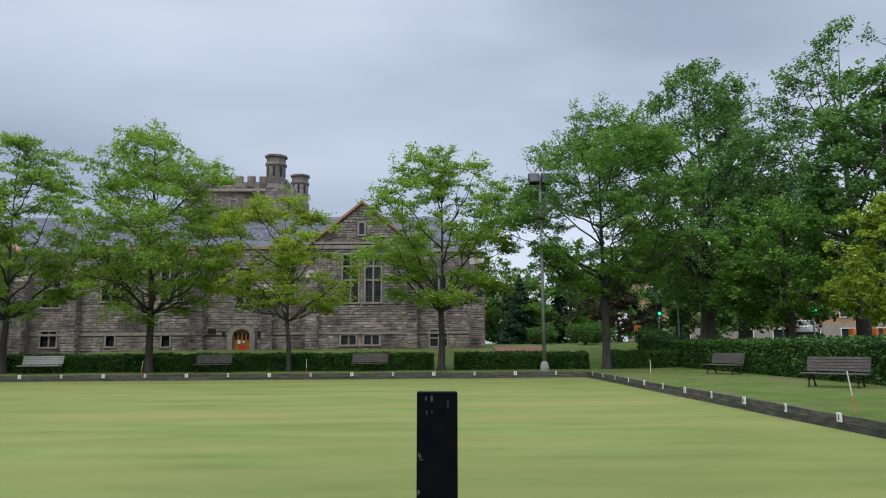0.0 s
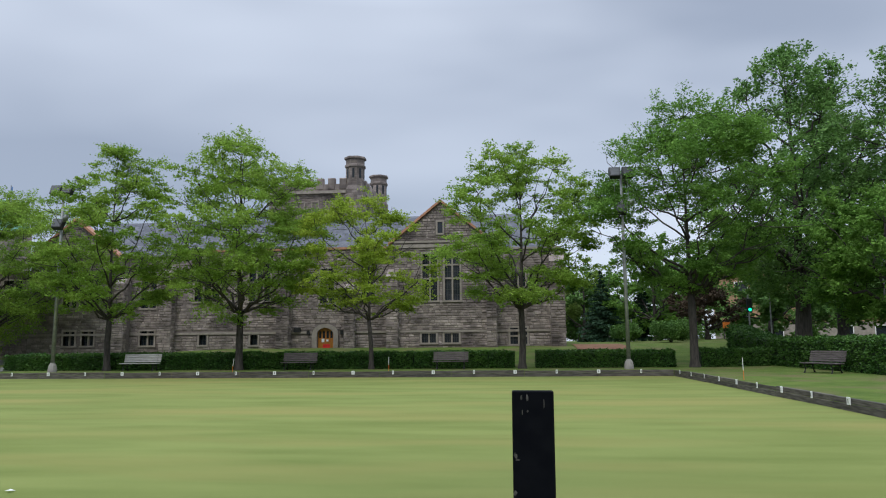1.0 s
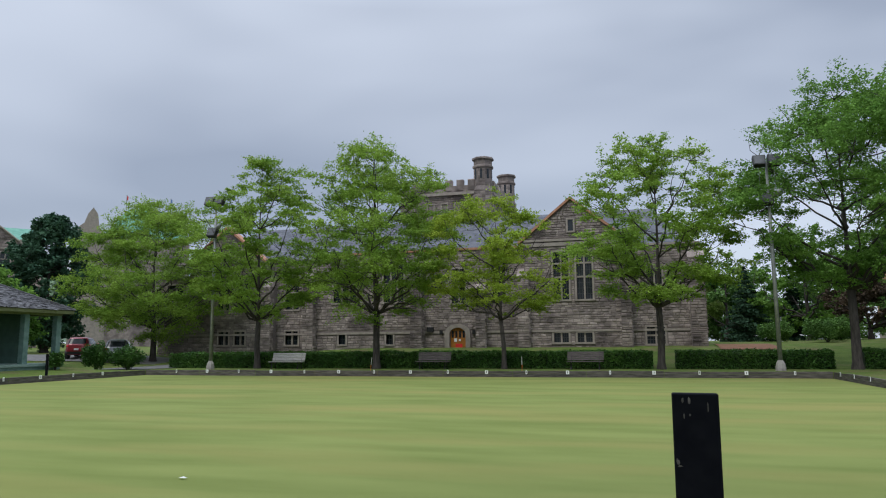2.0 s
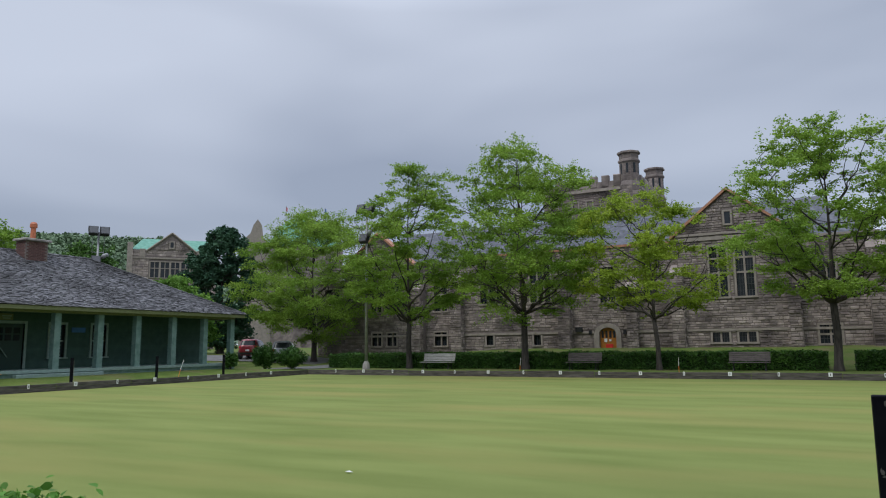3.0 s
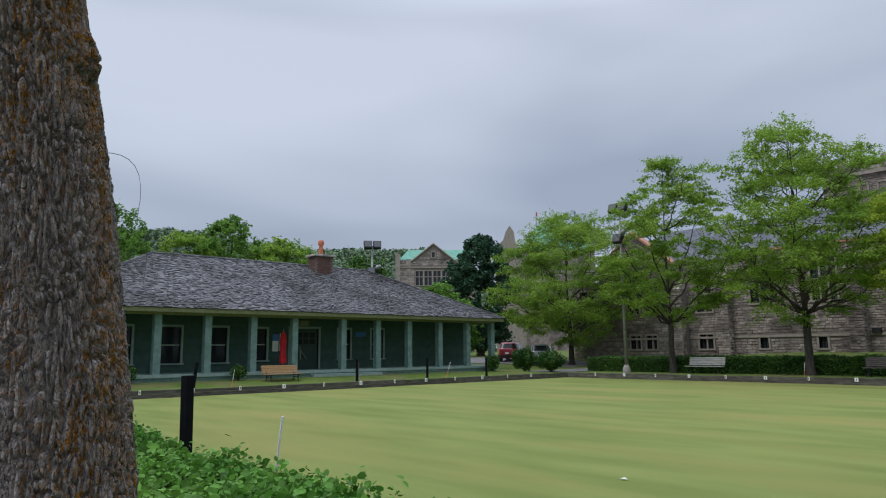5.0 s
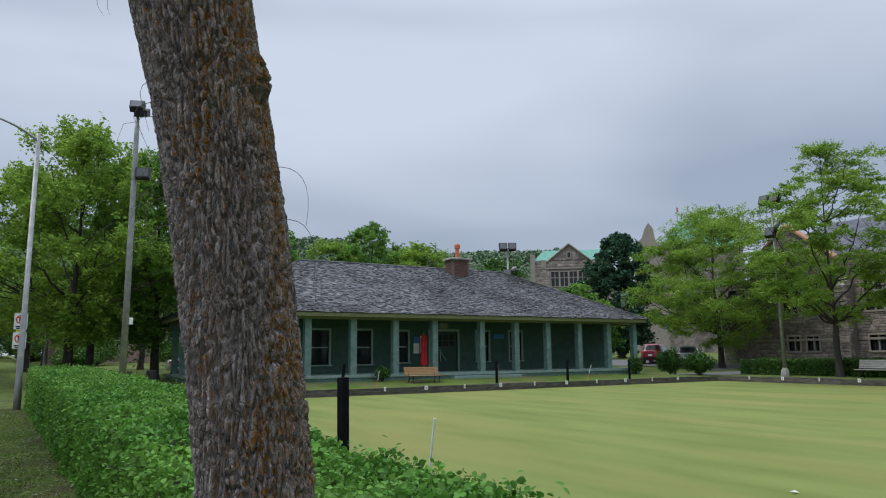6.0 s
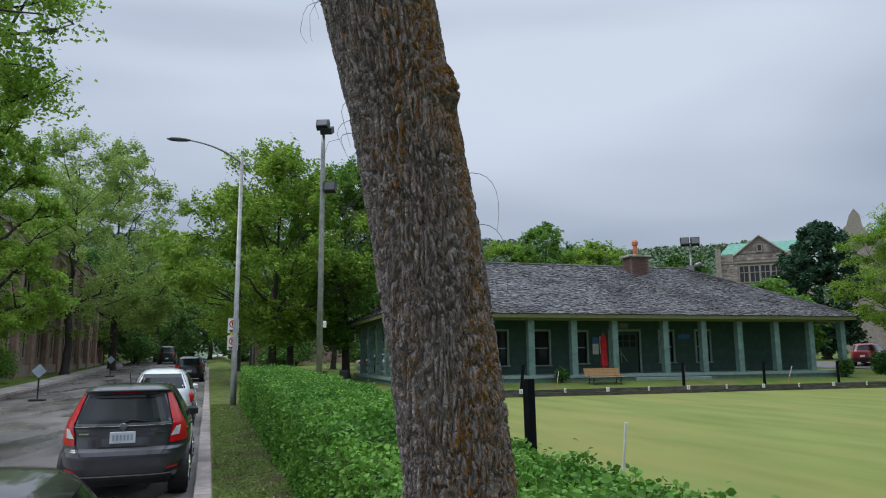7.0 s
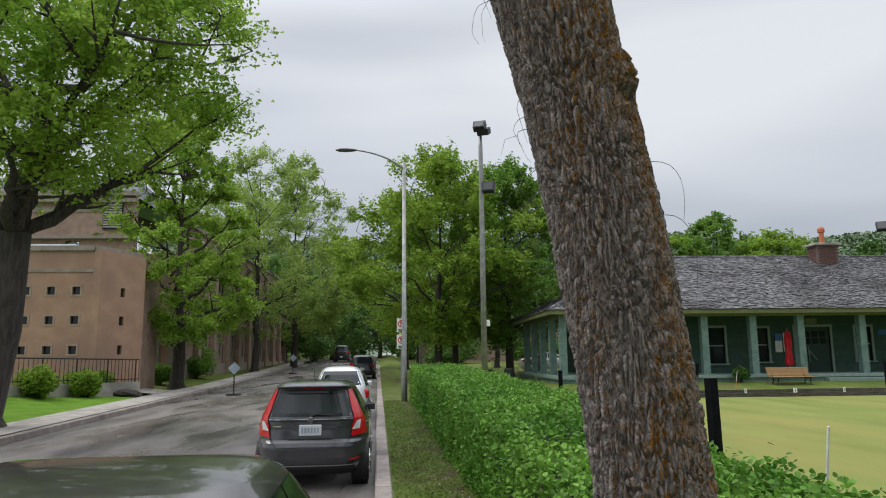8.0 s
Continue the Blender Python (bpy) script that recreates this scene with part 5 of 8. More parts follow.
def shoots():
    """Loose leafy shoots that stand out of the near hedge round the trunk."""
    rng = np.random.default_rng(7)
    stems, pts = Geo(), []
    for i in range(170):
        s, l = rng.uniform(3.3, 7.5), rng.choice([rng.uniform(1.7, 2.3), rng.uniform(0.9, 2.3)])
        q = rd(s, l, 0)
        z0 = verge_z(q.x, q.y) + 0.5
        hgt = rng.uniform(0.12, 0.36)
        d = Vector((rng.normal() * 0.18, rng.normal() * 0.18 + 0.06, hgt))
        base = Vector((q.x, q.y, z0))
        stems.tube([base, base + d * 0.6, base + d + Vector((d.x * 0.4, d.y * 0.4, 0))], [0.005, 0.004, 0.002], 4)
        for k in range(14):
            f = rng.uniform(0.15, 1.1)
            pts.append(tuple(base + d * f + Vector(rng.normal(size=3) * 0.045)))
    for i in range(16):
        base = Vector((-3.4 + rng.uniform(0.15, 0.36), 0.62 + rng.uniform(-0.12, 0.34), 0.75))
        d = Vector((rng.normal() * 0.05, rng.normal() * 0.05, rng.uniform(0.25, 0.62)))
        stems.tube([base, base + d * 0.6, base + d], [0.004, 0.003, 0.002], 4)
        for k in range(12):
            pts.append(tuple(base + d * rng.uniform(0.1, 1.05) + Vector(rng.normal(size=3) * 0.035)))
    root = thing("shrub_shoots", "loose leafy shoots growing out of the hedge", "shrub", (0, 0, 0))
    part("stems", stems, MAT["bark"], root, kind="stuff")
    part("leaves", leaf_mesh("leaves", np.array(pts), 0.078, MAT["hedge_near"], rng, aspect=1.5, droop=0.1, oval=True), MAT["hedge_near"], root, kind="stuff")


shoots()


def shrub(x, y, h, r, n, leaf, mat, seed, label="rounded leafy green shrub", z=None):
    rng = np.random.default_rng(seed)
    root = thing("shrub", label, "shrub", (x, y, ground_z(x, y) if z is None else z))
    g = Geo()
    for i in range(9):
        a = i * 2.4
        g.tube([(0, 0, -0.1), (math.cos(a) * r * 0.3, math.sin(a) * r * 0.3, h * 0.5), (math.cos(a) * r * 0.7, math.sin(a) * r * 0.7, h * 0.85)], [0.03, 0.02, 0.006], 5)
    part("stems", g, MAT["bark"], root)
    v = rng.normal(size=(n, 3))
    v /= np.linalg.norm(v, axis=1)[:, None]
    v *= (rng.random(n) ** 0.35)[:, None] * (0.85 + 0.25 * np.sin(v[:, :1] * 5 + seed) * np.cos(v[:, 1:2] * 4))
    pts = np.stack([v[:, 0] * r, v[:, 1] * r, h * 0.52 + v[:, 2] * h * 0.5], 1)
    part("leaves", leaf_mesh("leaves", pts, leaf, mat, rng), mat, root, kind="stuff")


shrub(-31.6, 34.6, 1.7, 0.9, 5000, 0.13, MAT["hedge"], 201)
shrub(-30.2, 35.6, 1.5, 1.0, 5000, 0.13, MAT["hedge"], 202)
shrub(-31.0, 9.4, 0.8, 0.4, 900, 0.12, MAT["hedge"], 203, "small fern-like plant before the veranda")
shrub(-31.0, 14.3, 0.7, 0.4, 900, 0.12, MAT["hedge"], 204, "small fern-like plant before the veranda")
shrub(-30.9, 30.9, 1.0, 0.5, 1200, 0.14, MAT["hedge"], 205, "small plant by the veranda corner")
shrub(12.5, 55.0, 1.8, 1.8, 6000, 0.16, MAT["leaf_dark"], 206)
shrub(9.6, 57.0, 1.6, 1.4, 5000, 0.16, MAT["leaf_dark"], 207)
shrub(14.6, 60.0, 1.9, 1.9, 5000, 0.18, MAT["leaf_dark"], 208)
for k, (s, l, h, r) in enumerate(((27, -12.6, 1.3, 0.75), (29.2, -11.9, 1.2, 0.8), (31.0, -12.2, 1.1, 0.9), (40, -12.2, 1.2, 1.0), (47, -12.0, 1.5, 1.2), (50, -12.8, 2.2, 1.4), (24.6, -13.6, 1.3, 0.7))):
    q = rd(s, l)
    shrub(q.x, q.y, h, r, 4000, 0.13, MAT["leaf_lime"] if k < 3 else MAT["leaf_mid"], 210 + k)

# ---- the old leaning tree by the hedge ----
def old_tree():
    rng = random.Random(3)
    root = thing("leaning_tree", "old leaning tree trunk with deep furrowed bark and rusty lichen", "tree", (-3.4, 0.62, 0.15))
    spine = [(0.0, 0.0, -0.25, 0.36), (0.0, 0.01, 0.1, 0.30), (0.0, 0.0, 0.6, 0.245), (0.0, -0.035, 1.25, 0.222), (0.005, -0.09, 1.7, 0.222), (0.015, -0.175, 2.25, 0.225), (0.03, -0.267, 2.73, 0.222), (0.045, -0.375, 3.2, 0.238), (0.08, -0.63, 4.2, 0.23), (0.15, -1.0, 5.6, 0.21), (0.3, -1.5, 7.2, 0.16)]

    def at(z):
        for p, q in zip(spine, spine[1:]):
            if z <= q[2]:
                k = (z - p[2]) / (q[2] - p[2])
                return tuple(p[i] + (q[i] - p[i]) * k for i in (0, 1, 3))
        return spine[-1][0], spine[-1][1], spine[-1][3]
    # furrowed bark: ridges that wander and fork up the trunk
    na, nz = 300, 420
    zs = [-0.25, 0.0, 0.3, 0.55] + [0.8 + 2.9 * (i / nz) for i in range(nz + 1)] + [4.2, 4.8, 5.6, 7.2]
    vs, fs = [], []
    for z in zs:
        cx, cy, r = at(z)
        for j in range(na):
            a = 2 * math.pi * j / na
            ca, sa = math.cos(a), math.sin(a)
            w = noise.noise((ca * 3.5, sa * 3.5, z * 4.0))
            w2 = noise.noise((ca * 9, sa * 9, z * 11 + 4))
            p = Vector(((ca - sa * w * 0.10) * 12.5 + w2 * 0.4, (sa + ca * w * 0.10) * 12.5 + w2 * 0.4, z * 10.0 + w * 1.6 + w2 * 0.5))
            d = noise.voronoi(p, distance_metric="DISTANCE", exponent=2.5)[0]
            edge = min(1.0, (d[1] - d[0]) * 3.2) ** 0.8
            fine = noise.noise((ca * 30, sa * 30, z * 40)) * 0.6 + noise.noise((ca * 70, sa * 70, z * 90)) * 0.4
            plate = noise.cell(p * 1.3) * 0.5
            rr = r + 0.010 * noise.noise((ca * 1.5, sa * 1.5, z * 0.8)) + 0.027 * edge - 0.021 + (0.006 * fine + 0.006 * plate) * (0.3 + 0.7 * edge)
            # a rounded burr on one side
            bz, ba = (z - 2.83) / 0.08, (a - 0.80) / 0.28
            rr += (0.05 + 0.012 * noise.noise((ca * 22, sa * 22, z * 24))) * math.exp(-(bz * bz) ** 1.5 - (ba * ba) ** 1.5)
            vs.append((cx + rr * ca, cy + rr * sa, z))
    for i in range(len(zs) - 1):
        for j in range(na):
            fs.append((i * na + j, i * na + (j + 1) % na, (i + 1) * na + (j + 1) % na, (i + 1) * na + j))
    g = Geo()
    g.v, g.f = vs, fs
    m = material("furrowed_bark", (0.185, 0.161, 0.151), (0.42, 0.373, 0.353), 0.95, 30, bump=1.0, bump_scale=90, stretch=(1.2, 1.2, 0.55), spec=0.1)
    n, l = m.node_tree.nodes, m.node_tree.links
    b = n["Principled BSDF"]
    old = b.inputs["Base Color"].links[0].from_socket
    co = n.new("ShaderNodeTexCoord")
    mp = n.new("ShaderNodeMapping")
    mp.inputs["Scale"].default_value = (1.6, 1.6, 0.35)
    l.new(co.outputs["Object"], mp.inputs[0])
    t = n.new("ShaderNodeTexNoise")
    t.inputs["Scale"].default_value, t.inputs["Detail"].default_value = 2.2, 8
    l.new(mp.outputs[0], t.inputs["Vector"])
    t2 = n.new("ShaderNodeTexNoise")
    t2.inputs["Scale"].default_value, t2.inputs["Detail"].default_value = 40, 3
    l.new(co.outputs["Object"], t2.inputs["Vector"])
    sep = n.new("ShaderNodeSeparateXYZ")
    l.new(co.outputs["Normal"], sep.inputs[0])
    # lichen grows on the side that faces the street's open east
    mr = n.new("ShaderNodeMapRange")
    for key, value in (("From Min", 0.70), ("From Max", 0.95)):
        mr.inputs[key].default_value = value
    dot = n.new("ShaderNodeVectorMath")
    dot.operation = "DOT_PRODUCT"
    dot.inputs[1].default_value = (0.98, 0.17, 0)
    l.new(co.outputs["Normal"], dot.inputs[0])
    l.new(dot.outputs["Value"], mr.inputs["Value"])
    a1 = n.new("ShaderNodeMath")
    a1.operation = "MULTIPLY"
    l.new(mr.outputs[0], a1.inputs[0])
    r1 = n.new("ShaderNodeMapRange")
    r1.inputs["From Min"].default_value, r1.inputs["From Max"].default_value = 0.36, 0.54
    l.new(t.outputs["Fac"], r1.inputs["Value"])
    l.new(r1.outputs[0], a1.inputs[1])
    a2 = n.new("ShaderNodeMath")
    a2.operation = "MULTIPLY"
    r2 = n.new("ShaderNodeMapRange")
    r2.inputs["From Min"].default_value, r2.inputs["From Max"].default_value = 0.35, 0.6
    l.new(t2.outputs["Fac"], r2.inputs["Value"])
    l.new(a1.outputs[0], a2.inputs[0])
    l.new(r2.outputs[0], a2.inputs[1])
    mx = n.new("ShaderNodeMix")
    mx.data_type = "RGBA"
    l.new(a2.outputs[0], mx.inputs["Factor"])
    l.new(old, mx.inputs["A"])
    mx.inputs["B"].default_value = (0.31, 0.135, 0.018, 1)
    l.new(mx.outputs["Result"], b.inputs["Base Color"])
    # fine plates of bark between the larger furrows
    mv = n.new("ShaderNodeMapping")
    mv.inputs["Scale"].default_value = (64, 64, 26)
    nd = n.new("ShaderNodeTexNoise")
    nd.inputs["Scale"].default_value, nd.inputs["Detail"].default_value = 9, 3
    l.new(co.outputs["Object"], nd.inputs["Vector"])
    ad = n.new("ShaderNodeMixRGB")
    ad.blend_type = "ADD"
    ad.inputs[0].default_value = 0.05
    l.new(co.outputs["Object"], ad.inputs[1])
    l.new(nd.outputs["Color"], ad.inputs[2])
    l.new(ad.outputs[0], mv.inputs[0])
    vo = n.new("ShaderNodeTexVoronoi")
    vo.feature = "DISTANCE_TO_EDGE"
    vo.inputs["Scale"].default_value = 1.0
    l.new(mv.outputs[0], vo.inputs["Vector"])
    rv = n.new("ShaderNodeMapRange")
    rv.inputs["From Max"].default_value = 0.16
    l.new(vo.outputs["Distance"], rv.inputs["Value"])
    bv = n.new("ShaderNodeBump")
    bv.inputs["Strength"].default_value, bv.inputs["Distance"].default_value = 0.7, 0.008
    l.new(rv.outputs[0], bv.inputs["Height"])
    l.new(b.inputs["Normal"].links[0].from_socket, bv.inputs["Normal"])
    l.new(bv.outputs[0], b.inputs["Normal"])
    part("trunk", g, m, root, smooth=True)
    # the crown, out of view high overhead, is added to shade hedge and turf
    npr = np.random.default_rng(33)
    limb, tips = Geo(), []
    for i in range(12):
        a = i * 2.4
        ln = npr.uniform(2.0, 4.6)
        q0 = Vector((0.2, -1.25, 6.2 + 0.06 * i))
        q1 = q0 + Vector((math.cos(a) * ln, math.sin(a) * ln, npr.uniform(2.6, 6.5)))
        path = bezier(q0, q0.lerp(q1, 0.5) + Vector((0, 0, 0.6)), q1, 6)
        limb.tube(path, [0.11 - 0.016 * j for j in range(7)], 6)
        tips += [tuple(path[j]) for j in (3, 4, 5, 6)]
    part("limbs", limb, MAT["bark"], root, smooth=True)
    tips = np.array(tips)
    pts = tips[npr.integers(0, len(tips), 6000)] + npr.normal(size=(6000, 3)) * np.array([0.75, 0.75, 0.5])
    pts = pts[pts[:, 2] > 8.0]
    part("crown", leaf_mesh("crown", pts, 0.24, MAT["leaf_mid"], npr), MAT["leaf_mid"], root, kind="stuff")
    # dead twigs: a drooping tangle on the street side, two long arcs on the other
    for i in range(11):
        z = rng.choice([rng.uniform(2.7, 3.4), rng.uniform(2.9, 3.4), rng.uniform(2.2, 2.7)])
        cx, cy, r = at(z)
        p = Vector((cx + rng.uniform(0.0, .15), cy - r * 0.94, z))
        pts = [p]
        d = Vector((rng.uniform(-.2, .2), -1.0, rng.uniform(-.1, .5)))
        for k in range(9):
            d = d + Vector((rng.uniform(-.3, .3), rng.uniform(-.1, .5) * (k > 2), rng.uniform(-.7, .05)))
            d.normalize()
            pts.append(pts[-1] + d * rng.uniform(0.015, 0.04))
        part("twig", Geo().tube(pts, [0.0016 - 0.00012 * k for k in range(10)], 4), MAT["bench_dark"], root)
        if i % 2:
            q = pts[4]
            part("twig", Geo().tube([q, q + Vector((0.01, -0.05, -0.02)), q + Vector((0.02, -0.07, -0.09))], [0.001, 0.0008, 0.0005], 4), MAT["bench_dark"], root)
    for z, reach, drop in ((2.50, 0.155, 0.24), (2.28, 0.15, 0.30)):
        cx, cy, r = at(z)
        p = Vector((cx + 0.02, cy + r * 0.96, z))
        pts = [p + Vector((0, reach * math.sin(1.9 * k / 8), 0.02 * math.sin(3.1 * k / 8) - drop * (k / 8) ** 2.2)) for k in range(9)]
        part("twig", Geo().tube(pts, [0.0016 - 0.0001 * k for k in range(9)], 4), MAT["bench_dark"], root)


old_tree()


# ---- posts, rods and rink markers ----
def post(x, y, z0, z1, w, label, lean=0.0, turn=0.0, chips=False, depth=None):
    depth = depth or w
    g = Geo().bevel_box(-w / 2, -w / 2, 0, w / 2, depth - w / 2, z1 - z0, 0.006, Matrix.Rotation(lean, 4, "Y"))
    ob = whole("post", g, MAT["black"], label, "post", (x, y, z0), turn, group="black posts")
    if chips:
        rng = random.Random(8)
        for k in range(9):
            top = k < 5
            cx, cz = (rng.uniform(-w * 0.42, w * 0.3), z1 - z0 - rng.uniform(0.02, 0.13)) if top else (-w * 0.46 + rng.uniform(0, 0.02), z1 - z0 - rng.uniform(0.35, 0.6))
            rw, rh = rng.uniform(0.004, 0.016), rng.uniform(0.006, 0.03)
            o = [(cx + rw * math.cos(a) * rng.uniform(0.5, 1.1) + (lean * cz), cz + rh * math.sin(a) * rng.uniform(0.5, 1.1)) for a in (2 * math.pi * j / 7 for j in range(7))]
            part("paint_chip", Geo().prism(o, -w / 2 - 0.0015, -w / 2 + 0.001), MAT["timber"], ob, "bare wood where the paint flaked")


post(0.075, 4.25, 0.1, 1.58, 0.25, "black-painted broad wooden post, chipped at its top", 0.006, chips=True, depth=0.09)
post(-7.5, 2.66, 0.1, 1.643, 0.094, "black-painted square wooden post behind the hedge", -0.02, 20)
post(-21.5, 4.2, 0.1, 1.45, 0.11, "black-painted square wooden post behind the hedge")
for y, lean in ((11.3, 0.12), (19.35, 0), (23.8, 0.01), (28.2, 0)):
    g = Geo().bevel_box(-0.03, -0.065, 0, 0.03, 0.065, 1.12, 0.005, Matrix.Rotation(-lean, 4, "X"))
    ob = whole("post", g, MAT["black"], "slim black post beside the timber bank", "post", (-28.75, y, 0.40), group="black posts")
    part("bracket", Geo().box(-0.035, 0.075, 0.15, 0.0, 0.10, 1.0), MAT["steel"], ob)


def rod(x, y, z, h, dx, dy, tip="white"):
    root = thing("marker_rod", "slender marker rod, white above and orange below", "marker rod", (x, y, z), group="marker rods")
    a, b, c = Vector((0, 0, -0.1)), Vector((dx * 0.45, dy * 0.45, h * 0.45)), Vector((dx, dy, h))
    part("rod_foot", Geo().rod(a, b, 0.011, n=8), MAT["orange"], root, "orange-painted")
    part("rod_head", Geo().rod(b, c, 0.011, n=8), MAT["white"], root, "white-painted")


for args in ((8.28, 25.7, 0.44, 0.82, 0.0, 0.03), (8.35, 13.4, 0.44, 0.86, -0.12, 0.0), (-14.4, 35.5, 0.44, 0.72, 0.08, 0), (-6.12, 35.5, 0.44, 0.74, 0.0, 0), (-28.85, 13.0, 0.44, 0.76, 0.05, 0.1), (-28.85, 25.2, 0.44, 0.85, 0.05, 0.3), (-6.2, 2.9, 0.45, 0.86, 0.14, 0.02)):
    rod(*args)


def marker(x, y, turn, double):
    root = thing("rink_marker", "small white numbered rink marker on the timber bank", "marker", (x, y, 0.30), turn, group="rink markers")
    part("plate", Geo().bevel_box(-0.08 if double else -0.045, -0.03, 0.02, 0.08 if double else 0.045, 0.0, 0.20, 0.008), MAT["white"], root)
    part("figure_bar", Geo().box(-0.014, -0.034, 0.06, 0.014, -0.0305, 0.16), MAT["dark_metal"], root)


for i in range(17):
    marker(GX0 + 2.14 + 2.052 * i, GY1 - 0.005, 0, i % 2 == 1)
for i in range(14):
    marker(GX0 + 0.005, 31.7 - 2.052 * i, 90, i % 2 == 0)
    marker(GX1 - 0.005, 23.7 + 2.052 * (5 - i), -90, i % 2 == 0)
for i in range(3):
    marker(GX1 - 0.005, 25.75 + 2.052 * (i + 2), -90, i % 2 == 0)


# ---- floodlight masts ----
def flood_mast(x, y, h, label, turn=0.0, arms=2, z=None):
    root = thing("floodlight_mast", label, "floodlight", (x, y, ground_z(x, y) if z is None else z), turn, group="floodlight masts")
    part("base", Geo().tube([(0, 0, -0.2), (0, 0, 0.15), (0, 0, 0.35), (0, 0, 0.5)], [0.24, 0.24, 0.2, 0.11], 8), MAT["concrete"], root)
    part("mast", Geo().tube([(0, 0, 0.3), (0, 0, h * 0.5), (0, 0, h)], [0.105, 0.09, 0.06], 12), MAT["steel"], root, smooth=True)
    for a, b, r in (((-0.5, 0, h - 0.05), (0.5, 0, h - 0.05), 0.03), ((-0.35, 0, h - 1.35), (0.35, 0, h - 1.35), 0.02)):
        part("crossbar", Geo().rod(a, b, r), MAT["steel"], root)
    for sx in (-0.35, 0.35):
        part("stay", Geo().rod((sx, 0, h - 0.05), (sx, 0, h - 1.35), 0.012), MAT["steel"], root)
    spots = [(-0.34, 0, h + 0.05), (0.34, 0, h + 0.05), (-0.1, 0, h - 1.9)][: arms + 1]
    for k, (sx, sy, sz) in enumerate(spots):
        mm = Matrix.Translation((sx, sy - 0.15, sz)) @ Matrix.Rotation(radians(-25), 4, "X")
        lamp = part("lamp_head", Geo().prism([(-0.27, -0.28), (0.27, -0.28), (0.30, 0.28), (-0.30, 0.28)], -0.15, 0.15, mm), MAT["cast_iron"], root)
        part("lens", Geo().box(-0.23, -0.165, -0.24, 0.23, -0.152, 0.24, mm), MAT["lens"], lamp)
        part("bracket", Geo().rod(mm @ Vector((0, 0.1, -0.2)), (0, 0, sz - 0.1), 0.02), MAT["steel"], lamp)
    if arms == 2:
        part("transformer", Geo().tube([(0.15, -0.1, h - 1.75), (0.35, -0.25, h - 1.6), (0.55, -0.4, h - 1.5)], [0.05, 0.16, 0.12], 10), MAT["steel"], root, smooth=True)


MASTL = "tall grey steel floodlight mast with dark lamp heads"
flood_mast(-25.1, 36.6, 10.15, MASTL, 0)
flood_mast(6.15, 36.6, 10.2, MASTL, 0)
flood_mast(-41.5, 29.4, 8.9, MASTL, 60)


def side_mast(x, y, h):
    root = thing("floodlight_mast", "tall grey floodlight mast with a twin head on top", "floodlight", (x, y, 0.4), group="floodlight masts")
    part("mast", Geo().tube([(0, 0, -0.3), (0, 0, h * 0.5), (0, 0, h - 0.9), (0, 0, h)], [0.13, 0.11, 0.09, 0.06], 12), MAT["steel"], root, smooth=True)
    for k, (sy, sz, tilt) in enumerate(((-0.05, h + 0.1, 35), (0.12, h - 0.12, 60), (0.3, h - 2.55, 15))):
        mm = Matrix.Translation((0.15, sy, sz)) @ Matrix.Rotation(radians(70), 4, "Z") @ Matrix.Rotation(radians(-tilt), 4, "X")
        lamp = part("lamp_head", Geo().prism([(-0.24, -0.2), (0.24, -0.2), (0.27, 0.22), (-0.27, 0.22)], -0.13, 0.13, mm), MAT["dark_metal"], root)
        part("lens", Geo().box(-0.2, -0.145, -0.16, 0.2, -0.132, 0.18, mm), MAT["lens"], lamp)
    part("bracket", Geo().rod((0, 0, h - 2.6), (0.15, 0.3, h - 2.6), 0.025).rod((0, 0, h - 0.2), (0.15, 0.12, h - 0.15), 0.025), MAT["steel"], root)
    part("junction_box", Geo().bevel_box(-0.02, 0.1, 2.7, 0.14, 0.24, 2.95, 0.02), MAT["white"], root)


side_mast(-28.9, 2.75, 11.0)


# ---- benches ----
def bench(x, y, turn, wood, label, width=1.85, z=None):
    """A slatted park bench that faces -y at turn 0."""
    root = thing("bench", label, "bench", (x, y, ground_z(x, y) if z is None else z), turn, group="park benches")
    w = width / 2
    for i in range(5):
        part("seat_slat", Geo().bevel_box(-w, -0.26 + i * 0.105, 0.40 + (0.012 if i == 0 else 0.0), w, -0.26 + i * 0.105 + 0.085, 0.44, 0.008), wood, root)
    mb = Matrix.Translation((0, 0.27, 0.44)) @ Matrix.Rotation(radians(-16), 4, "X")
    for i in range(5):
        part("back_slat", Geo().bevel_box(-w, -0.02, 0.05 + i * 0.095, w, 0.015, 0.05 + i * 0.095 + 0.078, 0.006, mb), wood, root)
    for sx in (-w + 0.22, w - 0.22):
        leg = Geo()
        leg.tube([(sx, -0.24, 0.0), (sx, -0.17, 0.15), (sx, -0.2, 0.3), (sx, -0.25, 0.395)], [0.035, 0.026, 0.024, 0.03], 6)
        leg.tube([(sx, 0.34, 0.0), (sx, 0.25, 0.15), (sx, 0.22, 0.3), (sx, 0.27, 0.42), (sx, 0.42, 0.95)], [0.035, 0.026, 0.026, 0.03, 0.018], 6)
        leg.rod((sx, -0.24, 0.37), (sx, 0.27, 0.37), 0.025, n=6)
        leg.tube([(sx, -0.19, 0.2), (sx, 0.03, 0.27), (sx, 0.24, 0.2)], [0.016, 0.016, 0.016], 6)
        part("leg", leg, MAT["cast_iron"], root)
    return root


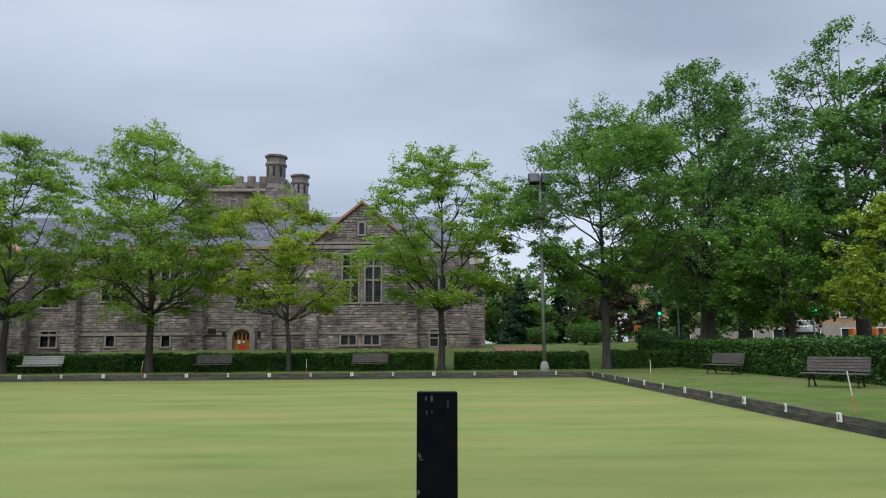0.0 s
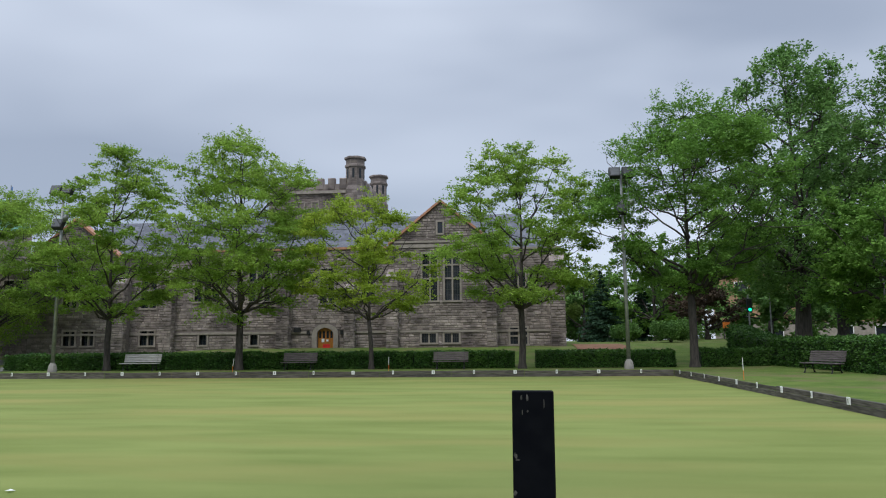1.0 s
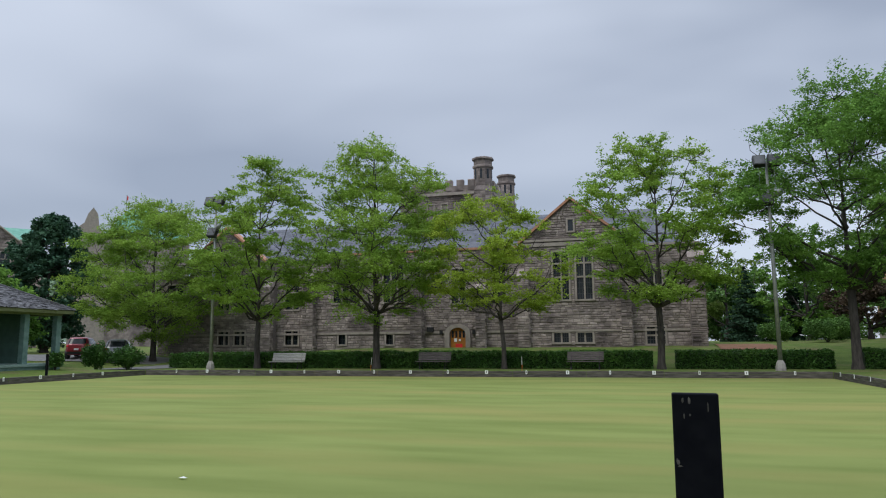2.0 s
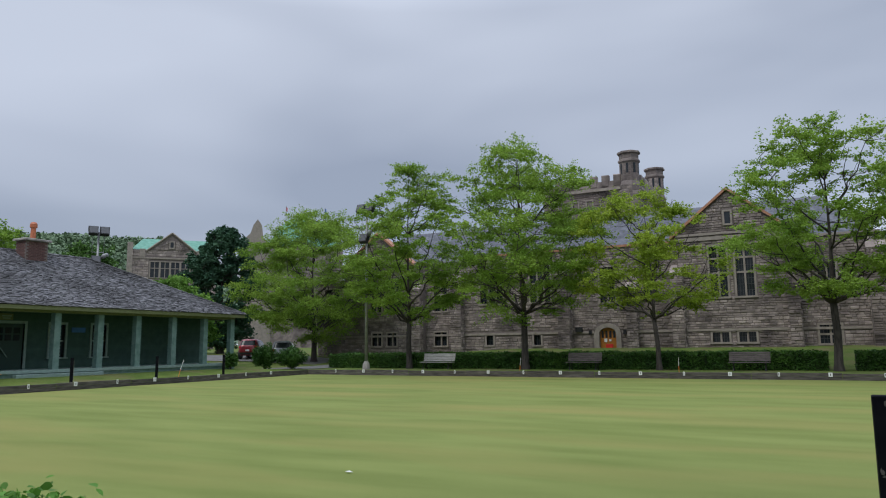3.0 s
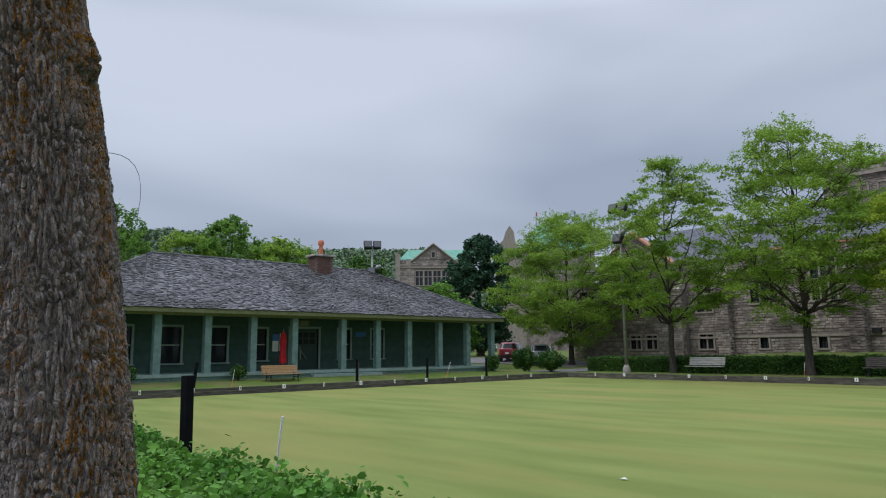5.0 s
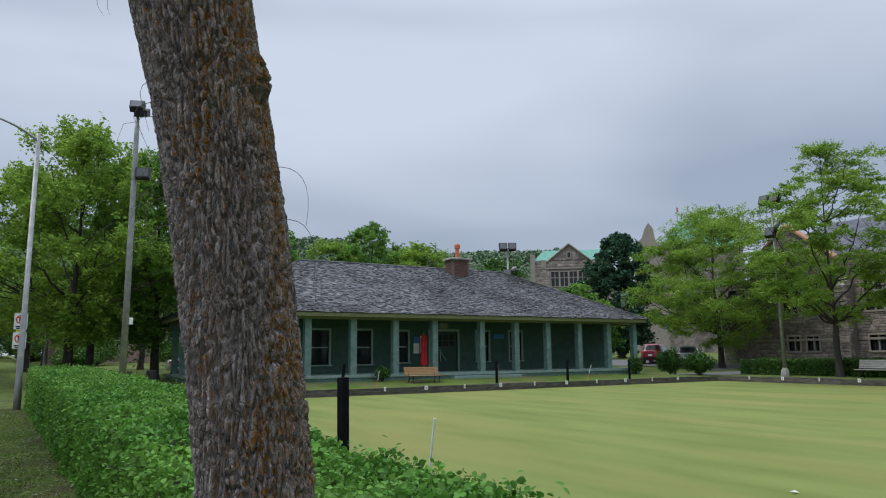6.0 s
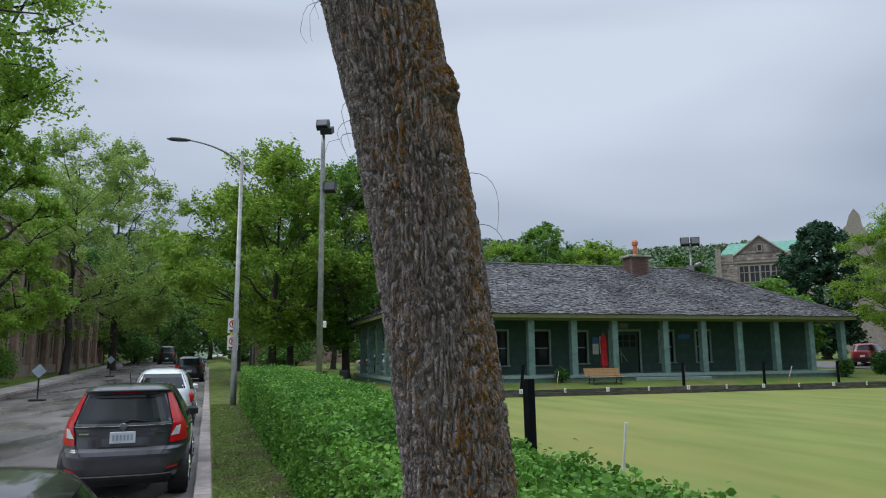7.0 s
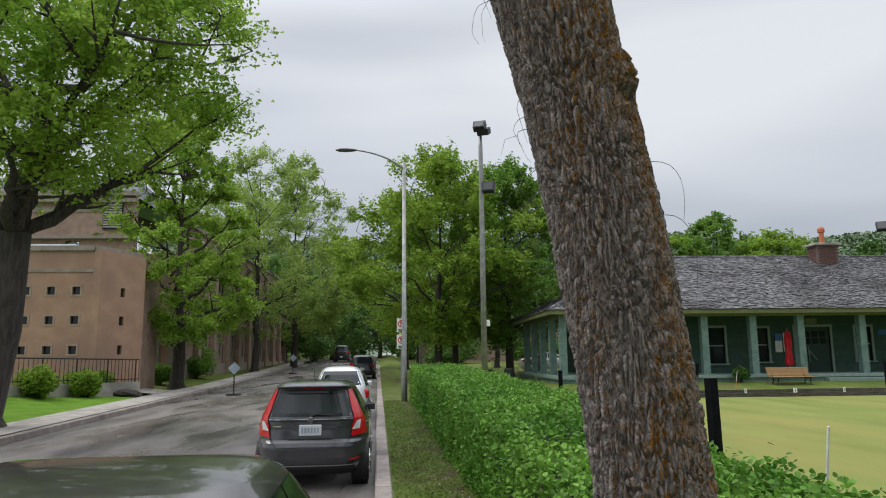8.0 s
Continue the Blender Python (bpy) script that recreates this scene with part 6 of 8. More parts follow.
bench(-20.5, 37.4, 0, MAT["bench_grey"], "silver-grey weathered slatted bench before the hedge", 2.15)
bench(-11.45, 37.5, 0, MAT["bench_dark"], "dark brown slatted bench before the hedge", 1.9)
bench(-3.1, 37.5, 0, MAT["bench_dark"], "dark brown slatted bench before the hedge", 1.9)
bench(13.0, 30.5, -68, MAT["bench_dark"], "dark wooden slatted bench on curved iron legs on the lawn", 1.85)
bench(12.6, 21.3, -50, MAT["bench_dark"], "dark wooden slatted bench on curved iron legs on the lawn", 1.85)
low_bench = bench(-30.1, 16.1, 90, MAT["bench_tan"], "golden-brown slatted bench before the veranda", 1.85)
low_bench.scale = (1.0, 1.0, 0.78)


# ---- at the veranda ----
def umbrella():
    root = thing("patio_umbrella", "closed bright red patio umbrella on the veranda", "umbrella", (-32.6, 17.45, 0.98))
    part("pole", Geo().rod((0, 0, 0), (0, 0, 2.1), 0.022), MAT["steel"], root)
    part("foot", Geo().tube([(0, 0, 0), (0, 0, 0.06), (0, 0, 0.1)], [0.25, 0.24, 0.06], 14), MAT["dark_metal"], root)
    g = Geo()
    prof = [(0.15, 0.36), (0.17, 0.48), (0.14, 0.62), (0.115, 0.9), (0.13, 1.3), (0.135, 1.6), (0.10, 1.86), (0.02, 1.98)]
    for r, z in prof:
        g.v += [(r * (1 + 0.22 * math.cos(6 * a)) * math.cos(a), r * (1 + 0.22 * math.cos(6 * a)) * math.sin(a), z + (0.05 * math.cos(6 * a) if z < 0.5 else 0)) for a in (2 * math.pi * j / 36 for j in range(36))]
    g.f = [(36 * i + j, 36 * i + (j + 1) % 36, 36 * i + 36 + (j + 1) % 36, 36 * i + 36 + j) for i in range(len(prof) - 1) for j in range(36)]
    part("canopy", g, MAT["red"], root, smooth=True)


umbrella()


def picnic_table(x, y, turn):
    root = thing("picnic_table", "dark wooden picnic table under the park trees", "table", (x, y, ground_z(x, y)), turn, group="picnic tables")
    for i in range(4):
        part("top_board", Geo().box(-0.9, -0.38 + i * 0.19, 0.72, 0.9, -0.21 + i * 0.19, 0.76), MAT["bench_dark"], root)
    for sy in (-0.75, 0.6):
        part("seat_board", Geo().box(-0.9, sy, 0.42, 0.9, sy + 0.2, 0.46), MAT["bench_dark"], root)
    for sx in (-0.65, 0.65):
        part("leg", Geo().rod((sx, -0.7, 0), (sx, -0.2, 0.72), 0.035, n=6).rod((sx, 0.7, 0), (sx, 0.2, 0.72), 0.035, n=6).box(sx - 0.03, -0.7, 0.38, sx + 0.03, 0.75, 0.42), MAT["bench_dark"], root)


picnic_table(-36.5, 2.2, 20)
picnic_table(-39.5, 1.2, -10)


def chair(x, y, turn):
    root = thing("garden_chair", "dark metal garden chair on the lawn", "chair", (x, y, ground_z(x, y)), turn, group="garden chairs")
    part("seat", Geo().bevel_box(-0.22, -0.22, 0.42, 0.22, 0.22, 0.45, 0.01), MAT["dark_metal"], root)
    part("backrest", Geo().bevel_box(-0.22, 0.2, 0.5, 0.22, 0.23, 0.85, 0.01), MAT["dark_metal"], root)
    for sx in (-0.2, 0.2):
        for sy in (-0.2, 0.2):
            part("leg", Geo().rod((sx, sy, 0), (sx * 0.95, sy, 0.43 if sy < 0 else 0.85), 0.014, n=6), MAT["dark_metal"], root)


whole("fallen_leaf", Geo().add([(-0.07, 0, 0.01), (-0.02, 0.035, 0.025), (0.06, 0.01, 0.012), (0.0, -0.035, 0.02), (0.01, 0.0, 0.035)], ((0, 3, 4), (3, 2, 4), (2, 1, 4), (1, 0, 4))), MAT["white"], "small pale fallen leaf on the turf", "leaf", (-5.95, 7.85, 0.175))
for x, y, t in ((-31.5, 3.9, 20), (-32.6, 3.6, 200), (-33.3, 4.4, 90)):
    chair(x, y, t)


# ---- the street: lamp and signs ----
def street_lamp():
    q = rd(26.0, 0.62, 0.12)
    root = thing("street_lamp", "grey steel street lamp with a long curved arm", "street lamp", tuple(q))
    H = 8.85
    part("column", Geo().tube([(0, 0, -0.3), (0, 0, 0.8), (0, 0, 0.9), (0, 0, H)], [0.11, 0.105, 0.09, 0.065], 12), MAT["steel"], root, smooth=True)
    arm = bezier((0, 0, H - 0.25), (0.1, -0.75, H + 0.35), (0.1, -1.9, H + 0.45), 10)
    part("arm", Geo().tube(arm, [0.045 - 0.0018 * i for i in range(11)], 8), MAT["steel"], root, smooth=True)
    head = Geo()
    prof = [(-1.75, 0.03), (-1.9, 0.075), (-2.15, 0.10), (-2.4, 0.09), (-2.55, 0.03)]
    for yy, r in prof:
        head.v += [(0.1 + r * 1.15 * math.cos(a), yy, H + 0.44 + r * 0.75 * math.sin(a)) for a in (2 * math.pi * j / 12 for j in range(12))]
    head.f = [(12 * i + j, 12 * i + (j + 1) % 12, 12 * i + 12 + (j + 1) % 12, 12 * i + 12 + j) for i in range(len(prof) - 1) for j in range(12)] + [tuple(range(12)), tuple(range(59, 47, -1))]
    part("lamp_head", head, MAT["lens"], root, smooth=True)


street_lamp()


def no_parking(s, l):
    q = rd(s, l, 0.12)
    root = thing("parking_sign", "two stacked white no-parking signs on a thin post", "sign", tuple(q), 90)
    part("post", Geo().rod((0, 0, -0.2), (0, 0, 3.2), 0.03), MAT["steel"], root)
    for z in (2.85, 2.2):
        pl = part("plate", Geo().bevel_box(-0.2, -0.05, z - 0.28, 0.2, -0.035, z + 0.28, 0.02), MAT["white"], root)
        ring = Geo()
        for i in range(20):
            a0, a1 = 2 * math.pi * i / 20, 2 * math.pi * (i + 1) / 20
            c = lambda r, a: (r * math.cos(a), z + 0.06 + r * math.sin(a))
            ring.prism([c(0.115, a0), c(0.15, a0), c(0.15, a1), c(0.115, a1)], -0.058, -0.052)
        ring.box(-0.13, -0.0585, -0.016, 0.13, -0.0525, 0.016, Matrix.Translation((0, 0, z + 0.06)) @ Matrix.Rotation(radians(45), 4, "Y"))
        part("red_ring", ring, MAT["sign_red"], pl)
        part("letter_p", Geo().box(-0.05, -0.056, z - 0.03, -0.02, -0.0515, z + 0.15).box(-0.02, -0.056, z + 0.12, 0.05, -0.0515, z + 0.15).box(-0.02, -0.056, z + 0.04, 0.05, -0.0515, z + 0.07).box(0.025, -0.056, z + 0.07, 0.05, -0.0515, z + 0.12), MAT["dark_metal"], pl)
        part("lettering_bar", Geo().box(-0.15, -0.056, z - 0.2, 0.15, -0.0515, z - 0.16).box(-0.12, -0.056, z - 0.26, 0.12, -0.0515, z - 0.22), MAT["dark_metal"], pl)
    part("yellow_plate", Geo().box(-0.12, -0.02, 2.42, -0.01, -0.005, 2.62), MAT["sign_yellow"], root)


no_parking(28.6, 0.62)


def diamond_sign(s, l):
    q = rd(s, l, 0.02)
    root = thing("diamond_sign", "grey-blue diamond street sign on a weighted stand", "sign", tuple(q), 90, group="diamond signs")
    part("stand", Geo().bevel_box(-0.3, -0.2, 0, 0.3, 0.2, 0.09, 0.03), MAT["rubber"], root)
    part("post", Geo().rod((0, 0, 0.05), (0, 0, 1.25), 0.03), MAT["dark_metal"], root)
    part("plate", Geo().box(-0.2, -0.05, -0.2, 0.2, -0.03, 0.2, Matrix.Translation((0, 0, 1.22)) @ Matrix.Rotation(radians(45), 4, "Y")), MAT["sign_grey"], root)


diamond_sign(33.0, -5.6 - 1.2)
diamond_sign(56.0, -6.9)
# slim poles further along
for s, l, h in ((40.0, 1.0, 5.0), (46.0, 2.4, 6.5)):
    q = rd(s, l, 0.1)
    whole("pole", Geo().tube([(0, 0, -0.2), (0, 0, h)], [0.07, 0.05], 10), MAT["steel"], "slim grey steel pole beside the street", "pole", tuple(q), group="slim poles")

# ---- parked cars ----
CAR_SHAPES = dict(   # z, rear end, front end, half width: outlines from sill to roof
    hatch=((0.20, 0.16, 3.80, 0.74), (0.30, 0.06, 3.92, 0.80), (0.45, 0.01, 3.98, 0.83), (0.60, 0.0, 3.97, 0.842), (0.665, 0.025, 3.95, 0.845), (0.70, 0.07, 3.90, 0.843), (0.85, 0.085, 3.72, 0.83), (0.93, 0.085, 3.45, 0.81), (1.0, 0.09, 3.10, 0.785), (1.06, 0.12, 2.98, 0.765), (1.20, 0.20, 2.72, 0.70), (1.38, 0.30, 2.36, 0.605), (1.42, 0.30, 2.26, 0.585), (1.44, 0.20, 2.2, 0.575), (1.465, 0.21, 2.1, 0.555), (1.495, 0.34, 1.95, 0.50), (1.515, 0.55, 1.7, 0.40), (1.525, 0.85, 1.35, 0.2)),
    rounded=((0.20, 0.20, 3.85, 0.72), (0.30, 0.06, 4.02, 0.80), (0.50, 0.0, 4.1, 0.85), (0.62, 0.02, 4.08, 0.855), (0.75, 0.08, 3.95, 0.85), (0.92, 0.14, 3.6, 0.82), (1.0, 0.18, 3.2, 0.79), (1.1, 0.26, 2.95, 0.74), (1.3, 0.46, 2.55, 0.655), (1.42, 0.66, 2.25, 0.58), (1.5, 0.9, 1.95, 0.47), (1.54, 1.2, 1.6, 0.25)),
    sedan=((0.20, 0.20, 4.30, 0.76), (0.32, 0.05, 4.50, 0.84), (0.52, 0.0, 4.6, 0.90), (0.68, 0.02, 4.55, 0.905), (0.85, 0.08, 4.2, 0.885), (0.93, 0.14, 3.8, 0.86), (0.985, 0.35, 3.5, 0.82), (1.02, 0.62, 3.35, 0.80), (1.12, 0.82, 3.15, 0.755), (1.25, 1.08, 2.88, 0.69), (1.34, 1.3, 2.68, 0.64), (1.39, 1.5, 2.5, 0.58), (1.42, 1.75, 2.25, 0.47), (1.435, 1.95, 2.1, 0.2)),
    wagon=((0.26, 0.18, 4.15, 0.80), (0.38, 0.05, 4.38, 0.88), (0.6, 0.0, 4.45, 0.925), (0.8, 0.03, 4.40, 0.925), (0.98, 0.06, 4.0, 0.90), (1.06, 0.08, 3.5, 0.87), (1.15, 0.12, 3.25, 0.84), (1.4, 0.24, 2.8, 0.76), (1.56, 0.32, 2.45, 0.69), (1.63, 0.40, 2.25, 0.63), (1.68, 0.6, 1.95, 0.5), (1.70, 0.95, 1.5, 0.25)),
)


def car(at, turn, paint, label, L=None, W=None, H=None, kind="hatch", group="parked cars", detail=True):
    """A car along its local x, front towards +x, rear end at x = 0, on its wheels at z = 0."""
    root = thing("car", label, "car", at, turn, group=group)
    keys = CAR_SHAPES[kind]
    kx = 1.0 if L is None else L / max(q[2] for q in keys)
    ky = 1.0 if W is None else W / 2 / max(q[3] for q in keys)
    kz = 1.0 if H is None else H / keys[-1][0]
    keys = [(z * kz, r * kx, f * kx, w * ky) for z, r, f, w in keys]
    L, hw, H = max(q[2] for q in keys), max(q[3] for q in keys), keys[-1][0]
    power = 4.2 if kind in ("rounded", "sedan") else 5.0

    def level(z):
        z = min(max(z, keys[0][0]), keys[-1][0])
        for p, q in zip(keys, keys[1:]):
            if z <= q[0]:
                k = (z - p[0]) / (q[0] - p[0])
                return tuple(p[i] + (q[i] - p[i]) * k for i in (1, 2, 3))
        return keys[-1][1:]

    def back(y, z, off=0.004):
        """The point of the rear face at y and z, pushed out by off."""
        r, f, w = level(z)
        h = (f - r) / 2
        u = min(0.999, abs(y) / w)
        return (r + h * (1 - (1 - u ** power) ** (1 / power)) - off, y * (1 + off * 0.6 * u ** 3), z)

    def flank(x, z, side, off=0.004):
        r, f, w = level(z)
        h = (f - r) / 2
        u = min(0.999, abs(x - r - h) / h)
        return (x, side * (w * (1 - u ** power) ** (1 / power) + off), z)

    def nose(y, z, off=0.004):
        r, f, w = level(z)
        h = (f - r) / 2
        u = min(0.999, abs(y) / w)
        return (f - h * (1 - (1 - u ** power) ** (1 / power)) + off, y, z)

    def panel(surface, quad, nu=10, nv=6, **k):
        """A thin skin over the body between four corners a, b, c, d given on the surface."""
        gg = Geo()
        (a0, a1), (b0, b1), (c0, c1), (d0, d1) = quad
        for j in range(nv + 1):
            v = j / nv
            for i in range(nu + 1):
                u = i / nu
                p = (a0 + (b0 - a0) * u) * (1 - v) + (d0 + (c0 - d0) * u) * v
                q = (a1 + (b1 - a1) * u) * (1 - v) + (d1 + (c1 - d1) * u) * v
                gg.v.append(tuple(surface(p, q, **k)))
        gg.f = [(j * (nu + 1) + i, j * (nu + 1) + i + 1, (j + 1) * (nu + 1) + i + 1, (j + 1) * (nu + 1) + i) for j in range(nv) for i in range(nu)]
        return gg

    # shell from level outlines
    zs = sorted(set([q[0] for q in keys] + [keys[0][0] + (H - keys[0][0]) * i / 26 for i in range(27)]))
    n = 72
    g = Geo()
    for z in zs:
        r, f, w = level(z)
        h, xc = (f - r) / 2, (f + r) / 2
        for i in range(n):
            t = 2 * math.pi * i / n
            c, sn = math.cos(t), math.sin(t)
            g.v.append((xc + h * math.copysign(abs(c) ** (2 / power), c), w * math.copysign(abs(sn) ** (2 / power), sn), z))
    g.f = [(j * n + i, j * n + (i + 1) % n, (j + 1) * n + (i + 1) % n, (j + 1) * n + i) for j in range(len(zs) - 1) for i in range(n)]
    g.f += [tuple(range(n - 1, -1, -1)), tuple((len(zs) - 1) * n + i for i in range(n))]
    body = part("body", g, paint, root, smooth=True)

    # glass
    zb, zt = {"hatch": (0.995, 1.40), "rounded": (0.98, 1.40), "sedan": (1.0, 1.33), "wagon": (1.10, 1.54)}[kind]
    zb, zt = zb * kz, zt * kz
    wb, wt = level(zb + 0.03)[2], level(zt)[2]
    fr = 0.80 if kind == "hatch" else 0.86
    part("rear_window", panel(back, ((-wb * fr, zb + 0.03), (wb * fr, zb + 0.03), (wt * fr, zt), (-wt * fr, zt)), 16, 8), MAT["car_glass"], body)
    part("windscreen", panel(nose, ((-wb * 0.86, zb + 0.05), (wb * 0.86, zb + 0.05), (wt * 0.84, zt), (-wt * 0.84, zt)), 14, 8), MAT["car_glass"], body)
    rb, fb = level(zb + 0.02)[:2]
    rt, ft = level(zt - 0.01)[:2]
    inset = 0.34 if kind != "sedan" else 0.5
    lo0, lo1, hi0, hi1 = rb + inset, fb - 0.3, rt + inset * 0.8, ft - 0.22
    mid = 0.46
    for side in (-1, 1):
        for u0, u1 in ((0.0, mid - 0.015), (mid + 0.015, 0.985)):
            q = ((lo0 + (lo1 - lo0) * u0, zb + 0.02), (lo0 + (lo1 - lo0) * u1, zb + 0.02), (hi0 + (hi1 - hi0) * u1, zt - 0.01), (hi0 + (hi1 - hi0) * u0, zt - 0.01))
            part("side_window", panel(flank, q, 8, 5, side=side, off=0.005), MAT["car_glass"], body)
        if detail:
            part("window_trim", panel(flank, ((lo0 - 0.03, zb + 0.0), (lo1 + 0.05, zb + 0.0), (lo1 + 0.05, zb + 0.018), (lo0 - 0.03, zb + 0.018)), 12, 1, side=side, off=0.008), MAT["trim_black"], body)
            for hx in (lo0 + (lo1 - lo0) * 0.06, lo0 + (lo1 - lo0) * 0.5):
                hz = zb - 0.12
                q = flank(hx, hz, side)
                part("door_handle", Geo().bevel_box(hx, q[1] - 0.02, hz, hx + 0.19, q[1] + 0.02, hz + 0.035, 0.01), paint, root)
            for sx in (lo0 + (lo1 - lo0) * mid, lo0 + 0.02, lo1 + 0.02):
                part("door_seam", panel(flank, ((sx, 0.34), (sx + 0.009, 0.34), (sx + 0.009, zb - 0.02), (sx, zb - 0.02)), 1, 8, side=side, off=0.002), MAT["trim_black"], body)
        q = flank(lo1 - 0.1, zb + 0.06, side)
        part("wing_mirror", Geo().bevel_box(q[0], min(q[1], q[1] + side * 0.2), zb - 0.06, q[0] + 0.13, max(q[1], q[1] + side * 0.19), zb + 0.07, 0.035), MAT["trim_black"] if kind == "hatch" else paint, root)
    # wheels in dark arches
    r = {"wagon": 0.345, "sedan": 0.32}.get(kind, 0.305)
    for wx in (0.185 * L, 0.81 * L):
        for sy in (-1, 1):
            y0 = sy * (hw - 0.02)
            part("wheel_arch", Geo().tube([(wx, y0 - sy * 0.25, r), (wx, y0 - sy * 0.02, r + 0.01), (wx, y0 + sy * 0.006, r + 0.01)], [r * 1.2, r * 1.2, r * 1.15], 28), MAT["trim_black"], body)
            wheel = part("wheel", Geo().tube([(wx, y0 - sy * 0.2, r), (wx, y0 - sy * 0.17, r), (wx, y0 - sy * 0.01, r), (wx, y0 + sy * 0.015, r)], [r * 0.93, r, r, r * 0.9], 28), MAT["rubber"], root, smooth=False)
            part("rim", Geo().tube([(wx, y0 + sy * 0.0, r), (wx, y0 + sy * 0.02, r)], [r * 0.68, r * 0.62], 20), MAT["rim"], wheel)
            for k in range(5):
                a = 2 * math.pi * k / 5
                part("spoke", Geo().rod((wx, y0 + sy * 0.022, r), (wx + math.cos(a) * r * 0.6, y0 + sy * 0.018, r + math.sin(a) * r * 0.6), 0.03, 0.022, 6), MAT["chrome"], wheel)
    # rear end
    if kind == "hatch":
        for sy in (-1, 1):
            part("tail_lamp", panel(back, ((sy * 0.585, 0.745), (sy * 0.80, 0.76), (sy * 0.775, 0.97), (sy * 0.60, 0.93)), 8, 6, off=0.022), MAT["tail"], root, "red wrap-round tail lamp")
            part("tail_lamp", panel(back, ((sy * 0.615, 0.93), (sy * 0.775, 0.97), (sy * 0.715, 1.09), (sy * 0.615, 1.06)), 8, 6, off=0.022), MAT["tail"], root, "red wrap-round tail lamp")
            part("tail_lamp", panel(back, ((sy * 0.605, 1.06), (sy * 0.715, 1.09), (sy * 0.575, 1.40), (sy * 0.515, 1.40)), 5, 8, off=0.018), MAT["tail"], root, "tall red lamp strip beside the rear window")
            part("reversing_lamp", panel(back, ((sy * 0.595, 0.835), (sy * 0.70, 0.845), (sy * 0.715, 0.97), (sy * 0.66, 0.955)), 6, 5, off=0.03), MAT["clear_lamp"], root)
            part("reflector", panel(back, ((sy * 0.56, 0.40), (sy * 0.70, 0.42), (sy * 0.70, 0.45), (sy * 0.56, 0.43)), 4, 1, off=0.012), MAT["tail"], root)
            part("bumper_vent", panel(back, ((sy * 0.50, 0.34), (sy * 0.74, 0.37), (sy * 0.76, 0.50), (sy * 0.62, 0.42)), 6, 4, off=0.006), MAT["trim_black"], root)
            part("hatch_seam", panel(back, ((sy * 0.575, 0.745), (sy * 0.585, 0.745), (sy * 0.50, 0.60), (sy * 0.485, 0.60)), 1, 6), MAT["trim_black"], root)
            part("bumper_shoulder", panel(back, ((sy * 0.56, 0.66), (sy * 0.82, 0.66), (sy * 0.80, 0.70), (sy * 0.585, 0.72)), 8, 3, off=0.012), paint, root)
        part("hatch_seam", panel(back, ((-0.5, 0.598), (0.5, 0.598), (0.5, 0.608), (-0.5, 0.608)), 12, 1, off=0.006), MAT["trim_black"], root)
        part("plate_recess", panel(back, ((-0.30, 0.72), (0.30, 0.72), (0.44, 0.945), (-0.44, 0.945)), 8, 4), paint, root)
        part("recess_edge", panel(back, ((-0.31, 0.705), (0.31, 0.705), (0.30, 0.722), (-0.30, 0.722)), 8, 1, off=0.006), MAT["trim_black"], root)
        part("garnish", panel(back, ((-0.60, 0.955), (0.60, 0.955), (0.61, 1.0), (-0.61, 1.0)), 14, 2, off=0.012), MAT["trim_black"], root)
        part("garnish_line", panel(back, ((-0.60, 0.985), (0.60, 0.985), (0.605, 0.995), (-0.605, 0.995)), 14, 1, off=0.016), MAT["chrome"], root)
        part("bumper_insert", panel(back, ((-0.66, 0.22), (0.66, 0.22), (0.62, 0.335), (-0.62, 0.335)), 14, 3, off=0.012), MAT["trim_black"], root)
        part("bumper_line", panel(back, ((-0.62, 0.335), (0.62, 0.335), (0.62, 0.35), (-0.62, 0.35)), 14, 1, off=0.016), MAT["rim"], root)
        plate = part("number_plate", Geo().bevel_box(0.05, -0.16, 0.765, 0.075, 0.16, 0.915, 0.008), MAT["plate"], root)
        for k in range(6):
            part("plate_bar", Geo().box(0.046, -0.125 + k * 0.045, 0.80, 0.0496, -0.10 + k * 0.045, 0.875), MAT["sign_grey"], plate)
        part("badge", Geo().tube([(0.055, 0, 0.975), (0.07, 0, 0.975)], [0.045, 0.055], 14), MAT["chrome"], root)
        part("lettering", panel(back, ((-0.54, 0.885), (-0.42, 0.885), (-0.42, 0.90), (-0.54, 0.90)), 3, 1, off=0.006), MAT["chrome"], root)
        part("lettering", panel(back, ((0.42, 0.885), (0.54, 0.885), (0.54, 0.905), (0.42, 0.905)), 3, 1, off=0.006), MAT["chrome"], root)
        part("wiper", Geo().tube([back(0.0, 1.03, 0.03), back(-0.08, 1.065, 0.03), back(-0.3, 1.045, 0.025)], [0.014, 0.012, 0.006], 6), MAT["trim_black"], root)
        part("brake_lamp", panel(back, ((-0.16, 1.405), (0.16, 1.405), (0.16, 1.425), (-0.16, 1.425)), 5, 1, off=0.006), MAT["tail"], root)
        part("aerial", Geo().rod((0.75, 0, 1.51), (0.55, 0, 1.70), 0.008, 0.003, 6), MAT["trim_black"], root)
    else:
        tz = {"rounded": 0.76, "sedan": 0.78, "wagon": 0.98}[kind] * kz
